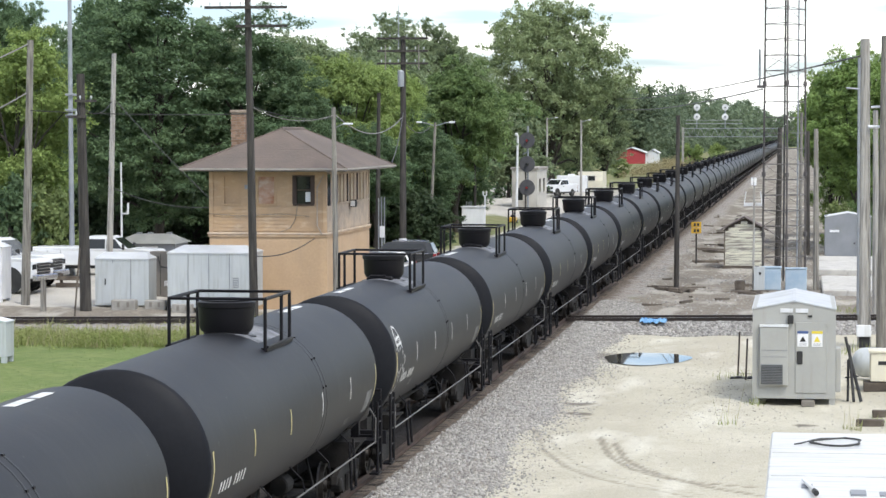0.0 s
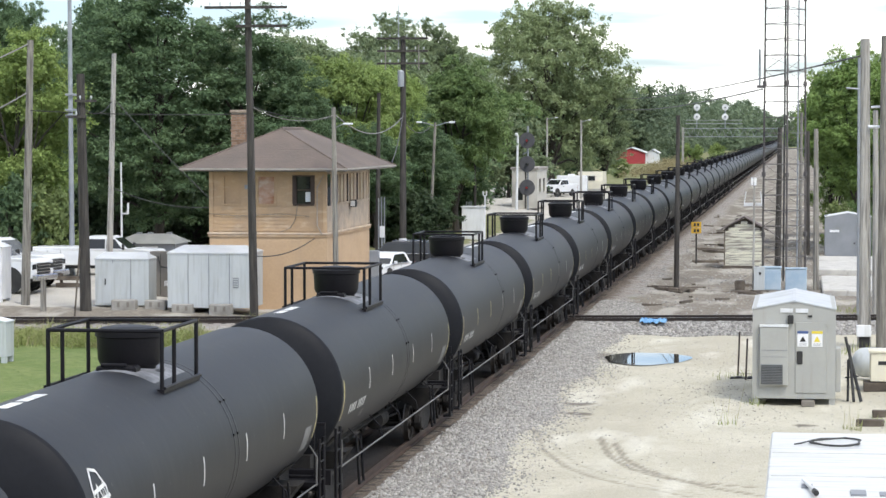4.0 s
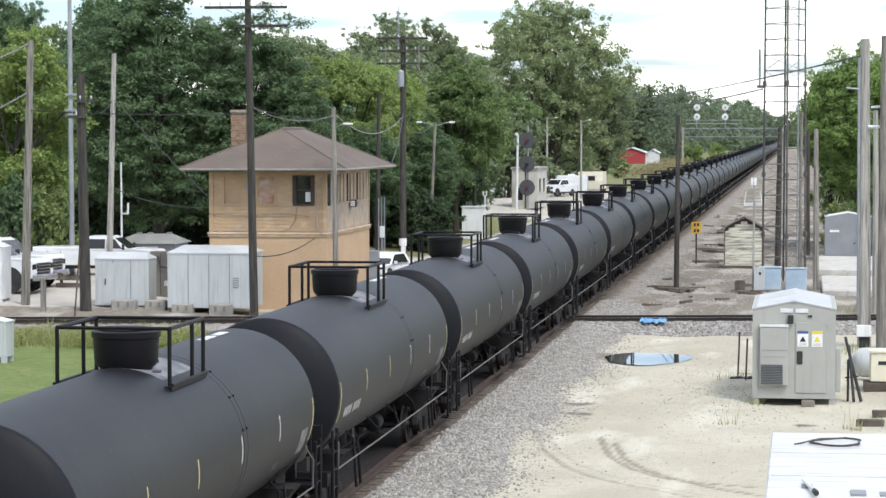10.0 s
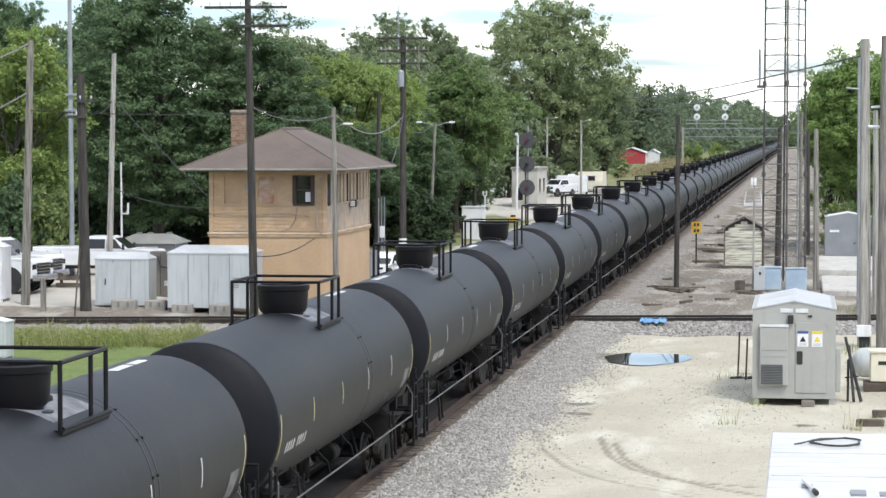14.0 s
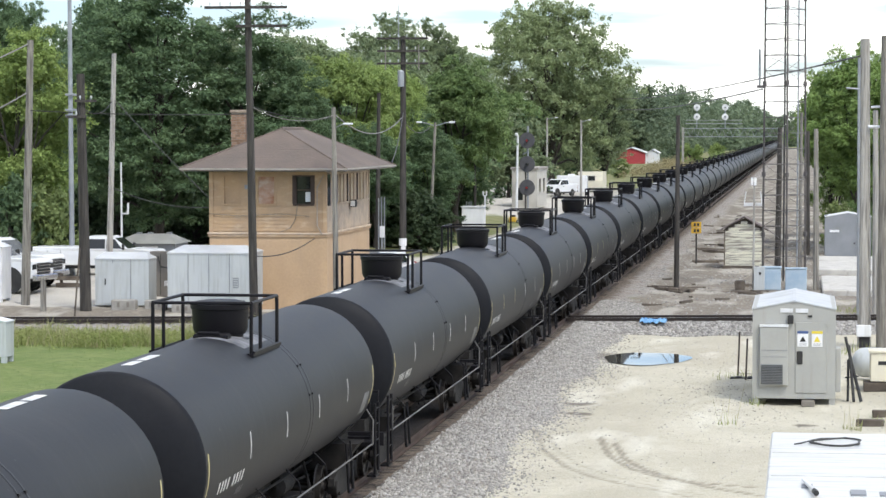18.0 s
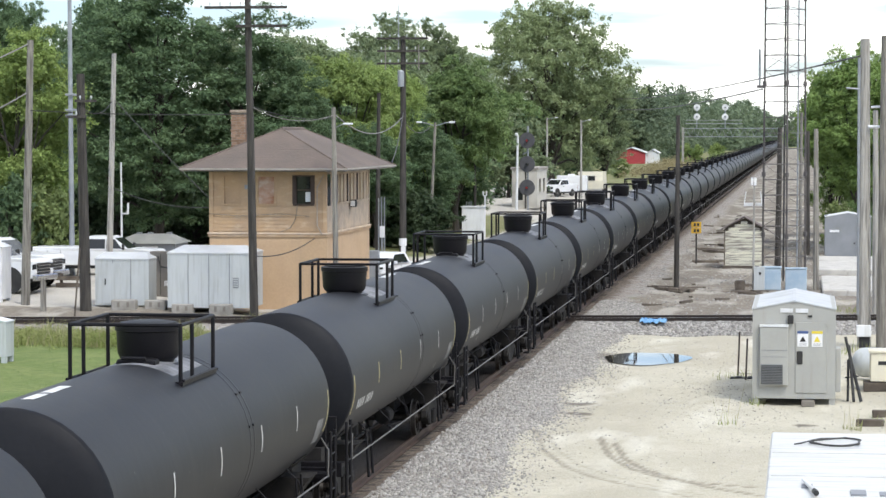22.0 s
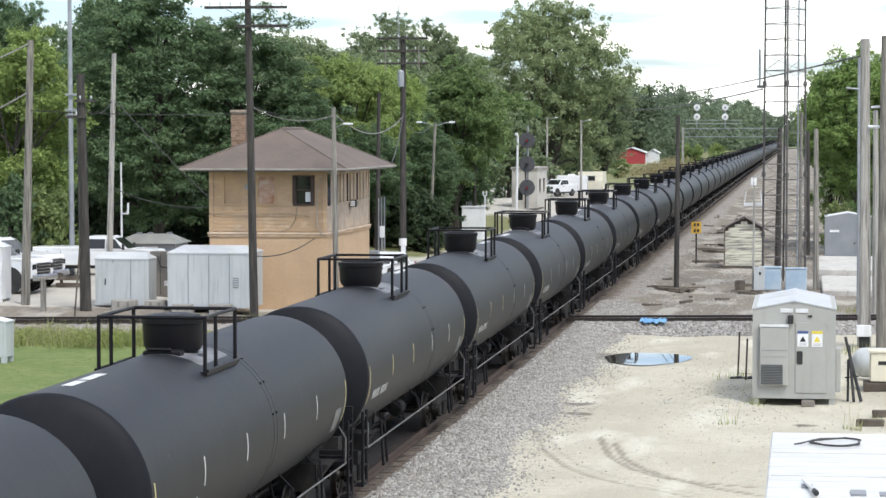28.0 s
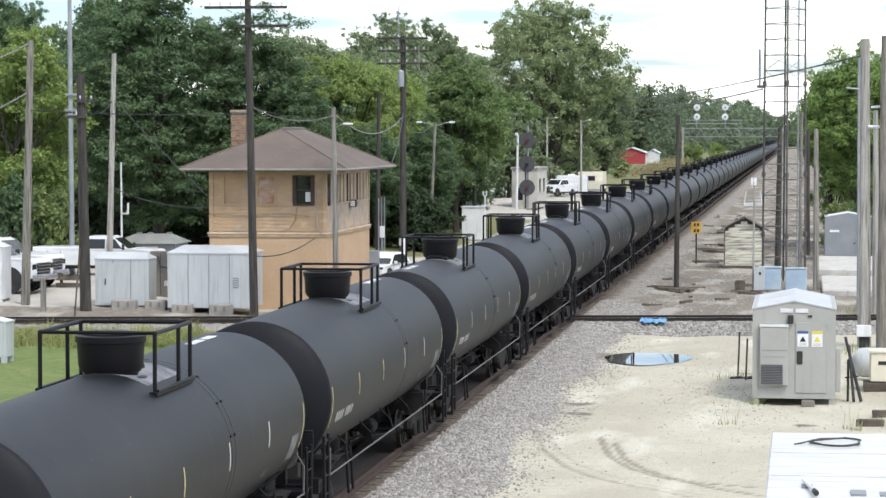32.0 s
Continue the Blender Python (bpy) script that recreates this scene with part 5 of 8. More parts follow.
# ---- metal shelters and cabinets ----
def gable_shelter(x0, x1, y0, y1, g, eave, peak, material, roof_material, label, seams=3, legs=True, category="equipment shelter", long_ridge=False):
    """A folded-metal shelter with a low gabled roof that peaks in the middle of its front."""
    t = thing("equipment_shelter", pose((x0 + x1) / 2, y0, g), label, category)
    w, d, h = (x1 - x0) / 2, y1 - y0, eave - g
    lift = 0.22 if legs else 0.0
    body = bmesh.new()
    out = [(-w, lift), (w, lift), (w, h), (0, (h if long_ridge else peak - g - 0.05) + 0.001), (-w, h)]
    a = [body.verts.new((x, 0, z)) for x, z in out]
    b = [body.verts.new((x, d, z)) for x, z in out]
    body.faces.new(a)
    body.faces.new(b[::-1])
    for i in range(5):
        j = (i + 1) % 5
        body.faces.new((a[j], a[i], b[i], b[j]))
    part("body", body, M[material], t)
    for s in (-1, 1):
        r = bmesh.new()
        e = 0.025
        if long_ridge:
            ya, yb = (-e, d * 0.5) if s < 0 else (d + e, d * 0.5)
            hip = w * 0.25
            pts = [(-w - e, ya, h - 0.01), (w + e, ya, h - 0.01), (w + e - hip, yb, peak - g), (-w - e + hip, yb, peak - g)]
            faces_of(r, pts + [(x, y, z - 0.06) for x, y, z in pts], BOX)
            bmesh.ops.recalc_face_normals(r, faces=r.faces[:])
            part("roof_panel", r, M[roof_material], t)
            q = bmesh.new()
            pts = [(s * (w + e), -e, h - 0.012), (s * (w + e), d + e, h - 0.012), (s * (w + e - hip), d * 0.5, peak - g - 0.002)]
            faces_of(q, pts + [(x, y, z - 0.06) for x, y, z in pts], ((0, 1, 2), (5, 4, 3), (0, 3, 4, 1), (1, 4, 5, 2), (2, 5, 3, 0)))
            bmesh.ops.recalc_face_normals(q, faces=q.faces[:])
            part("roof_hip", q, M[roof_material], t)
            continue
        pts = [(0, -e, peak - g), (s * (w + e), -e, h - 0.01), (s * (w + e), d + e, h - 0.01), (0, d + e, peak - g)]
        faces_of(r, pts + [(x, y, z - 0.035) for x, y, z in pts], ((0, 1, 2, 3), (7, 6, 5, 4), (0, 4, 5, 1), (1, 5, 6, 2), (2, 6, 7, 3), (3, 7, 4, 0)))
        bmesh.ops.recalc_face_normals(r, faces=r.faces[:])
        part("roof_panel", r, M[roof_material], t)
    if legs:
        for x in (-w + 0.1, w - 0.1):
            for y in (0.1, d - 0.1):
                part("leg", box(x - 0.09, x + 0.09, y - 0.09, y + 0.09, 0, lift), M[material], t)
        part("skid", box(-w, w, -0.015, 0.0, lift, lift + 0.10), M[material], t)
    for k in range(1, seams):
        x = -w + 2 * w * k / seams
        part("seam", box(x - 0.012, x + 0.012, -0.018, 0.0, lift + 0.02, h - 0.02), M["grey_steel"], t)
    return t


cab = gable_shelter(-1.47, 1.05, 77.9, 84.0, land(0, 78) + 0.0, 2.44, 2.68, "beige_steel", "roof_grey", "beige metal equipment shelter on short legs in the dirt yard", seams=1)
part("ridge_cap", box(-0.05, 0.05, -0.08, 6.16, 3.18, 3.235), M["roof_grey"], cab)
for a in (-0.42, 0.04):
    part("gable_plate", box(a, a + 0.38, -0.03, 0.0, 2.86, 2.98), M["white_steel"], cab)
door = part("door", box(0.04, 0.98, -0.03, 0.0, 0.40, 2.56, bevel=0.008), M["beige_steel"], cab)
part("handle", box(0.08, 0.26, -0.06, -0.03, 1.28, 1.68, bevel=0.02), M["dark"], door, "black recessed door handle")
for z in (0.62, 1.55, 2.45):
    part("hinge", box(0.97, 1.03, -0.05, -0.02, z, z + 0.10), M["beige_steel"], door)
for a, bar in ((0.10, "sign_blue"), (0.53, "notice_yellow")):
    s = part("warning_sign", box(a, a + 0.33, -0.042, -0.03, 1.82, 2.30), M["sign_white"], door, "white warning notice with a coloured head")
    part("header", box(a, a + 0.33, -0.048, -0.0425, 2.22, 2.30), M[bar], s)
    tri = bmesh.new()
    faces_of(tri, [(a + 0.07, -0.047, 1.97), (a + 0.26, -0.047, 1.97), (a + 0.165, -0.047, 2.15)], ((0, 1, 2),))
    part("symbol", tri, M["notice_yellow"] if bar == "notice_yellow" else M["dark"], s)
    for k in range(2):
        part("text_bar", box(a + 0.05, a + 0.28, -0.046, -0.0425, 1.86 + 0.04 * k, 1.875 + 0.04 * k), M["grey_steel"], s)
air = part("air_conditioner", box(-1.04, -0.18, -0.16, 0.0, 0.62, 2.42, bevel=0.02), M["beige_steel"], cab, "beige wall air conditioner with a dark grille")
part("lintel", box(-1.05, -0.17, -0.18, 0.0, 2.425, 2.49), M["white_steel"], air)
part("grille_back", box(-1.0, -0.34, -0.165, -0.161, 0.66, 1.28), M["grey_steel"], air)
for k in range(12):
    part("louvre", box(-1.0, -0.34, -0.185, -0.166, 0.67 + 0.05 * k, 0.70 + 0.05 * k), M["grille_grey"], air)
part("panel_seam", box(-1.0, -0.2, -0.166, -0.161, 1.70, 1.715), M["grey_steel"], air)
part("panel_seam", box(-1.0, -0.2, -0.166, -0.161, 1.50, 1.512), M["grey_steel"], air)
part("porch_lamp", box(-0.20, -0.02, -0.12, 0.0, 2.52, 2.78, bevel=0.02), M["dark"], cab, "small black porch lamp")
part("vent", box(0.42, 0.54, -0.04, 0.0, 2.72, 2.78), M["dark"], cab)
part("side_box", box(1.262, 1.42, 0.3, 1.2, 0.4, 1.75, bevel=0.02), M["beige_steel"], cab)
blk = thing("concrete_block", pose(0.22, 77.7, land(0.2, 77.7)), "brown-grey block under the shelter", "block")
part("block", box(-0.2, 0.2, -0.1, 0.1, 0, 0.2, bevel=0.02), M["brown_box"], blk)

sh1 = gable_shelter(-31.45, -28.98, 110.3, 111.7, 0.05, 2.16, 2.42, "silver_box", "roof_grey", "pale grey metal trackside shelter with a hipped roof", seams=3, legs=False, long_ridge=True)
part("door", box(-0.85, -0.05, -0.03, -0.001, 0.08, 1.9), M["silver_box"], sh1)
part("door_handle", box(-0.78, -0.73, -0.06, -0.03, 0.9, 1.2), M["dark"], sh1)
sh2 = gable_shelter(-27.83, -24.08, 109.2, 111.8, 0.05, 2.50, 2.78, "silver_box", "roof_grey", "white metal trackside shelter with seamed panels", seams=4, legs=False, long_ridge=True)
part("vent_panel", box(1.1, 1.35, -0.03, -0.001, 0.9, 1.35), M["grey_steel"], sh2)
for k in range(4):
    part("louvre", box(1.12, 1.33, -0.045, -0.031, 0.95 + 0.1 * k, 0.99 + 0.1 * k), M["silver_box"], sh2)
gable_shelter(-37.0, -35.9, 110.6, 112.0, 0.02, 2.62, 2.85, "white_steel", "white_steel", "white signal cabinet on legs", seams=2, legs=True, category="signal cabinet")
gb = gable_shelter(-28.55, -27.55, 85.3, 86.2, land(-27.5, 85.3), 1.2, 1.3, "silver_box", "white_steel", "small pale green-grey signal case on the lawn", seams=2, legs=True, category="signal cabinet")
fc = gable_shelter(1.45, 4.35, 162.0, 165.0, land(2.9, 162), 2.5, 2.75, "grey_steel", "white_steel", "grey metal signal cabinet on a concrete slab", seams=1, legs=False, category="signal cabinet")
part("notice", box(-1.15, -0.55, -0.03, -0.001, 1.85, 2.0), M["sign_white"], fc)
part("handle", box(0.35, 0.45, -0.05, -0.001, 1.1, 1.2), M["dark"], fc)
for k in range(6):
    part("wall_rib", box(-1.45 + 0.48 * k, -1.43 + 0.48 * k, -0.012, 0, 0.02, 2.3), M["grey_steel"], fc)
bx = thing("relay_cabinet", pose(-24.48, 188.23, land(-24.5, 188.2)), "white relay cabinet with aerials on its roof", "signal cabinet")
part("body", box(-0.8, 0.8, 0, 1.3, 0, 2.42, bevel=0.02), M["white_steel"], bx)
part("roof_cap", box(-0.86, 0.86, -0.06, 1.36, 2.42, 2.50), M["white_steel"], bx)
for x in (-0.5, -0.3, -0.15):
    part("aerial", rod((x, 0.4, 2.48), (x, 0.4, 2.85), 0.03), M["galv"], bx)
for x, z in ((-23.82, 3.3),):
    m_ = thing("aerial_post", pose(x, 190.52, land(x, 190.5)), "slim white aerial post", "post")
    part("mast", rod((0, 0, 0), (0, 0, z), 0.06), M["white_steel"], m_)
    part("prong", pipe([(-0.15, 0, z + 0.35), (-0.12, 0, z), (0.12, 0, z), (0.15, 0, z + 0.35)], 0.04), M["white_steel"], m_)
gx_ = thing("signal_case", pose(-22.45, 131.5, land(-22.5, 131.5)), "grey steel case on a post by the tower", "signal cabinet")
part("body", box(-0.38, 0.38, -0.2, 0.25, 0.3, 1.9, bevel=0.02), M["grey_steel"], gx_)
part("stand", box(-0.2, 0.2, -0.1, 0.15, 0, 0.3), M["concrete"], gx_)
lb = thing("low_grey_shed", pose(-36.3, 137.5, land(-36.3, 137.5)) @ Matrix.Scale(0.905, 4), "low grey metal shed behind the pickup trucks", "shed")
part("wall", box(-1.8, 1.9, 0, 3.2, 0, 1.5), M["grey_steel"], lb)
part("roof", prism([(-0.3, 1.5), (3.5, 1.5), (2.2, 2.03), (1.4, 2.03)], -2.0, 2.1, taper=[1, 1, 0.55, 0.55]), M["shed_roof"], lb)
for x in (-1.9, -0.5, 1.9):
    part("vent", box(x * 0.5, x * 0.5 + 0.3, 1.5, 1.8, 1.95, 2.14), M["galv"], lb)
for x in (-1.6, -0.2):
    part("window", box(x, x + 1.0, -0.02, -0.001, 1.15, 1.32), M["sign_white"], lb)

bb = thing("signal_case", pose(-29.5, 114.4, land(-29.5, 114.4)), "brown-grey metal cabinet between two shelters", "signal cabinet")
part("body", box(-0.5, 0.55, 0, 0.8, 0, 2.1, bevel=0.02), M["brown_box"], bb)
part("door_seam", box(0.0, 0.02, -0.01, 0.0, 0.1, 2.0), M["dark"], bb)
for k in range(3):
    part("vent_slot", box(0.2 + 0.09 * k, 0.25 + 0.09 * k, -0.012, 0.0, 0.5, 0.75), M["sign_white"], bb)
part("cable", pipe([(-0.1, -0.05, 1.9), (0.05, -0.12, 1.4), (0.4, -0.1, 1.35), (0.5, -0.02, 1.7)], 0.035), M["wire"], bb)

# slabs under the far cabinet
for a, b, c, d, z in ((0.9, 5.2, 146.0, 161.8, 0.0), (1.05, 5.0, 127.5, 140.5, -0.05)):
    sl = thing("concrete_slab", pose(0, 0, 0), "pale broken concrete slab", "slab")
    part("slab", box(a, b, c, d, land(2, c) - 0.5, z, bevel=0.05), M["concrete"], sl)

# blue tanks at the mast's foot
for x, w in ((-1.52, 0.95), (-0.28, 1.1)):
    bt = thing("blue_tank", pose(x, 131.6, land(x, 131.6)), "faded blue metal bin at the mast's foot", "tank", "blue bins")
    part("body", box(-w / 2, w / 2, -0.3, 0.5, 0.0, 1.15, bevel=0.04), M["blue"], bt)
    part("rim", box(-w / 2 - 0.03, w / 2 + 0.03, -0.33, 0.53, 1.15, 1.2), M["blue"], bt)
wc = thing("signal_case", pose(-2.15, 131.0, land(-2.1, 131.0)), "narrow white signal case", "signal cabinet")
part("body", box(-0.28, 0.28, -0.2, 0.2, 0.05, 1.25, bevel=0.02), M["silver_box"], wc)
part("latch", box(-0.02, 0.1, -0.23, -0.2, 0.85, 0.98), M["dark"], wc)


# ---- the little shed with peeling boards ----
def peeling_hut():
    x0, x1, y, g = -4.62, -2.22, 152.5, land(-3.4, 152.5) + 0.05
    t = thing("wooden_hut", pose(0, 0, 0), "small wooden trackside hut with peeling cream paint", "hut")
    h = 2.02 - g
    mx = (x0 + x1) / 2
    core = bmesh.new()
    out = [(x0 + 0.04, g), (x1 - 0.04, g), (x1 - 0.04, g + h), (mx, 2.65), (x0 + 0.04, g + h)]
    a = [core.verts.new((x, y + 0.03, z)) for x, z in out]
    b = [core.verts.new((x, y + 2.6, z)) for x, z in out]
    core.faces.new(a)
    core.faces.new(b[::-1])
    for i in range(5):
        core.faces.new((a[(i + 1) % 5], a[i], b[i], b[(i + 1) % 5]))
    part("wall", core, M["timber"], t)
    z = g
    while z < 2.5:
        half = (x1 - x0) / 2 - 0.03 if z + 0.19 < g + h else ((x1 - x0) / 2 - 0.03) * max(0.0, (2.62 - z - 0.19) / (2.65 - g - h))
        if half > 0.1:
            part("board", box(mx - half, mx + half, y, y + 0.028, z, z + 0.185), M["peeling"], t)
        z += 0.2
    for s in (-1, 1):
        r = bmesh.new()
        e = mx + s * ((x1 - x0) / 2 + 0.22)
        pts = [(mx, y - 0.2, 2.78), (e, y - 0.2, g + h - 0.04), (e, y + 2.8, g + h - 0.04), (mx, y + 2.8, 2.78)]
        faces_of(r, pts + [(p, q, w - 0.06) for p, q, w in pts], BOX)
        bmesh.ops.recalc_face_normals(r, faces=r.faces[:])
        part("roof_slope", r, M["hut_roof"], t)
    for x in (x0, x1 - 0.08):
        part("corner_post", box(x, x + 0.08, y - 0.02, y + 0.05, g, g + h), M["timber"], t)
    part("base_timber", box(x0 - 0.1, x1 - 0.3, y - 0.3, y - 0.1, g - 0.1, g + 0.12), M["timber"], t)
    return t


peeling_hut()
ys = thing("warning_sign_post", pose(-6.48, 157.6, land(-6.48, 157.6)), "yellow two-panel track sign on a dark post", "sign")
part("post", rod((0, 0, 0), (0, 0, 2.5), 0.05), M["pole_dark"], ys)
for z in (2.05, 2.42):
    s = part("panel", box(-0.31, 0.31, -0.08, -0.05, z - 0.16, z + 0.18, bevel=0.008), M["sign_yellow"], ys, "yellow enamel panel")
    part("figure_bar", box(-0.16, -0.02, -0.09, -0.081, z - 0.08, z + 0.1), M["dark"], s)
    part("figure_bar", box(0.04, 0.18, -0.09, -0.081, z - 0.08, z + 0.1), M["dark"], s)
tp = thing("marker_post", pose(-2.46, 131.2, land(-2.46, 131.2)), "thin white post with a small white plate", "post")
part("post", rod((0, 0, 0), (0.03, 0, 5.6), 0.06, 0.05), M["pole_pale"], tp)
for x in (-0.08, 0.08):
    part("plate", box(x - 0.06, x + 0.06, -0.08, -0.05, 5.45, 5.85), M["sign_white"], tp)
sw = thing("switch_machine", pose(-5.3, 281, land(-5.3, 281)), "white railed switch machine beside the track", "machine")
part("base", box(-1.05, 1.05, -0.5, 0.5, 0, 0.35), M["white_steel"], sw)
for x in (-1.0, 0.95):
    part("rail", pipe([(x, 0, 0.3), (x * 0.8, 0, 1.6)], 0.06), M["white_steel"], sw)

# heap of old ties, planks and scrap beyond the crossing
rng = random.Random(21)
for k in range(46):
    if k < 16 and k % 2:
        continue
    if k < 16:
        x, y = rng.uniform(-8.3, -2.6), rng.uniform(118, 150)
    elif k < 26:
        x, y = -6.4 + rng.uniform(-1.0, 0.9), 132 + rng.uniform(-1.6, 1.0)
    elif k < 38:
        x, y = rng.uniform(-8.2, -5.0), rng.uniform(180, 260)
    else:
        x, y = rng.uniform(-3.4, -2.2), rng.uniform(128.5, 131)
    ln = rng.uniform(0.25, 1.0) if k < 16 else rng.uniform(0.5, 1.9)
    s = thing("old_tie", pose(x, y, land(x, y) + 0.02, rng.uniform(-3, 3), rng.uniform(-4, 4), rng.uniform(-90, 90)), "broken weathered wooden tie lying in the dirt", "timber", "scrap ties")
    part("beam", box(-ln / 2, ln / 2, -rng.uniform(0.04, 0.1), 0.08, -0.03, rng.uniform(0.04, 0.12), bevel=0.015), M["timber"], s)
for x, y, w, d, z in ((-5.93, 158.6, 1.7, 0.4, 0.16), (-3.15, 131.5, 0.5, 0.8, 0.55)):
    s = thing("timber_pile", pose(x, y, land(x, y)), "dark timber baulk in the dirt", "timber")
    part("baulk", box(-w / 2, w / 2, -d / 2, d / 2, 0, z, bevel=0.02), M["timber"], s)
tarp = thing("blue_tarp", pose(-6.1, 105.55, land(-6.1, 105.5) + 0.02), "crumpled bright blue tarp by the crossing rail", "tarp")
bm = bmesh.new()
tv = [[bm.verts.new((-0.55 + 1.1 * i / 12, -0.4 + 0.8 * j / 6, 0.10 + 0.16 * noise.noise(Vector((i * 0.6, j * 0.7, 3))) + 0.12 * math.sin(math.pi * j / 6))) for i in range(13)] for j in range(7)]
for j in range(6):
    for i in range(12):
        bm.faces.new((tv[j][i], tv[j][i + 1], tv[j + 1][i + 1], tv[j + 1][i]))
part("sheet", bm, M["tarp"], tarp)

# ---- signal mast and station building up the line ----
sg = thing("signal_mast", pose(-27.11, 251.39, land(-27, 251)), "signal mast with three round black searchlight heads", "railway signal")
part("mast", rod((0, 0, 0), (0, 0, 8.4), 0.10), M["galv"], sg)
for z, lit in ((6.95, 1), (4.6, 0), (2.25, 1)):
    d = part("target", lathe([(0.78, -0.03), (0.80, 0.0), (0.78, 0.03)], 28, "y"), M["target"], sg, "round black signal target")
    d.location = (-0.05, -0.3, z)
    hd = part("lamp_hood", lathe([(0.13, -0.45), (0.16, -0.3), (0.16, -0.03)], 14, "y"), M["dark"], d)
    part("lens", lathe([(0.11, -0.48), (0.11, -0.46)], 14, "y"), M["lamp_red"] if lit else M["glass_dark"], hd, "red signal lens" if lit else "")
part("cabinet_arm", pipe([(0, 0, 5.8), (-0.5, 0, 5.6)], 0.05), M["galv"], sg)
wp = thing("white_post", pose(-27.81, 247.51, land(-27.8, 247.5)), "slim white post beside the signal mast", "post")
part("shaft", rod((0, 0, 0), (0.12, 0, 7.3), 0.13, 0.1), M["white_steel"], wp)
part("cap", lathe([(0.12, 7.3), (0.16, 7.34), (0.16, 7.5), (0.05, 7.56)], 12), M["white_steel"], wp)
st = thing("brick_hut", pose(0, 0, 0), "pale concrete-block trackside building with dark windows", "building")
sx0, sx1, sy0, sy1, sz = -29.0, -26.45, 254.0, 263.5, 4.1
g0 = land(-28, 254)
part("wall", box(sx0, sx1, sy0, sy0 + 0.2, g0, sz), M["cream_block"], st)
part("wall", box(sx1 - 0.2, sx1, sy0 + 0.2, sy1, g0, sz), M["cream_block"], st)
part("wall", box(sx0, sx0 + 0.2, sy0 + 0.2, sy1, g0, sz), M["concrete"], st)
part("wall", box(sx0 + 0.2, sx1 - 0.2, sy1 - 0.2, sy1, g0, sz), M["concrete"], st)
part("roof", box(sx0 - 0.15, sx1 + 0.15, sy0 - 0.15, sy1 + 0.15, sz, sz + 0.18), M["soffit"], st)
for y in (256.0, 260.0):
    w = part("window", box(sx1 - 0.02, sx1 + 0.02, y, y + 1.4, 1.7, 3.1), M["glass_dark"], st)
    part("sill", box(sx1, sx1 + 0.1, y - 0.1, y + 1.5, 1.6, 1.7), M["concrete"], w)
part("window", box(-28.6, -27.9, sy0 - 0.02, sy0 + 0.02, 1.0, 2.2), M["glass_dark"], st)
part("drainpipe", rod((sx0 + 1.4, sy0 - 0.06, g0), (sx0 + 1.4, sy0 - 0.06, sz), 0.07), M["dark"], st)

# signal bridge over the far track
sb = thing("signal_bridge", pose(0, 0, 0), "grey steel truss signal bridge over the railway", "signal bridge")
bx0, bx1, by = -24.0, -3.8, 516.0
for x in (bx0, bx1):
    part("leg", box(x - 0.22, x + 0.22, by - 0.25, by + 0.25, -0.5, 8.9), M["pole_pale"], sb)
for z in (6.9, 8.6):
    for dy in (-0.5, 0.5):
        part("chord", box(bx0, bx1, by + dy - 0.09, by + dy + 0.09, z, z + 0.14), M["galv"], sb)
for k in range(14):
    x = bx0 + (bx1 - bx0) * k / 14
    part("web", rod((x, by - 0.5, 7.0), (x + 0.72, by - 0.5, 8.65), 0.035, n=5), M["galv"], sb)
    part("web", rod((x + 0.72, by - 0.5, 8.65), (x + 1.44, by - 0.5, 7.0), 0.035, n=5), M["galv"], sb)
for z in (9.6, 10.3):
    part("walk_rail", rod((bx0 + 0.5, by - 0.6, z), (bx0 + 12, by - 0.6, z), 0.05, n=5), M["galv"], sb)
for x in (-21.2, -15.5):
    sp = part("signal_post", rod((x, by, 8.7), (x, by, 13.2), 0.08), M["galv"], sb)
    for z in (12.9, 11.0):
        tg = part("target", lathe([(0.66, -0.05), (0.66, 0.05)], 22, "y"), M["white_steel"], sb, "round signal target, pale in back view")
        tg.location = (x, by - 0.3, z)
        part("hood", lathe([(0.15, -0.5), (0.19, 0)], 12, "y"), M["grey_steel"], tg)

# red barn far off
rb = thing("red_barn", pose(-39.5, 612, land(-39.5, 612)), "red metal barn with a white roof and doors", "barn")
def gable_block(name, x0, x1, z_eave, z_peak, y0, y1, material, lift=0.0, thick=0.0):
    mx, bm = (x0 + x1) / 2, bmesh.new()
    out = [(x0, lift), (x1, lift), (x1, z_eave), (mx, z_peak), (x0, z_eave)]
    if thick:
        out = [(x0, z_eave), (mx, z_peak), (x1, z_eave), (x1, z_eave + thick), (mx, z_peak + thick), (x0, z_eave + thick)]
    a = [bm.verts.new((x, y0, z)) for x, z in out]
    b = [bm.verts.new((x, y1, z)) for x, z in out]
    bm.faces.new(a)
    bm.faces.new(b[::-1])
    for k in range(len(out)):
        q = (k + 1) % len(out)
        bm.faces.new((a[q], a[k], b[k], b[q]))
    bmesh.ops.recalc_face_normals(bm, faces=bm.faces[:])
    return part(name, bm, material, rb)


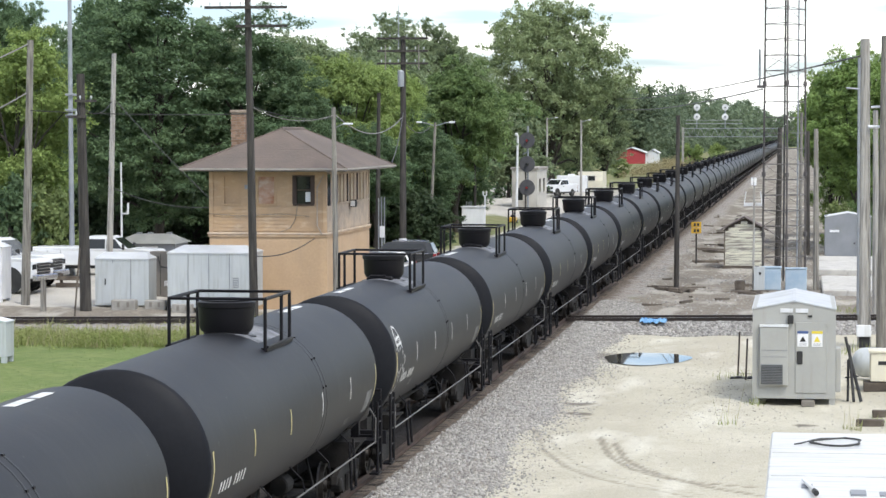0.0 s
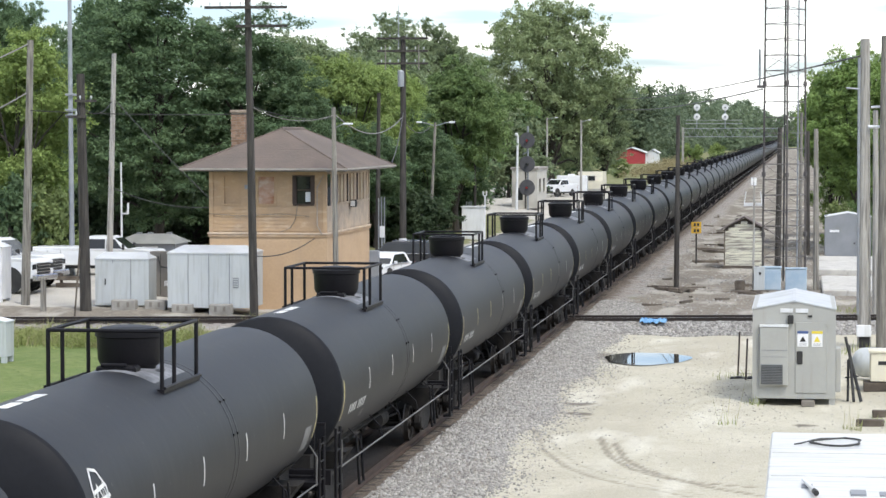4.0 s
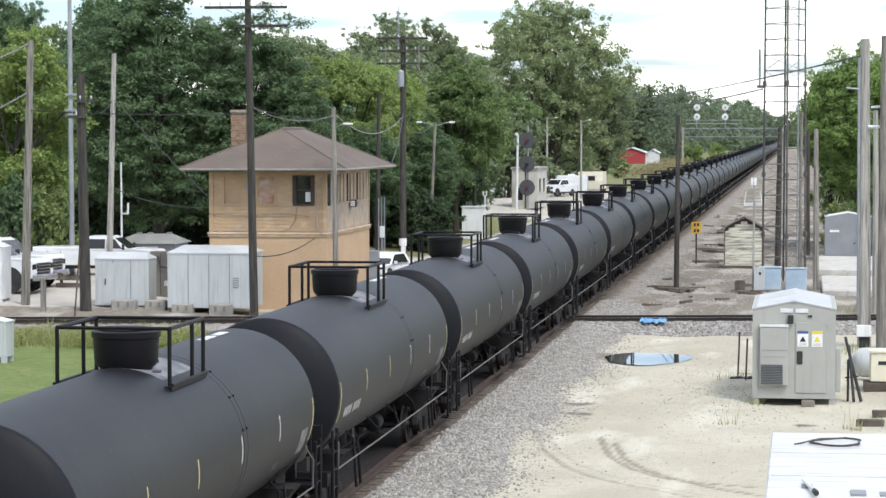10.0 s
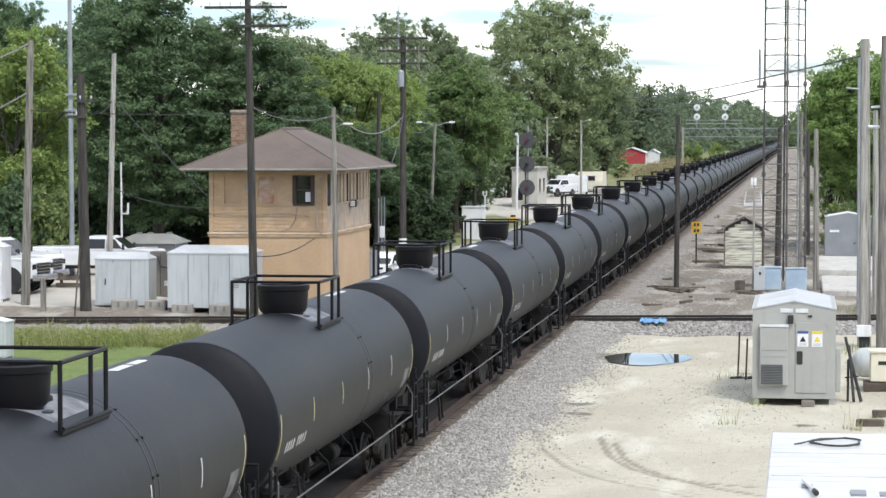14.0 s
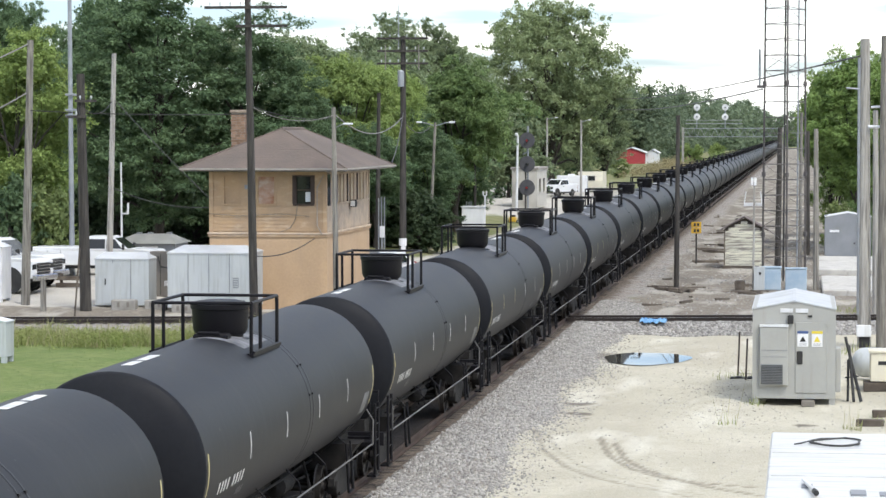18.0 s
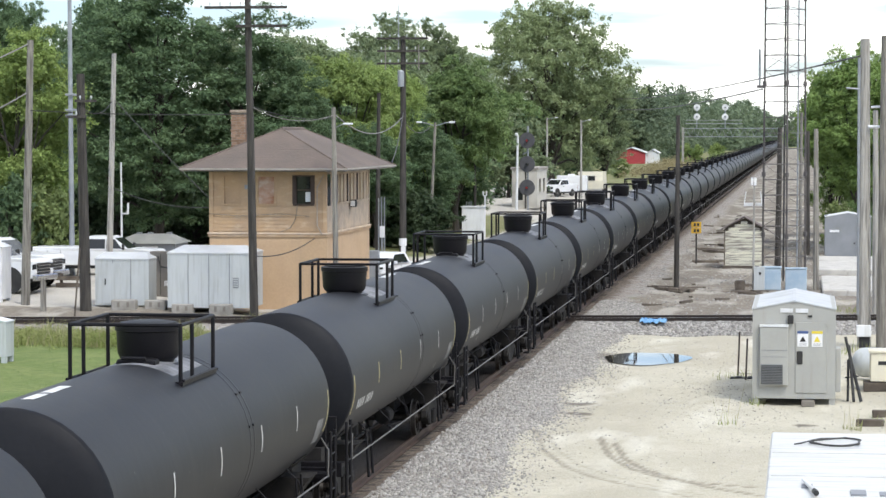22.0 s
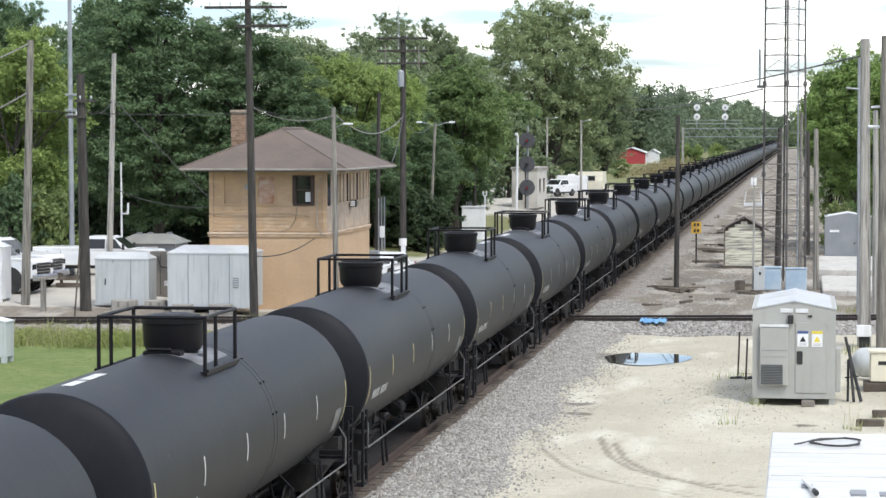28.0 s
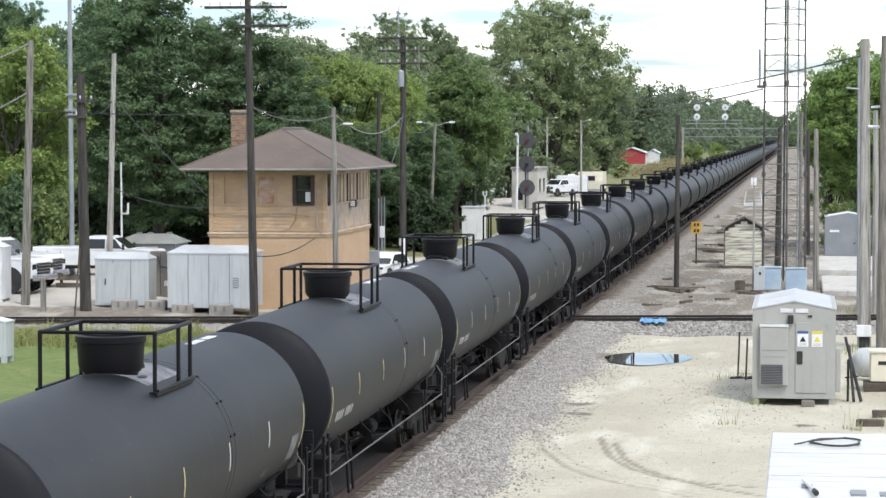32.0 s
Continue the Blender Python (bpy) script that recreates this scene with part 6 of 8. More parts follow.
gable_block("wall", -5.0, 2.2, 2.5, 3.75, 0.0, 9.0, M["red"])
gable_block("roof", -5.5, 2.7, 2.42, 3.85, -0.3, 9.2, M["roof_white"], thick=0.2)
gable_block("annex_wall", 2.21, 5.0, 2.5, 3.3, 1.5, 9.0, M["white_steel"])
gable_block("annex_roof", 2.1, 5.3, 2.5, 3.4, 1.2, 9.2, M["roof_white"], thick=0.16)
part("white_trim", box(2.05, 2.3, -0.06, -0.001, 0, 2.5), M["sign_white"], rb)
part("door", box(-2.4, -0.4, -0.05, -0.001, 0, 2.1), M["red"], rb)

# ---- the near roof at the edge of the yard, with its cable coil ----
nr = thing("flat_roof_trailer", pose(0, 0, 0), "white flat roof of a trailer below the platform", "trailer")
part("body", box(-0.44, 8.0, 30.0, 45.75, land(2, 40) - 0.1, 2.26), M["white_steel"], nr)
part("roof", box(-0.52, 8.1, 29.9, 45.85, 2.26, 2.40, bevel=0.03), M["roof_white"], nr)
for k in range(5):
    part("roof_seam", box(-0.46, 8.0, 31.3 + 2.9 * k, 31.36 + 2.9 * k, 2.402, 2.412), M["roof_white"], nr)
part("roof_hatch", box(0.75, 0.98, 37.9, 38.4, 2.402, 2.43), M["grey_steel"], nr)
part("roof_hatch", box(1.18, 1.3, 37.9, 38.3, 2.402, 2.42), M["grey_steel"], nr)
coil = thing("cable_coil", pose(0.62, 44.2, 2.41), "loose black cable coiled on the white roof", "cable")
cp = []
for k in range(70):
    a = k / 70 * 2 * math.pi * 1.8 + 2.6
    r = 1 + 0.06 * math.sin(k * 0.5)
    cp.append((0.42 * r * math.cos(a) + 0.02 * math.sin(k), 0.55 * r * math.sin(a), 0.02 + 0.0004 * k))
cp += [(-0.5, 0.05, 0.03), (-0.6, -0.15, 0.02), (-0.72, -0.3, 0.02)]
part("loop", pipe(cp, 0.013, 6), M["wire"], coil)
brk = thing("vent_pipe", pose(0.07, 38.9, 2.40), "white vent pipe with a dark end on the roof", "vent")
part("tube", rod((-0.02, 0.25, 0.06), (0.14, -0.95, 0.06), 0.032, n=10), M["white_steel"], brk)
part("end_cap", rod((0.14, -0.95, 0.062), (0.17, -1.20, 0.062), 0.042, n=10), M["dark"], brk)
# grey strip laid on the roof as the tube's painted shadow
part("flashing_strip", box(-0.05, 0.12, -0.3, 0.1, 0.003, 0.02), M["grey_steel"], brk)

# ---- fuel tank, generator and clutter by the shelter ----
ft = thing("propane_tank", pose(2.35, 85.6, land(2.3, 85.6)), "white horizontal propane tank", "tank")
prof = [(0.02, -0.62)] + [(0.5 * math.sin(a), -0.20 - 0.42 * math.cos(a)) for a in (0.3, 0.6, 0.9, 1.2, math.pi / 2)]
tk = part("vessel", lathe(prof + [(r, 2.6 - y) for r, y in reversed(prof)], 24, "x"), M["silver_box"], ft, smooth=True)
tk.location = (-0.05, 0, 0.62)
for x in (0.2, 1.6):
    part("saddle", box(x, x + 0.15, -0.35, 0.35, 0, 0.25), M["concrete"], ft)
gn = thing("generator", pose(2.75, 82.2, land(2.7, 82.2)), "cream standby generator on timber blocks", "generator")
part("body", box(-0.55, 1.6, -0.4, 0.6, 0.3, 1.25, bevel=0.03), M["cream"], gn)
part("louvre_panel", box(0.75, 1.5, -0.415, -0.401, 0.45, 1.1), M["beige_steel"], gn)
part("nameplate_bar", box(-0.3, 0.6, -0.41, -0.401, 0.85, 0.97), M["dark"], gn)
part("top_cap", box(-0.6, 1.65, -0.45, 0.65, 1.25, 1.30), M["cream"], gn)
for x in (-0.75, 0.6):
    part("skid_timber", box(x, x + 0.75, -0.5, 0.6, 0, 0.28), M["timber"], gn)
for k, (x, y) in enumerate(((1.95, 72.6), (2.45, 74.5), (2.9, 72.9))):
    s = thing("timber_block", pose(x, y, land(x, y), 0, 0, 14 * k - 10), "short weathered timber block in weeds", "timber", "timber blocks")
    part("block", box(-0.38, 0.4, -0.12, 0.12, -0.02, 0.2, bevel=0.02), M["timber"], s)
bp_ = thing("drain_pipe", pose(1.32, 79.3, land(1.3, 79.3)), "bundle of thin black pipes leaning against the shelter", "pipe")
part("tube", rod((0.52, -0.6, 0.05), (0.05, 0.3, 1.95), 0.055, 0.045, 10), M["dark"], bp_)
part("tube", rod((0.30, -0.7, 0.05), (0.16, 0.2, 1.70), 0.05, 0.045, 10), M["dark"], bp_)
part("tube", rod((0.12, -0.5, 0.05), (0.14, 0.25, 1.25), 0.04, 0.04, 10), M["dark"], bp_)
part("strap", pipe([(0.05, -0.05, 0.72), (0.45, -0.3, 0.80)], 0.02), M["dark"], bp_)
for x, y, h in ((-2.13, 86.88, 1.5), (-1.82, 84.92, 1.4)):
    s = thing("iron_stake", pose(x, y, land(x, y), 2, 2 if h > 1.2 else -6, 0), "thin rusty iron stake in the dirt", "stake", "iron stakes")
    part("bar", rod((0, 0, -0.05), (0, 0, h), 0.03 if h > 1.2 else 0.025), M["rail_dark"], s)
rs_ = thing("rubber_scrap", pose(-1.95, 85.6, land(-1.95, 85.6)), "low heap of black rubber scrap by iron stakes", "scrap")
for k in range(4):
    part("scrap_piece", box(-0.42 + 0.2 * k, -0.20 + 0.2 * k, -0.15 - 0.05 * k, 0.2, -0.02, 0.04 + 0.03 * (k % 2), bevel=0.012), M["dark"], rs_)
# left foreground: posts, stake, barrier, concrete blocks
for x, y, w, h in ((-29.93, 109.43, 1.1, 0.5), (-28.53, 109.63, 0.96, 0.45), (-27.13, 109.0, 0.96, 0.45), (-25.35, 108.7, 1.0, 0.5)):
    s = thing("concrete_barrier_block", pose(x, y + 0.25, land(x, y + 0.25) - 0.05), "weathered concrete block in front of a shelter", "block", "concrete blocks")
    part("block", box(-w / 2, w / 2, -0.25, 0.25, -0.03, h, bevel=0.04), M["block"], s)
    for u in (-0.2, 0.2):
        part("slot", box(u * w - 0.06, u * w + 0.06, -0.262, -0.25, h * 0.35, h * 0.8), M["brown_box"], s)
bo = thing("bollard", pose(-33.31, 108.5, land(-33.3, 108.5)), "weathered grey wooden bollard post by the lot", "bollard")
part("post", rod((0, 0, -0.1), (0, 0, 1.4), 0.13, 0.13, 12), M["pole"], bo)
part("cap", box(-0.21, 0.21, -0.12, 0.12, 1.4, 1.5, bevel=0.01), M["pole"], bo)
sk = thing("rusty_stake", pose(-30.6, 104.2, land(-30.6, 104.2), 0, 2, 0), "tall rusty stake beside the crossing track", "stake")
part("bar", rod((-0.04, 0, -0.1), (0.12, 0, 3.1), 0.04), M["timber"], sk)
br_ = thing("timber_barrier", pose(-35.1, 118.9, land(-35.1, 118.9)), "two brown timber beams of a lot barrier", "barrier")
for z in (0.05, 0.38):
    part("beam", box(-0.75, 0.6, -0.1, 0.1, z, z + 0.2, bevel=0.01), M["timber"], br_)
for x in (-0.6, 0.45):
    part("upright", box(x, x + 0.14, 0.1, 0.22, -0.1, 0.7), M["timber"], br_)
ms = thing("aerial_mast", pose(-38.04, 138.9, land(-38, 138.9)), "slim white aerial mast", "mast")
part("tube", rod((0, 0, 0), (-0.02, 0, 5.8), 0.07, 0.05), M["white_steel"], ms)
part("hook", pipe([(0, 0, 2.9), (0.35, 0, 2.9), (0.38, 0, 3.5)], 0.06), M["white_steel"], ms)
for x, h in ((-25.86, 3.9), (-25.68, 4.0), (-25.5, 4.0)):
    s = thing("aerial_rod", pose(x, 154.0, land(x, 154)), "thin grey aerial rod beyond the tower", "aerial", "aerial rods")
    part("rod", rod((0, 0, 0), (0, 0, h), 0.04), M["galv"], s)
pl = thing("white_plate_sign", pose(-25.6, 153.8, land(-25.6, 153.8)), "small white plate on a post", "sign")
part("post", rod((0, 0, 0), (0, 0, 2.0), 0.04), M["galv"], pl)
part("plate", box(-0.16, 0.16, -0.07, -0.05, 1.5, 2.2, bevel=0.01), M["sign_white"], pl)
p2 = thing("white_plate_sign", pose(-23.6, 149.5, land(-23.6, 149.5)), "small white plate on a post", "sign")
part("post", rod((0, 0, 0), (0, 0, 1.0), 0.04), M["galv"], p2)
part("plate", box(-0.14, 0.14, -0.07, -0.05, 0.8, 1.5, bevel=0.01), M["sign_white"], p2)


# broken ties heaped round the dark pole, and boards by the shed
heap_rng = random.Random(21)
for k in range(16):
    hx, hy = -6.5 + heap_rng.uniform(-0.95, 0.85), 130.8 + heap_rng.uniform(-1.6, 1.0)
    s = thing("broken_tie", pose(hx, hy, land(hx, hy) + 0.02 + 0.05 * (k % 3), heap_rng.uniform(-5, 5), heap_rng.uniform(-4, 4), heap_rng.uniform(-60, 60)), "rotten dark piece of railway tie on the ground", "timber", "broken ties")
    w = heap_rng.uniform(0.15, 0.5)
    part("piece", box(-w, w, -0.09, 0.08, -0.04, heap_rng.uniform(0.06, 0.13), bevel=0.02), M["timber"], s)
for hx, hy, w, turn in ((-2.9, 134.0, 0.5, -20), (-5.0, 160.0, 0.9, 40), (-5.6, 172.0, 1.2, -30), (-6.2, 176.0, 1.0, 20), (-5.2, 181.0, 1.1, -50)):
    s = thing("broken_tie", pose(hx, hy, land(hx, hy) + 0.02, 0, 3, turn), "rotten dark piece of railway tie on the ground", "timber", "broken ties")
    part("piece", box(-w, w, -0.1, 0.1, -0.04, 0.14, bevel=0.02), M["timber"], s)


# ---- vehicles ----
def wheel_part(parent, x, y, r, w, rim="chrome"):
    s = 1 if x > 0 else -1
    ty = part("wheel", lathe([(r * 0.62, -w / 2), (r * 0.93, -w / 2), (r, -w * 0.35), (r, w * 0.35), (r * 0.93, w / 2), (r * 0.62, w / 2)], 22, "x"), M["dark"], parent)
    ty.location = (x, y, r)
    part("rim", lathe([(r * 0.62, -0.02), (r * 0.5, 0.02), (r * 0.15, 0.05 * s), (0.02, 0.06 * s)], 16, "x"), M[rim], ty).location = (s * w * 0.38, 0, 0)
    return ty


def pickup(x, y, turn, label, crew=True, bed=2.0, size=1.0):
    """A heavy pickup truck, its nose along +y."""
    t = thing("pickup_truck", pose(x, y, land(x, y), 0, 0, turn) @ Matrix.Scale(size, 4), label, "pickup truck")
    w = 1.0
    back = -0.95 if crew else -0.2
    rear = back - bed
    body = prism([(rear, 0.55), (2.9, 0.55), (3.0, 0.75), (2.98, 1.26), (2.85, 1.38), (1.45, 1.44), (1.3, 1.44), (rear, 1.40)], -w, w, taper=[0.95, 0.95, 0.92, 0.92, 0.93, 0.96, 1, 1])
    bmesh.ops.bevel(body, geom=body.edges[:], offset=0.04, segments=1, affect="EDGES")
    part("body", body, M["car_white"], t)
    cabin = prism([(back, 1.37), (1.45, 1.37), (0.65, 1.98), (0.4, 2.06), (back + 0.15, 2.06), (back, 1.95)], -w * 0.96, w * 0.96, taper=[1, 1, 0.84, 0.82, 0.82, 0.84])
    part("cab", cabin, M["car_white"], t)
    part("windscreen", prism([(1.40, 1.43), (1.44, 1.43), (0.72, 1.97), (0.68, 1.97)], -0.80, 0.80, taper=[1, 1, 0.92, 0.92]), M["glass_dark"], t, "tinted windscreen")
    for s in (-1, 1):
        for a, b in ((0.25, 1.10), (back + 0.15, 0.18)):
            g = bmesh.new()
            k = 0.30
            pts = [(s * 0.965, a, 1.42), (s * 0.965, b, 1.42), (s * 0.855, b - (0.42 if b > 1 else 0), 1.92), (s * 0.855, a, 1.92)]
            faces_of(g, pts + [(p - s * 0.03, q, r) for p, q, r in pts], BOX)
            bmesh.ops.recalc_face_normals(g, faces=g.faces[:])
            part("side_window", g, M["glass_dark"], t)
        part("mirror", box(min(s * 0.98, s * 1.25), max(s * 0.98, s * 1.25), 1.15, 1.25, 1.38, 1.68, bevel=0.03), M["dark"], t)
        part("headlight", box(min(s * 0.62, s * 0.93), max(s * 0.62, s * 0.93), 2.93, 3.0, 0.92, 1.15, bevel=0.02), M["glass_dark"], t, "dark smoked headlight")
        part("tail_light", box(min(s * 0.88, s * 1.0), max(s * 0.88, s * 1.0), rear - 0.03, rear + 0.02, 0.85, 1.25), M["lamp_red"], t, "red tail light")
        part("door_handle", box(min(s * 0.98, s * 1.02), max(s * 0.98, s * 1.02), 0.35, 0.55, 1.18, 1.23), M["dark"], t)
        part("wheel_arch", lathe([(0.50, -0.02), (0.56, -0.02), (0.56, 0.03), (0.50, 0.03)], 22, "x"), M["dark"], t).location = (s * 0.985, 1.95, 0.47)
    part("grille", box(-0.6, 0.6, 2.95, 3.02, 0.72, 1.18, bevel=0.02), M["dark"], t, "black grille")
    for z in (0.82, 0.95, 1.08):
        part("grille_bar", box(-0.58, 0.58, 3.02, 3.045, z - 0.02, z + 0.02), M["chrome"], t)
    part("front_bumper", box(-0.98, 0.98, 2.95, 3.18, 0.46, 0.70, bevel=0.04), M["chrome"], t, "chrome bumper")
    part("rear_bumper", box(-0.95, 0.95, rear - 0.2, rear + 0.02, 0.50, 0.70, bevel=0.04), M["chrome"], t)
    lid = part("bed_cover", box(-0.96, 0.96, rear + 0.06, back - 0.08, 1.405, 1.50, bevel=0.03), M["car_white"], t, "white bed cover")
    for k in range(3):
        part("side_seam", box(0.995, 1.01, rear + 0.2 + 0.7 * k, rear + 0.22 + 0.7 * k, 0.7, 1.35), M["grey_steel"], t)
    part("chassis", box(-0.7, 0.7, rear + 0.1, 2.7, 0.38, 0.56), M["dark"], t)
    for s in (-1, 1):
        for yy in (1.95, rear + 1.25):
            wheel_part(t, s * 0.86, yy, 0.44, 0.28)
    return t


def saloon(name, x, y, turn, paint, label, length=4.7, height=1.5, category="car"):
    """A car with its nose along +y; an estate-like rear where it is tall."""
    t = thing(name, pose(x, y, land(x, y), 0, 0, turn), label, category)
    h, L = height, length / 2
    suv = height > 1.6
    waist = h * 0.58
    body = prism([(-L, 0.35), (L - 0.1, 0.30), (L, 0.5), (L - 0.06, waist - 0.12), (L - 0.9, waist), (-L + 0.1, waist + 0.03), (-L - 0.02, waist - 0.25)], -0.92, 0.92, taper=[0.92, 0.90, 0.86, 0.88, 0.96, 0.95, 0.9])
    bmesh.ops.bevel(body, geom=body.edges[:], offset=0.05, segments=2, affect="EDGES")
    part("body", body, M[paint], t)
    tail = -L + (0.12 if suv else 0.75)
    part("cabin", prism([(tail, waist), (L - 1.05, waist), (L - 1.85, h - 0.06), (L - 2.2, h), (tail + 0.55, h), (tail + 0.25, h - 0.08)], -0.88, 0.88, taper=[1, 1, 0.78, 0.76, 0.76, 0.78]), M[paint], t)
    for s in (-1, 1):
        g = bmesh.new()
        pts = [(s * 0.885, tail + 0.35, waist + 0.05), (s * 0.885, L - 1.25, waist + 0.05), (s * 0.715, L - 1.9, h - 0.1), (s * 0.715, tail + 0.55, h - 0.1)]
        faces_of(g, pts + [(p - s * 0.03, q, r) for p, q, r in pts], BOX)
        bmesh.ops.recalc_face_normals(g, faces=g.faces[:])
        part("side_window", g, M["glass_dark"], t)
        part("window_trim", pipe([(s * 0.90, tail + 0.3, waist + 0.03), (s * 0.90, L - 1.2, waist + 0.03)], 0.02), M["chrome"], t)
        part("mirror", box(min(s * 0.9, s * 1.08), max(s * 0.9, s * 1.08), L - 1.5, L - 1.4, waist + 0.03, waist + 0.18, bevel=0.02), M[paint], t)
        part("tail_light", box(min(s * 0.6, s * 0.9), max(s * 0.6, s * 0.9), -L - 0.04, -L + 0.16, waist - 0.18, waist + 0.02, bevel=0.02), M["lamp_red"], t, "red tail light")
        part("headlight", box(min(s * 0.5, s * 0.84), max(s * 0.5, s * 0.84), L - 0.1, L + 0.0, waist - 0.22, waist - 0.1, bevel=0.02), M["glass_dark"], t)
        for k in range(2):
            part("door_seam", box(min(s * 0.925, s * 0.93), max(s * 0.925, s * 0.93), -0.1 + k * 1.0, -0.08 + k * 1.0, 0.45, waist), M["dark"], t)
    part("windscreen", prism([(L - 1.12, waist + 0.04), (L - 1.06, waist + 0.04), (L - 1.84, h - 0.09), (L - 1.9, h - 0.09)], -0.78, 0.78, taper=[1, 1, 0.85, 0.85]), M["glass_dark"], t)
    part("rear_window", prism([(tail - 0.02, waist + 0.12), (tail + 0.03, waist + 0.12), (tail + 0.29, h - 0.1), (tail + 0.22, h - 0.1)], -0.72, 0.72, taper=[1, 1, 0.85, 0.85]), M["glass_dark"], t)
    if suv:
        for s in (-1, 1):
            part("roof_rail", pipe([(s * 0.62, tail + 0.5, h + 0.02), (s * 0.62, L - 2.2, h + 0.04)], 0.02), M["chrome"], t)
    for s in (-1, 1):
        for yy in (L - 0.95, -L + 0.9):
            wheel_part(t, s * 0.80, yy, 0.34 if not suv else 0.37, 0.22)
    return t


pickup(-38.75, 116.1, -90 - 10, "white heavy pickup truck parked in the gravel lot", size=1.12)
pickup(-39.2, 119.6, -90 - 10, "second white heavy pickup truck parked beside the first", size=1.12)
pickup(-36.05, 128.6, -90, "white crew-cab pickup truck with a covered bed", bed=2.85)
pickup(-28.6, 299.0, 156, "white pickup truck far up the service road")
suv = saloon("suv", -23.65, 147.6, 90, "car_dark", "dark grey sport utility vehicle on the road past the tower", 4.8, 1.72)
saloon("car", -22.9, 138.6, 165, "car_white", "white saloon car waiting near the tower", 4.5, 1.45)
trl = thing("cargo_trailer", pose(-27.6, 306, land(-27.6, 306)), "white enclosed cargo trailer", "trailer")
part("box", box(-1.9, 1.75, 0, 2.4, 0.45, 2.45, bevel=0.06), M["car_white"], trl)
part("roof_vent", box(-0.6, 0.2, 1.0, 1.6, 2.45, 2.62), M["car_white"], trl)
for s in (-1.2, 1.6):
    wheel_part(trl, s, 2.0, 0.36, 0.2)
rv = thing("camper", pose(-27.0, 327, land(-27, 327)), "cream camper trailer parked by bushes", "camper")
part("body", prism([(0, 0.4), (6, 0.4), (6.2, 1.4), (5.8, 2.6), (0, 2.6), (-0.2, 1.5)], -1.7, 1.5), M["cream"], rv)
part("window", box(-0.6, 0.5, -0.24, -0.2, 1.5, 2.1), M["glass_dark"], rv)
for s in (-1.5, 1.3):
    wheel_part(rv, s, 3.0, 0.36, 0.2)
yl = thing("yellow_machine", pose(-25.2, 221, land(-25.2, 221)), "yellow track machine partly behind the train", "machine")
part("body", box(-0.30, 0.30, 0, 1.2, 0.12, 0.55, bevel=0.05), M["sign_yellow"], yl)
part("cab", box(-0.2, 0.2, 0.3, 0.9, 0.55, 0.72, bevel=0.03), M["dark"], yl)
for s in (-0.36, 0.36):
    wheel_part(yl, s, 0.6, 0.15, 0.1, "galv")


# ---- overhead wires ----
def wire(points, sag, r, material, label, n=18):
    t = thing("overhead_wire", pose(0, 0, 0), label, "cable", "overhead wires")
    pts = []
    for a, b in zip(points[:-1], points[1:]):
        a, b = Vector(a), Vector(b)
        for k in range(n + 1):
            f = k / n
            p = a.lerp(b, f)
            p.z -= sag * 4 * f * (1 - f)
            pts.append(p)
    part("strand", pipe(pts, r, 5), M[material], t)


wire([(2.2, 98.9, 10.75), (-24, 330, 12.2)], 0.5, 0.036, "wire", "black overhead wire along the railway", 40)
wire([(-2.1, 135, 10.1), (-24, 330, 10.9)], 0.5, 0.042, "wire", "thin black overhead wire", 40)
wire([(-23.4, 106.5, 8.9), (-20.6, 111.0, 8.6)], 0.42, 0.018, "wire_pale", "slack black service wire")
wire([(-23.4, 106.5, 8.95), (-20.6, 111.0, 8.45)], 0.25, 0.018, "wire", "slack black service wire")
wire([(-23.8, 150.7, 8.6), (-25, 170, 8.2)], 0.6, 0.03, "wire", "slack black service wire")
wire([(-20.6, 111.0, 8.6), (-23.8, 150.7, 8.8)], 0.95, 0.03, "wire_pale", "slack pale service wire")
wire([(-20.3, 124.8, 6.3), (-23.8, 150.7, 9.0)], 0.4, 0.03, "wire", "service drop to the tower")
wire([(-34.4, 110.2, 11.8), (-42, 100, 8.5)], 0.6, 0.035, "wire_pale", "pale guy wire from a pole")
wire([(-34.5, 110.2, 9.6), (-42, 100, 5.8)], 0.6, 0.035, "wire_pale", "pale guy wire from a pole")
wire([(-34.5, 110.2, 8.8), (-23.5, 106.5, 8.6)], 0.1, 0.02, "wire", "thin wire between poles")
wire([(-34.5, 124.7, 9.5), (-26.4, 119, 3.0)], 0.2, 0.022, "wire", "thin guy wire before the trees")
wire([(-34.6, 124.7, 5.0), (-26.6, 118, 4.4)], 0.5, 0.022, "wire", "thin slack wire before the trees")
wire([(-21.9, 112.8, 3.0), (-23.3, 106.5, 2.5)], 0.28, 0.025, "wire", "black cable from the tower to the pole")
wire([(-31.6, 108.8, 9.0), (-34.6, 124.7, 9.4)], 0.5, 0.02, "wire", "thin wire between poles")


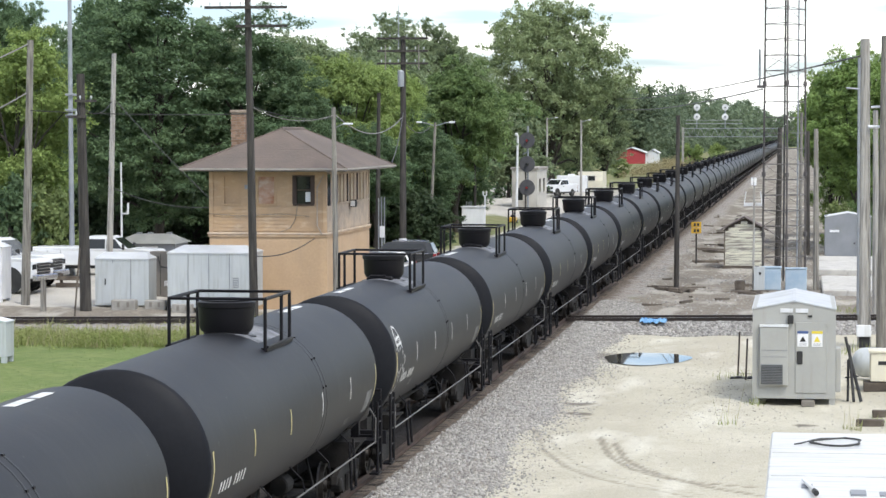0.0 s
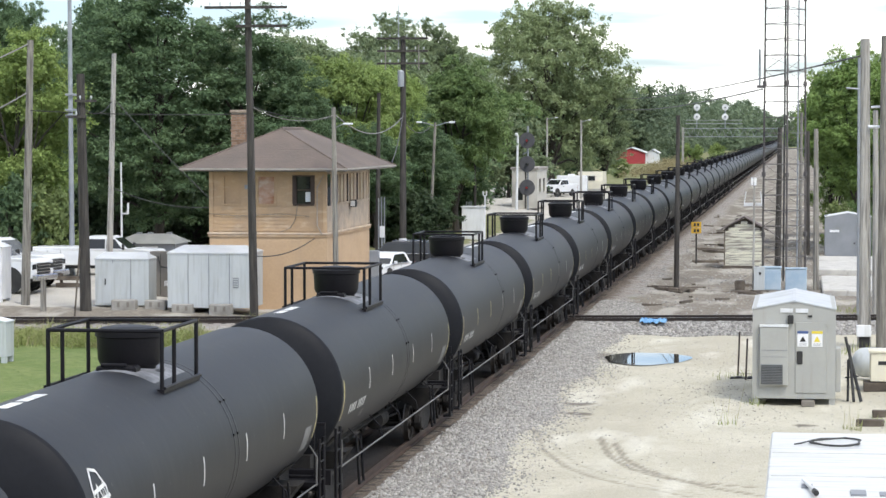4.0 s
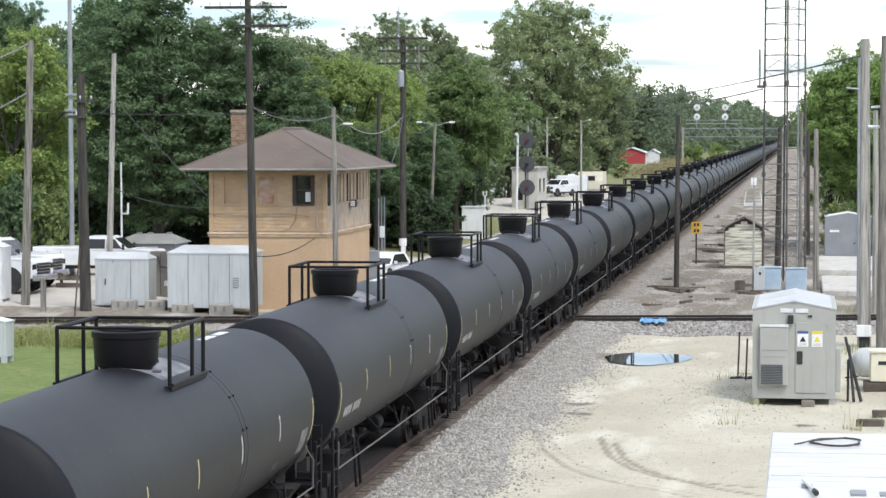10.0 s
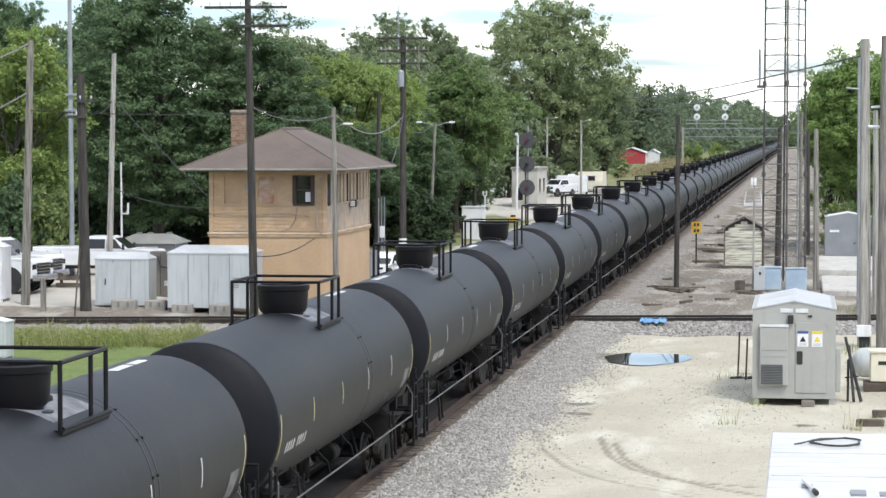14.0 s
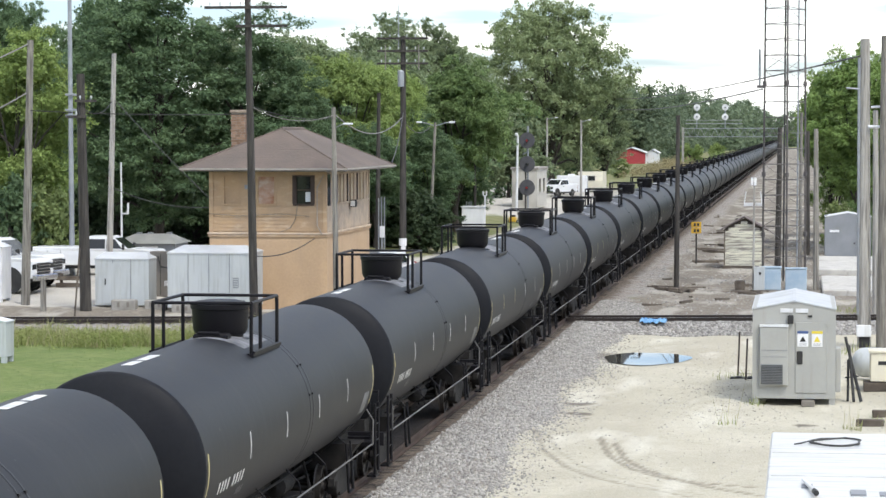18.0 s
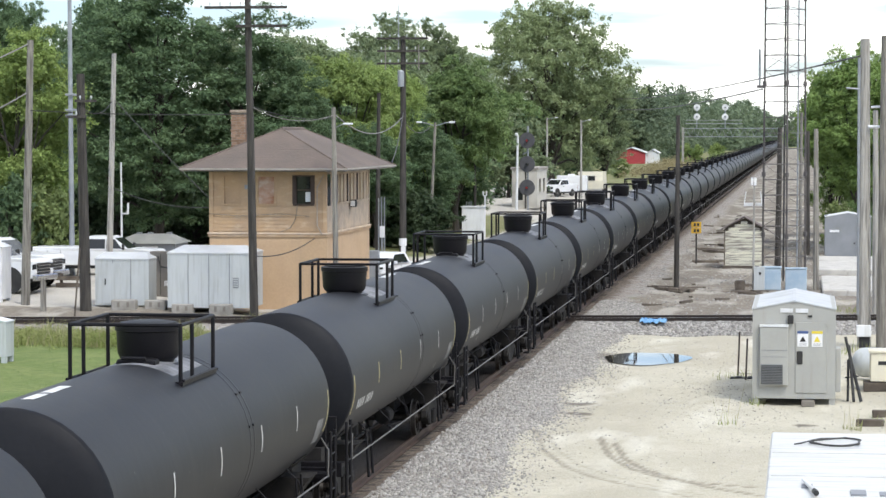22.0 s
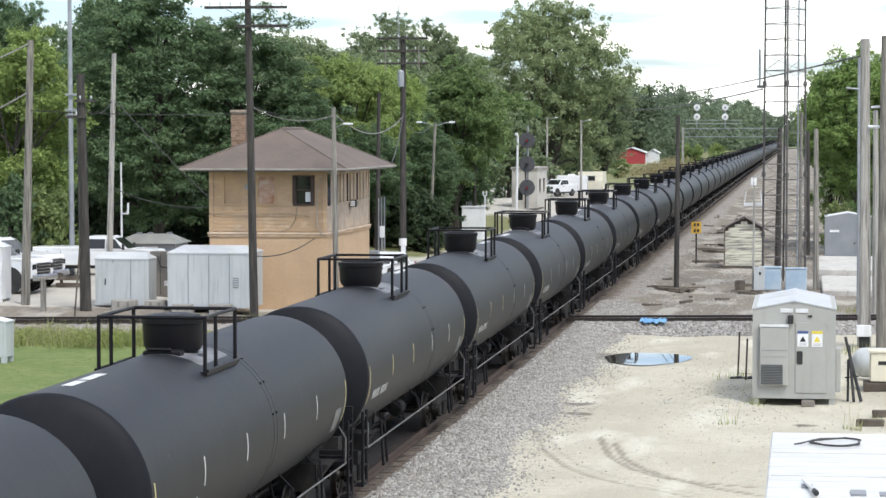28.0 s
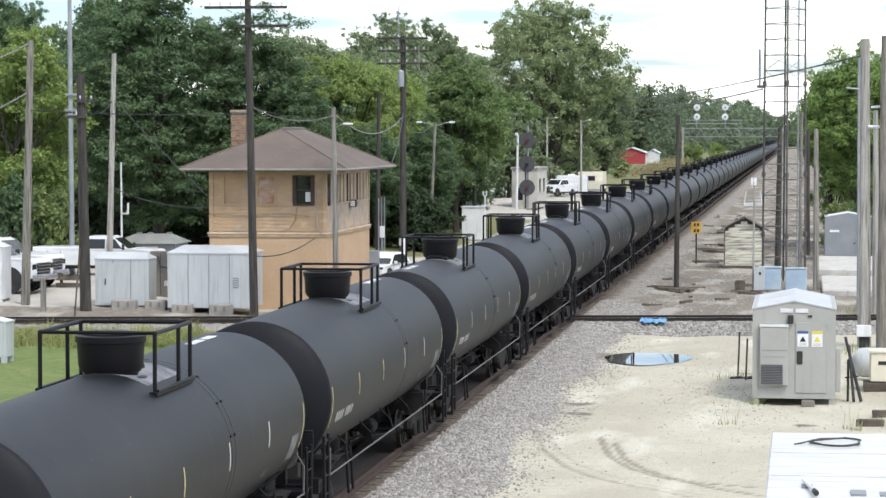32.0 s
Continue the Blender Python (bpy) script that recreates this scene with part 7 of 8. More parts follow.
# ---- trees ----
def leaf_cloud(centers, radii, count, leaf, seed, up=0.35, flat=0.75, shell=0.45):
    """Many small leaves spread over clumps; each is one pointed blade."""
    r = np.random.RandomState(seed)
    k = r.choice(len(centers), count, p=radii ** 2 / (radii ** 2).sum())
    d = r.normal(size=(count, 3))
    d[:, 2] += 0.25
    d /= np.linalg.norm(d, axis=1)[:, None]
    dist = radii[k] * (shell + (0.72 - 0.5 * shell) * np.abs(r.normal(size=count)))
    p = centers[k] + d * dist[:, None] * np.array([1, 1, flat])
    nrm = d * 0.7 + r.normal(size=(count, 3)) * 0.5
    nrm[:, 2] += up
    nrm /= np.linalg.norm(nrm, axis=1)[:, None]
    a = np.cross(nrm, r.normal(size=(count, 3)))
    a /= np.linalg.norm(a, axis=1)[:, None]
    b = np.cross(nrm, a)
    s = leaf * (0.55 + 0.8 * r.rand(count))[:, None]
    verts = np.stack([p - a * s, p + a * s * 0.7 - b * s * 0.62, p + a * s * 0.7 + b * s * 0.62], 1).reshape(-1, 3)
    return verts, np.arange(count * 3).reshape(-1, 3)


def tree_meshes(key, height, width, base, clumps, leaves, leaf, seed, open_top=0.0, lump=1.0, layered=0.0, limbs=18, full=0.28):
    """A crown of leafy clumps on a tapered trunk with limbs; a layered crown spreads in flat tiers."""
    r = np.random.RandomState(seed)
    d = r.normal(size=(clumps, 3))
    d /= np.linalg.norm(d, axis=1)[:, None]
    rad = (0.35 + 0.30 * layered) + (0.62 - 0.30 * layered) * r.rand(clumps) ** 0.5
    lobes = 1 + 0.16 * np.sin(3 * np.arctan2(d[:, 1], d[:, 0]) + seed) + 0.12 * np.sin(5 * d[:, 2] + seed * 2)
    c = d * (rad * lobes)[:, None] * np.array([width / 2 * 0.86, width / 2 * 0.86, (height - base) / 2 * 0.88])
    c[:, 2] += (height + base) / 2
    shrink = 1 - full * np.clip((c[:, 2] - base) / (height - base) - 0.5, 0, 1)
    c[:, :2] *= shrink[:, None]
    size = lump * width * (0.075 + 0.065 * r.rand(clumps)) * (1 - open_top * np.clip((c[:, 2] - base) / (height - base), 0, 1) * 0.45)
    spray = 1 + 0.45 * open_top
    tips = c[r.permutation(clumps)[:limbs]]
    # smaller sprays of leaves around each main clump
    twig = np.repeat(c, 7, axis=0) + np.clip(r.normal(size=(clumps * 7, 3)), -1.5, 1.5) * np.repeat(size, 7)[:, None] * np.array([0.75 + 0.25 * layered, 0.75 + 0.25 * layered, 0.62 - 0.30 * layered]) * spray
    # tiers droop towards their outer ends
    out = np.hypot(twig[:, 0], twig[:, 1]) - np.hypot(np.repeat(c, 7, axis=0)[:, 0], np.repeat(c, 7, axis=0)[:, 1])
    twig[:, 2] -= layered * 0.45 * out
    c, size = np.concatenate([c, twig]), np.concatenate([size * (0.8 - 0.2 * layered), np.repeat(size, 7) * (0.30 + 0.35 * r.rand(clumps * 7)) * (1 - 0.2 * open_top)])
    verts, faces = leaf_cloud(c, size, leaves, leaf, seed + 1, 0.35 + 0.45 * layered, 0.75 - 0.30 * layered, 0.45 - 0.2 * open_top)
    wide = np.percentile(np.hypot(verts[:, 0], verts[:, 1]), 96)
    fit = np.array([width / 2 / wide, width / 2 / wide, height / np.percentile(verts[:, 2], 99.7)])
    verts, tips = verts * fit, tips * fit
    crown = mesh_from(key + "_crown", verts, faces)
    bm = bmesh.new()
    rr = width * 0.022 + 0.1
    joints = [Vector((0, 0, -0.3))]
    for k in range(1, 6):
        z = (base + (height - base) * 0.62) * k / 5
        joints.append(Vector((r.normal() * 0.12 * k, r.normal() * 0.12 * k, z)))
    for k in range(5):
        rod(joints[k], joints[k + 1], rr * (1 - 0.15 * k), rr * (1 - 0.15 * (k + 1)), 9, bm)
    for tip in tips:
        q = Vector(tip)
        below = [j for j in joints[1:] if j.z < q.z - 0.5] or [joints[1]]
        j = below[r.randint(len(below))]
        mid = j.lerp(q, 0.5) + Vector((0, 0, 0.03 * height))
        rod(j, mid, rr * 0.36, rr * 0.22, 6, bm)
        rod(mid, q, rr * 0.22, rr * 0.06, 6, bm)
    me = bpy.data.meshes.new(key + "_trunk")
    bm.to_mesh(me)
    bm.free()
    return me, crown


SIZES = {"maple": (15.0, 10.0), "oak": (14.0, 9.0), "ash": (13.5, 9.0), "poplar": (20.0, 9.0), "cottonwood": (25.0, 19.0), "far_tree": (22.0, 16.0), "willow": (13.5, 6.5), "bush": (3.0, 3.6)}
KINDS = {
    "maple": tree_meshes("maple", *SIZES["maple"], 0.6, 130, 92000, 0.100, 11, lump=0.85, layered=1.0),
    "oak": tree_meshes("oak", *SIZES["oak"], 2.6, 110, 62000, 0.112, 23, lump=0.88, layered=0.6),
    "ash": tree_meshes("ash", *SIZES["ash"], 2.6, 110, 60000, 0.115, 37, lump=0.85, layered=0.5),
    "poplar": tree_meshes("poplar", *SIZES["poplar"], 3.0, 160, 64000, 0.108, 41, 0.6, lump=0.80, limbs=46),
    "cottonwood": tree_meshes("cottonwood", *SIZES["cottonwood"], 1.5, 190, 110000, 0.165, 57, 0.8, lump=0.80, layered=0.2, limbs=60, full=0.10),
    "far_tree": tree_meshes("far_tree", *SIZES["far_tree"], 1.5, 110, 16000, 0.36, 58, 0.4, lump=0.8),
    "willow": tree_meshes("willow", *SIZES["willow"], 0.2, 80, 56000, 0.10, 63),
    "bush": tree_meshes("bush", *SIZES["bush"], 0.0, 24, 7000, 0.11, 71),
}


def tree(kind, leaf, x, y, height, width, label, turn=0.0, name="tree"):
    trunk, crown = KINDS[kind]
    h0, w0 = SIZES[kind]
    g = land(x, y)
    t = thing(name, pose(x, y, g - 0.05, 0, 0, turn), label, "tree" if name == "tree" else "bush", "")
    t.scale = (width / w0, width / w0, (height * 0.985 - g) / h0)
    part("trunk", trunk, M["bark"], t)
    cr = new("crown", crown)
    cr.parent = t
    if not crown.materials:
        crown.materials.append(M[leaf])
    cr.material_slots[0].link = "OBJECT"
    cr.material_slots[0].material = M[leaf]
    return t


rng = random.Random(8)
FOREST = [
    # kind, leaves, x, y, top, width, label
    ("willow", "leaf_willow", -42.2, 133.5, 13.6, 6.6, "yellow-green willow at the lot's edge"),
    ("willow", "leaf_willow", -46.0, 137.0, 12.5, 6.5, "yellow-green willow at the lot's edge"),
    ("maple", "leaf_dark", -38.4, 148.0, 17.6, 11.6, "dense dark green maple behind the tower"),
    ("maple", "leaf_dark", -33.0, 149.5, 15.2, 9.6, "dense dark green maple behind the tower"),
    ("oak", "leaf_dark", -43.2, 156.0, 16.4, 8.0, "dark green broadleaf tree behind the lot"),
    ("oak", "leaf_dark", -30.4, 152.0, 11.0, 6.5, "dark green broadleaf tree behind the lot"),
    ("poplar", "leaf_dark", -60.5, 193.0, 18.0, 6.0, "tall thin-crowned tree against the sky"),
    ("poplar", "leaf_dark", -54.2, 190.0, 17.6, 6.5, "tall thin-crowned tree against the sky"),
    ("poplar", "leaf_dark", -63.5, 196.0, 19.5, 6.0, "tall thin-crowned tree against the sky"),
    ("poplar", "leaf_dark", -49.5, 182.0, 19.4, 8.0, "tall thin-crowned tree against the sky"),
    ("poplar", "leaf_grey", -43.5, 186.0, 16.4, 7.0, "tall thin-crowned tree against the sky"),
    ("poplar", "leaf_grey", -41.8, 206.0, 16.2, 6.0, "tall thin-crowned tree against the sky"),
    ("ash", "leaf_grey", -38.0, 196.0, 15.4, 7.5, "grey-green tree behind the tower roof"),
    ("ash", "leaf_grey", -33.5, 200.0, 14.6, 7.0, "grey-green tree behind the tower roof"),
    ("ash", "leaf_light", -30.2, 168.5, 13.1, 7.2, "bright yellow-green tree behind the tower"),
    ("ash", "leaf_light", -28.7, 177.0, 12.7, 5.2, "bright yellow-green tree behind the tower"),
    ("oak", "leaf_dark", -27.9, 164.5, 8.4, 5.2, "dark green tree behind the signal tower"),
    ("poplar", "leaf_grey", -38.5, 238.0, 19.2, 9.0, "tall open-crowned tree behind the road"),
    ("poplar", "leaf_grey", -35.2, 243.0, 18.8, 7.5, "tall open-crowned tree behind the road"),
    ("poplar", "leaf_grey", -41.5, 246.0, 17.0, 7.0, "tall open-crowned tree behind the road"),
    ("oak", "leaf_mid", -26.7, 196.0, 13.7, 8.4, "full mid-green tree by the road"),
    ("oak", "leaf_mid", -27.3, 203.0, 11.6, 6.6, "full mid-green tree by the road"),
    ("oak", "leaf_dark", -25.9, 175.0, 8.6, 5.2, "dark green tree behind the street lamp"),
    ("maple", "leaf_dark", -29.5, 189.0, 9.5, 8.0, "dark green tree by the road"),
    ("maple", "leaf_dark", -27.2, 201.5, 7.8, 5.4, "low dark green tree by the road"),
    ("cottonwood", "leaf_cotton", -32.5, 330.0, 25.4, 19.4, "great open-crowned cottonwood against the sky"),
    ("poplar", "leaf_grey", -40.4, 300.0, 18.6, 8.5, "dull green tree beside the great cottonwood"),
    ("poplar", "leaf_grey", -26.2, 338.0, 15.5, 8.0, "dull green tree beside the great cottonwood"),
    ("ash", "leaf_mid", -36.0, 300.0, 13.0, 10.0, "mid-green tree by the service road"),
    ("far_tree", "leaf_grey", -33.5, 290.0, 10.5, 9.0, "grey-green tree by the service road"),
    ("far_tree", "leaf_grey", -31.0, 352.0, 17.2, 9.6, "grey-green tree along the railway"),
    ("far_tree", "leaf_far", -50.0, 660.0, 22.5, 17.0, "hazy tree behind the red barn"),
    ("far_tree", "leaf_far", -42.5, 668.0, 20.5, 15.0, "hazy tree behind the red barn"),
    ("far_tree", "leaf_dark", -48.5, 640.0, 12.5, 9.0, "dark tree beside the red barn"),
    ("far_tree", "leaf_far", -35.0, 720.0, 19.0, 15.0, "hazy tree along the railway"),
    ("far_tree", "leaf_dark", -33.0, 362.0, 12.0, 12.0, "dark green tree along the railway"),
    ("oak", "leaf_fresh", 3.9, 176.0, 13.8, 8.2, "bright green tree at the yard's edge"),
    ("maple", "leaf_fresh", 6.4, 181.0, 13.9, 8.0, "bright green tree at the yard's edge"),
    ("ash", "leaf_fresh", 2.2, 187.0, 12.4, 5.2, "bright green tree at the yard's edge"),
    ("oak", "leaf_grey", 4.6, 200.0, 10.0, 7.0, "dull green tree at the yard's edge"),
]
for k, (kind, leaf, x, y, top, width, label) in enumerate(FOREST):
    tree(kind, leaf, x, y, top, width, label, turn=rng.uniform(0, 360))
# row of bushes in darkened leaves, painting the shade at the wood's foot
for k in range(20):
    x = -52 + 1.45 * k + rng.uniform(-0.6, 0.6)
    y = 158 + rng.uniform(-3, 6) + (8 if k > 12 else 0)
    tree("bush", "leaf_shade", x, y, 0.4 + rng.uniform(2.6, 5.4), rng.uniform(3.6, 5.2), "undergrowth at the wood's edge, leaves darkened as shade", turn=rng.uniform(0, 360), name="bush")
for x, y, top, w, leaf in ((-30.2, 420, 3.6, 4.6, "leaf_olive"), (-22.6, 520, 5.6, 6.0, "leaf_light"), (-17.8, 530, 5.6, 5.5, "leaf_light"), (-15.4, 470, 4.2, 5, "leaf_olive"),
                           (-42.2, 129, 5.8, 4.6, "leaf_dark"), (-39.9, 131, 5.0, 4.0, "leaf_olive"), (-46.5, 124, 4.4, 4.0, "leaf_olive"), (-44.0, 126, 3.0, 3.4, "leaf_olive"), (4.5, 168, 4.0, 3.4, "leaf_mid"), (2.4, 172, 3.2, 3.0, "leaf_olive"), (-30.4, 205, 4.2, 5.0, "leaf_dark")):
    tree("bush", leaf, x, y, top, w, "leafy green bush by the track", turn=rng.uniform(0, 360), name="bush")


# more darkened bushes for the shade below the roadside trees
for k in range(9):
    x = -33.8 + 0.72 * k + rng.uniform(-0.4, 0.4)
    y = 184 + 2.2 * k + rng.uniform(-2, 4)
    tree("bush", "leaf_shade", x, y, rng.uniform(4.0, 7.0), rng.uniform(4.0, 5.4), "shrub under the trees, leaves darkened as their shade", turn=rng.uniform(0, 360), name="bush")


def far_wood(key, leaf, rows, leaves, size, seed, label):
    """A distant wood as one mass of clumps; rows: x0, x1, y0, y1, top, clumps."""
    r = np.random.RandomState(seed)
    cs, rs = [], []
    for x0, x1, y0, y1, top, n in rows:
        for _ in range(n):
            x, y = r.uniform(x0, x1), r.uniform(y0, y1)
            h = top * r.uniform(0.72, 1.0)
            for z in np.arange(1.0, h - 1.5, 3.0):
                cs.append((x + r.normal() * 1.2, y + r.normal() * 1.2, land(x, y) + z + r.uniform(-0.8, 0.8)))
                rs.append(r.uniform(2.0, 3.6) * (1 - 0.3 * z / h))
    v, f = leaf_cloud(np.array(cs), np.array(rs), leaves, size, seed + 1, flat=0.95)
    me = mesh_from(key, v, f)
    ob = part(key, me, M[leaf])
    return tagged(ob, label, "woodland", kind="stuff")


far_wood("far_wood", "leaf_far", [(-95, -47, 400, 610, 15.0, 60), (-100, -32, 640, 820, 17.5, 80), (-110, -36, 820, 1050, 26.0, 120)], 150000, 0.5, 91, "wood along the railway, haze put into its green")
far_wood("far_wood", "leaf_far", [(-90, -22, 1050, 1400, 26.0, 130), (-70, 70, 1450, 1650, 23.0, 130)], 120000, 0.85, 92, "distant wooded hill, haze put into its green")
far_wood("far_wood", "leaf_mid", [(7, 30, 205, 330, 10.0, 50), (10, 60, 330, 700, 12.0, 60), (16, 90, 700, 1400, 14.0, 60)], 90000, 0.5, 93, "green wood beyond the yard")
far_wood("far_wood", "leaf_dark", [(-75, -46, 150, 260, 13.0, 46), (-48, -33, 205, 300, 12.5, 40)], 110000, 0.24, 94, "dark green wood behind the lot")


scrub_rng = np.random.RandomState(44)
scrub_at = np.stack([scrub_rng.uniform(-30, -15, 150), scrub_rng.uniform(400, 590, 150), scrub_rng.uniform(0.0, 1.6, 150)], -1)
scrub_v, scrub_f = leaf_cloud(scrub_at, scrub_rng.uniform(0.8, 1.7, 150), 26000, 0.16, 45)
tagged(part("dry_scrub", mesh_from("dry_scrub", scrub_v, scrub_f), M["leaf_tan"]), "tan dry scrub on the bank beside the train", "scrub", kind="stuff")


# ---- grass, weeds, stones ----
def blades(key, material, spots, h, w, seed, label, seedy=0.0):
    r = np.random.RandomState(seed)
    x, y = spots
    n = len(x)
    z = lay_of_land(x, y) - 0.02
    a = r.rand(n) * 2 * np.pi
    hh = h * (0.35 + 0.9 * r.rand(n) ** 1.5) * (1 + 0.5 * np.sin(x * 2.3) * np.sin(y * 1.7 + x))
    lean = r.normal(size=(n, 2)) * 0.22 * hh[:, None]
    dx, dy = np.cos(a) * w, np.sin(a) * w
    p0 = np.stack([x - dx, y - dy, z], -1)
    p1 = np.stack([x + dx, y + dy, z], -1)
    p2 = np.stack([x + dx * 0.5 + lean[:, 0] * 0.6, y + dy * 0.5 + lean[:, 1] * 0.6, z + hh * 0.65], -1)
    p3 = np.stack([x + lean[:, 0], y + lean[:, 1], z + hh], -1)
    me = mesh_from(key, np.stack([p0, p1, p2, p3], 1).reshape(-1, 3), np.arange(4 * n).reshape(-1, 4))
    return tagged(part(key, me, M[material]), label, "grass", kind="stuff")


r_ = np.random.RandomState(3)
n_ = 9000
lx = r_.uniform(-36, -14.2, n_)
ly = r_.uniform(62, 95.5, n_)
blades("lawn_grass", "lawn_blade", (lx, ly), 0.04, 0.02, 5, "short mown green grass")
n_ = 4200
tx_ = r_.uniform(-33, -22.5, n_)
ty_ = r_.normal(94.2, 0.8, n_)
hc = np.stack([r_.uniform(-33, -23, 420), r_.normal(94.3, 1.1, 420), r_.uniform(-0.3, 0.12, 420)], -1)
hv, hf = leaf_cloud(hc, r_.uniform(0.12, 0.40, 420), 34000, 0.038, 33, flat=0.9)
tagged(part("weed_bank", mesh_from("weed_bank", hv, hf), M["grass"]), "low leafy weeds beside the crossing track", "weeds", kind="stuff")
blades("tall_grass", "grass", (tx_, ty_ + 0.05 * (tx_ + 27)), 0.42, 0.022, 6, "tall green roadside grass")
n_ = 4600
tx_ = r_.uniform(-33, -22.5, n_)
blades("seeding_grass", "straw", (tx_, r_.normal(94.6, 0.9, n_) + 0.05 * (tx_ + 27)), 0.60, 0.016, 7, "tall straw-coloured grass heads")
wx, wy = [], []
for cx, cy, n_, s_ in ((-2.25, 72.0, 6, 0.10), (-2.0, 72.4, 5, 0.10), (1.35, 71.5, 14, 0.12), (1.55, 71.2, 12, 0.1), (2.8, 73.6, 200, 0.5), (-1.4, 77.6, 40, 0.2), (3.0, 88, 160, 0.7), (-2.0, 86, 60, 0.4), (2.4, 97, 160, 0.8), (-22.8, 106, 200, 0.6), (2.2, 118, 200, 0.9)):
    wx.append(r_.normal(cx, s_, n_))
    wy.append(r_.normal(cy, s_, n_))
sx = np.concatenate([r_.normal(cx, s_, 4) for cx, s_ in ((-2.3, 0.07), (-2.05, 0.12), (1.38, 0.06), (1.56, 0.05))])
sy = np.concatenate([r_.normal(cy, 0.1, 4) for cy in (72.2, 72.0, 71.4, 71.2)])
blades("weed_stalks", "straw", (sx, sy), 0.85, 0.010, 19, "tall thin weed stalks in pale dirt")
blades("weeds", "grass", (np.concatenate(wx), np.concatenate(wy)), 0.30, 0.012, 9, "scattered yellowing weeds in the gravel")


def stones(key, x, y, size, seed, material, label):
    """Loose broken stones, each a small lump."""
    r = np.random.RandomState(seed)
    n = len(x)
    z = lay_of_land(x, y)
    base = np.array([(1, 0, -0.3), (-0.5, 0.87, -0.3), (-0.5, -0.87, -0.3), (0.55, 0.5, 0.55), (-0.7, 0.1, 0.5), (0.3, -0.7, 0.6)])
    s = size * (0.5 + r.rand(n) ** 2 * 1.3)
    a = r.rand(n) * 6.28
    jit = base[None] * (0.75 + 0.5 * r.rand(n, 6, 3))
    c, q = np.cos(a)[:, None], np.sin(a)[:, None]
    px = jit[..., 0] * c - jit[..., 1] * q
    py = jit[..., 0] * q + jit[..., 1] * c
    v = np.stack([x[:, None] + px * s[:, None], y[:, None] + py * s[:, None], z[:, None] + (jit[..., 2] + 0.15) * s[:, None]], -1).reshape(-1, 3)
    tri = np.array([(3, 4, 5), (0, 1, 3), (1, 4, 3), (1, 2, 4), (2, 5, 4), (2, 0, 5), (0, 3, 5)])
    f = (tri[None] + 6 * np.arange(n)[:, None, None]).reshape(-1, 3)
    return tagged(part(key, mesh_from(key, v, f), M[material]), label, "gravel", kind="stuff")


n_ = 52000
sy_ = 45 + 75 * r_.rand(n_) ** 1.3
stones("ballast_stones", TRACK_X + 1.2 + (2.0 + 0.15 * (1 - step(sy_, 56, 69)) + 0.25 * np.sin(sy_ * 0.45)) * r_.rand(n_) + 0.07 * r_.normal(size=n_) ** 2, sy_, 0.031, 12, "stone", "loose grey ballast stones beside the track")
n_ = 6000
sy_ = 46 + 52 * r_.rand(n_)
stones("ballast_stones", TRACK_X + 2.9 + 0.25 * np.sin(sy_ * 0.45) + 0.65 * np.abs(r_.normal(size=n_)), sy_, 0.024, 16, "stone", "stray grey stones along the ballast's edge")
n_ = 9000
cx_ = r_.uniform(-9.0, 5.0, n_)
stones("ballast_stones", cx_, crossing_y(cx_) + r_.uniform(-4.2, -1.2, n_), 0.06, 13, "stone", "loose grey ballast stones beside the crossing track")
n_ = 3000
stones("yard_pebbles", np.concatenate([r_.uniform(-7.0, 4.0, n_ // 2), r_.normal(-2.4, 1.2, n_ // 4)]), np.concatenate([r_.uniform(60, 101, n_ // 2), r_.normal(79.5, 6.5, n_ // 4)]), 0.02, 14, "stone", "scattered pebbles in pale dirt")
n_ = 4200
stones("rubble", r_.uniform(-8.5, 2.0, n_), r_.uniform(110, 210, n_), 0.042, 15, "stone", "broken rubble in the dirt beyond the crossing")

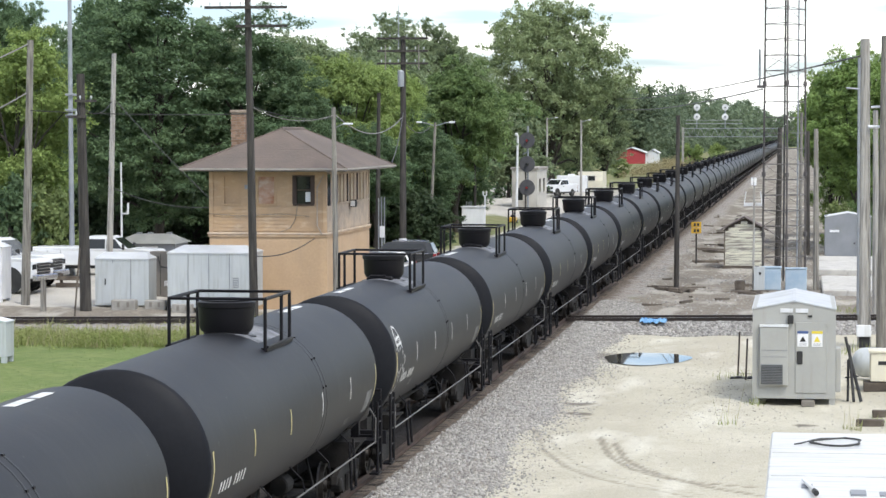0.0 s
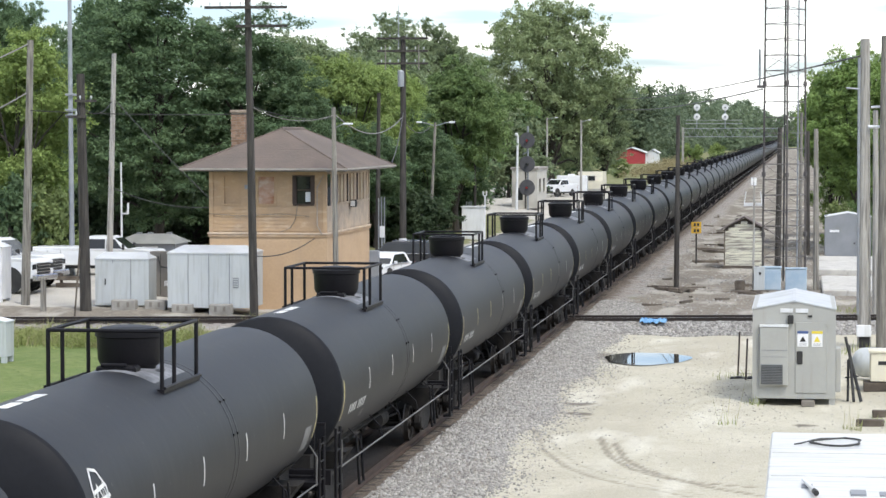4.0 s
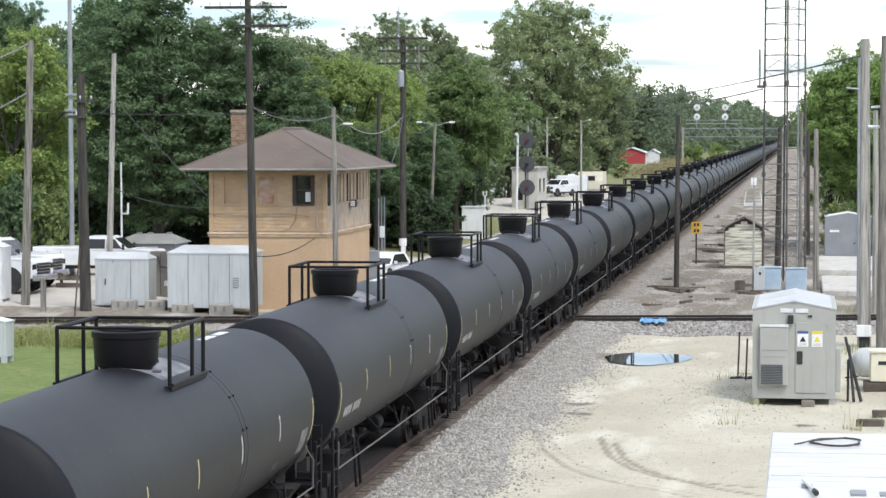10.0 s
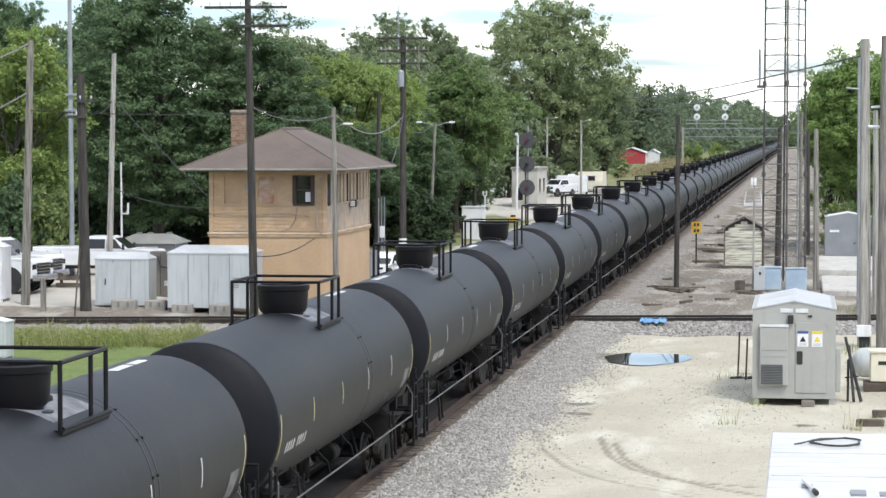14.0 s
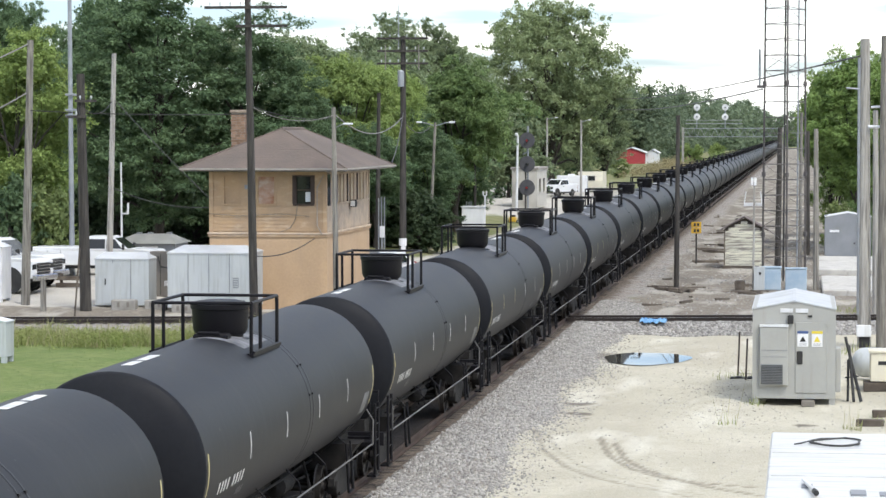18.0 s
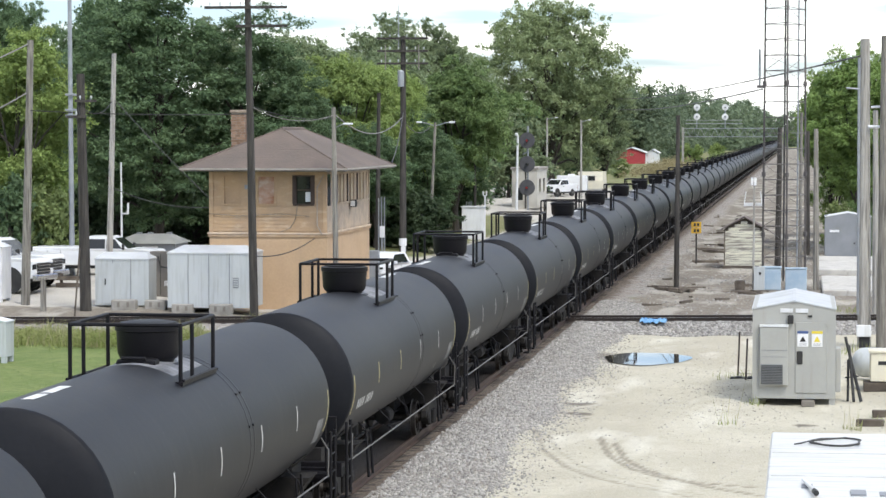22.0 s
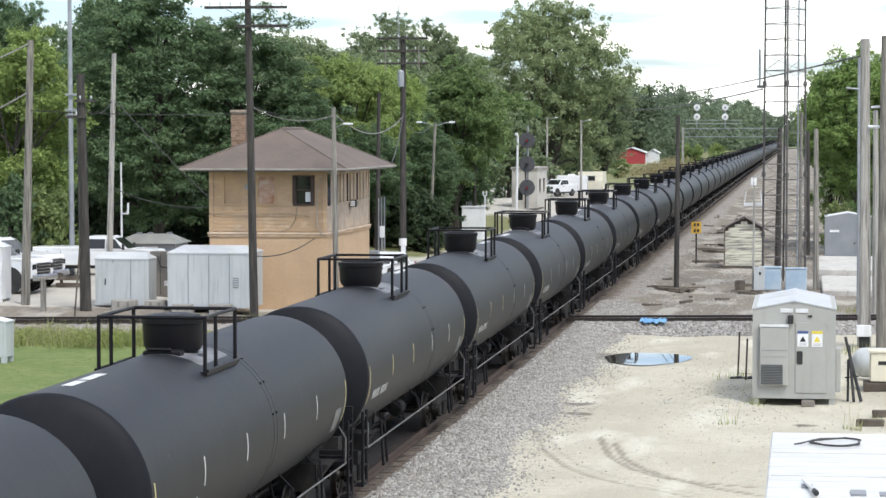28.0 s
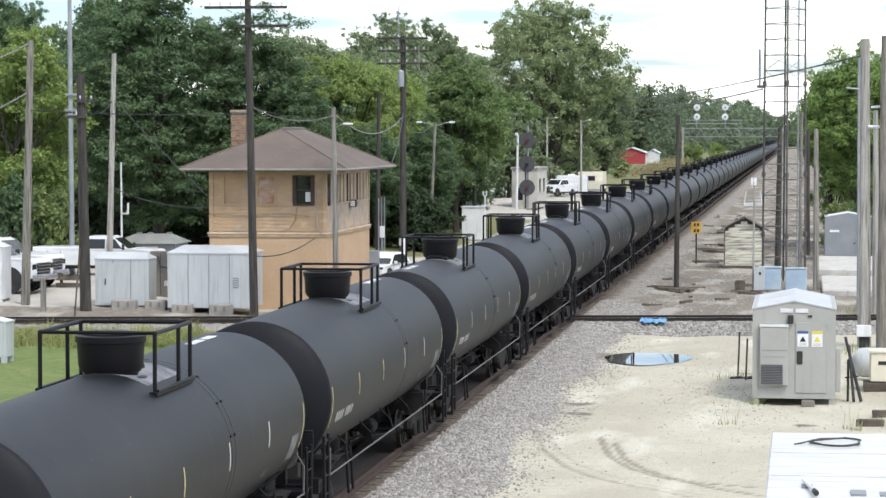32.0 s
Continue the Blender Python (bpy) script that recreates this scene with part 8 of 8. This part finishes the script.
# ---- ties of both tracks, laid last ----
tie_mesh = bpy.data.meshes.new("tie")
tb = box(-1.3, 1.3, -0.11, 0.11, -0.36, -0.175, bevel=0.012)
tb.to_mesh(tie_mesh)
tb.free()
tie_mesh.materials.append(M["tie"])
for k in range(300):
    o = new("tie", tie_mesh)
    o.parent = main_track
    o.location = (random.Random(k).uniform(-0.05, 0.05), 115 + 0.52 * k, random.Random(k + 7).uniform(-0.015, 0.01))
rest = bmesh.new()
for k in range(500):
    y = 115 + 0.52 * (300 + k)
    faces_of(rest, [(-1.3, y, -0.36), (1.3, y, -0.36), (1.3, y + 0.22, -0.36), (-1.3, y + 0.22, -0.36), (-1.3, y, -0.175), (1.3, y, -0.175), (1.3, y + 0.22, -0.175), (-1.3, y + 0.22, -0.175)], BOX)
tagged(part("ties_beyond", rest, M["tie"], main_track), kind="stuff")
for k in range(160):
    o = new("tie", tie_mesh)
    o.parent = cross_track
    o.location = (0, 40 + 0.55 * k, 0)


# ---- what moves ----
def motions():
    times = [2.0 * k for k in range(17)]
    for i, car in TRAIN.items():
        walk(car, [(t, pose(TRACK_X, HOME[i] - gone(t), 0, 0, 0, TURNED[i])) for t in times])
    # wheels of the cars that come near
    spin = []
    steps = 300
    for k in range(steps + 1):
        spin.append((32.0 * k / steps, gone(32.0 * k / steps) / 0.457))
    for i, car in TRAIN.items():
        if i > 12:
            continue
        sign = 1 if TURNED[i] == 0 else -1
        for bogie in car.children:
            for w in bogie.children:
                if w.name.startswith("wheelset"):
                    x, y, z = w.location
                    walk(w, [(t, pose(x, y, z, math.degrees(a) * sign)) for t, a in spin])
    # the dark car waits, then drives on behind the tower
    x, y, z = suv.location
    rows = [(0.0, 0.0), (6.4, 0.0), (7.0, 0.15), (7.6, 0.5), (8.2, 1.0), (8.8, 1.65), (9.4, 2.7), (10.0, 4.1), (11.0, 6.2), (12.0, 7.5), (13.0, 7.9), (32.0, 7.9)]
    walk(suv, [(t, pose(x - d, y, z, 0, 0, 90)) for t, d in rows])


motions()
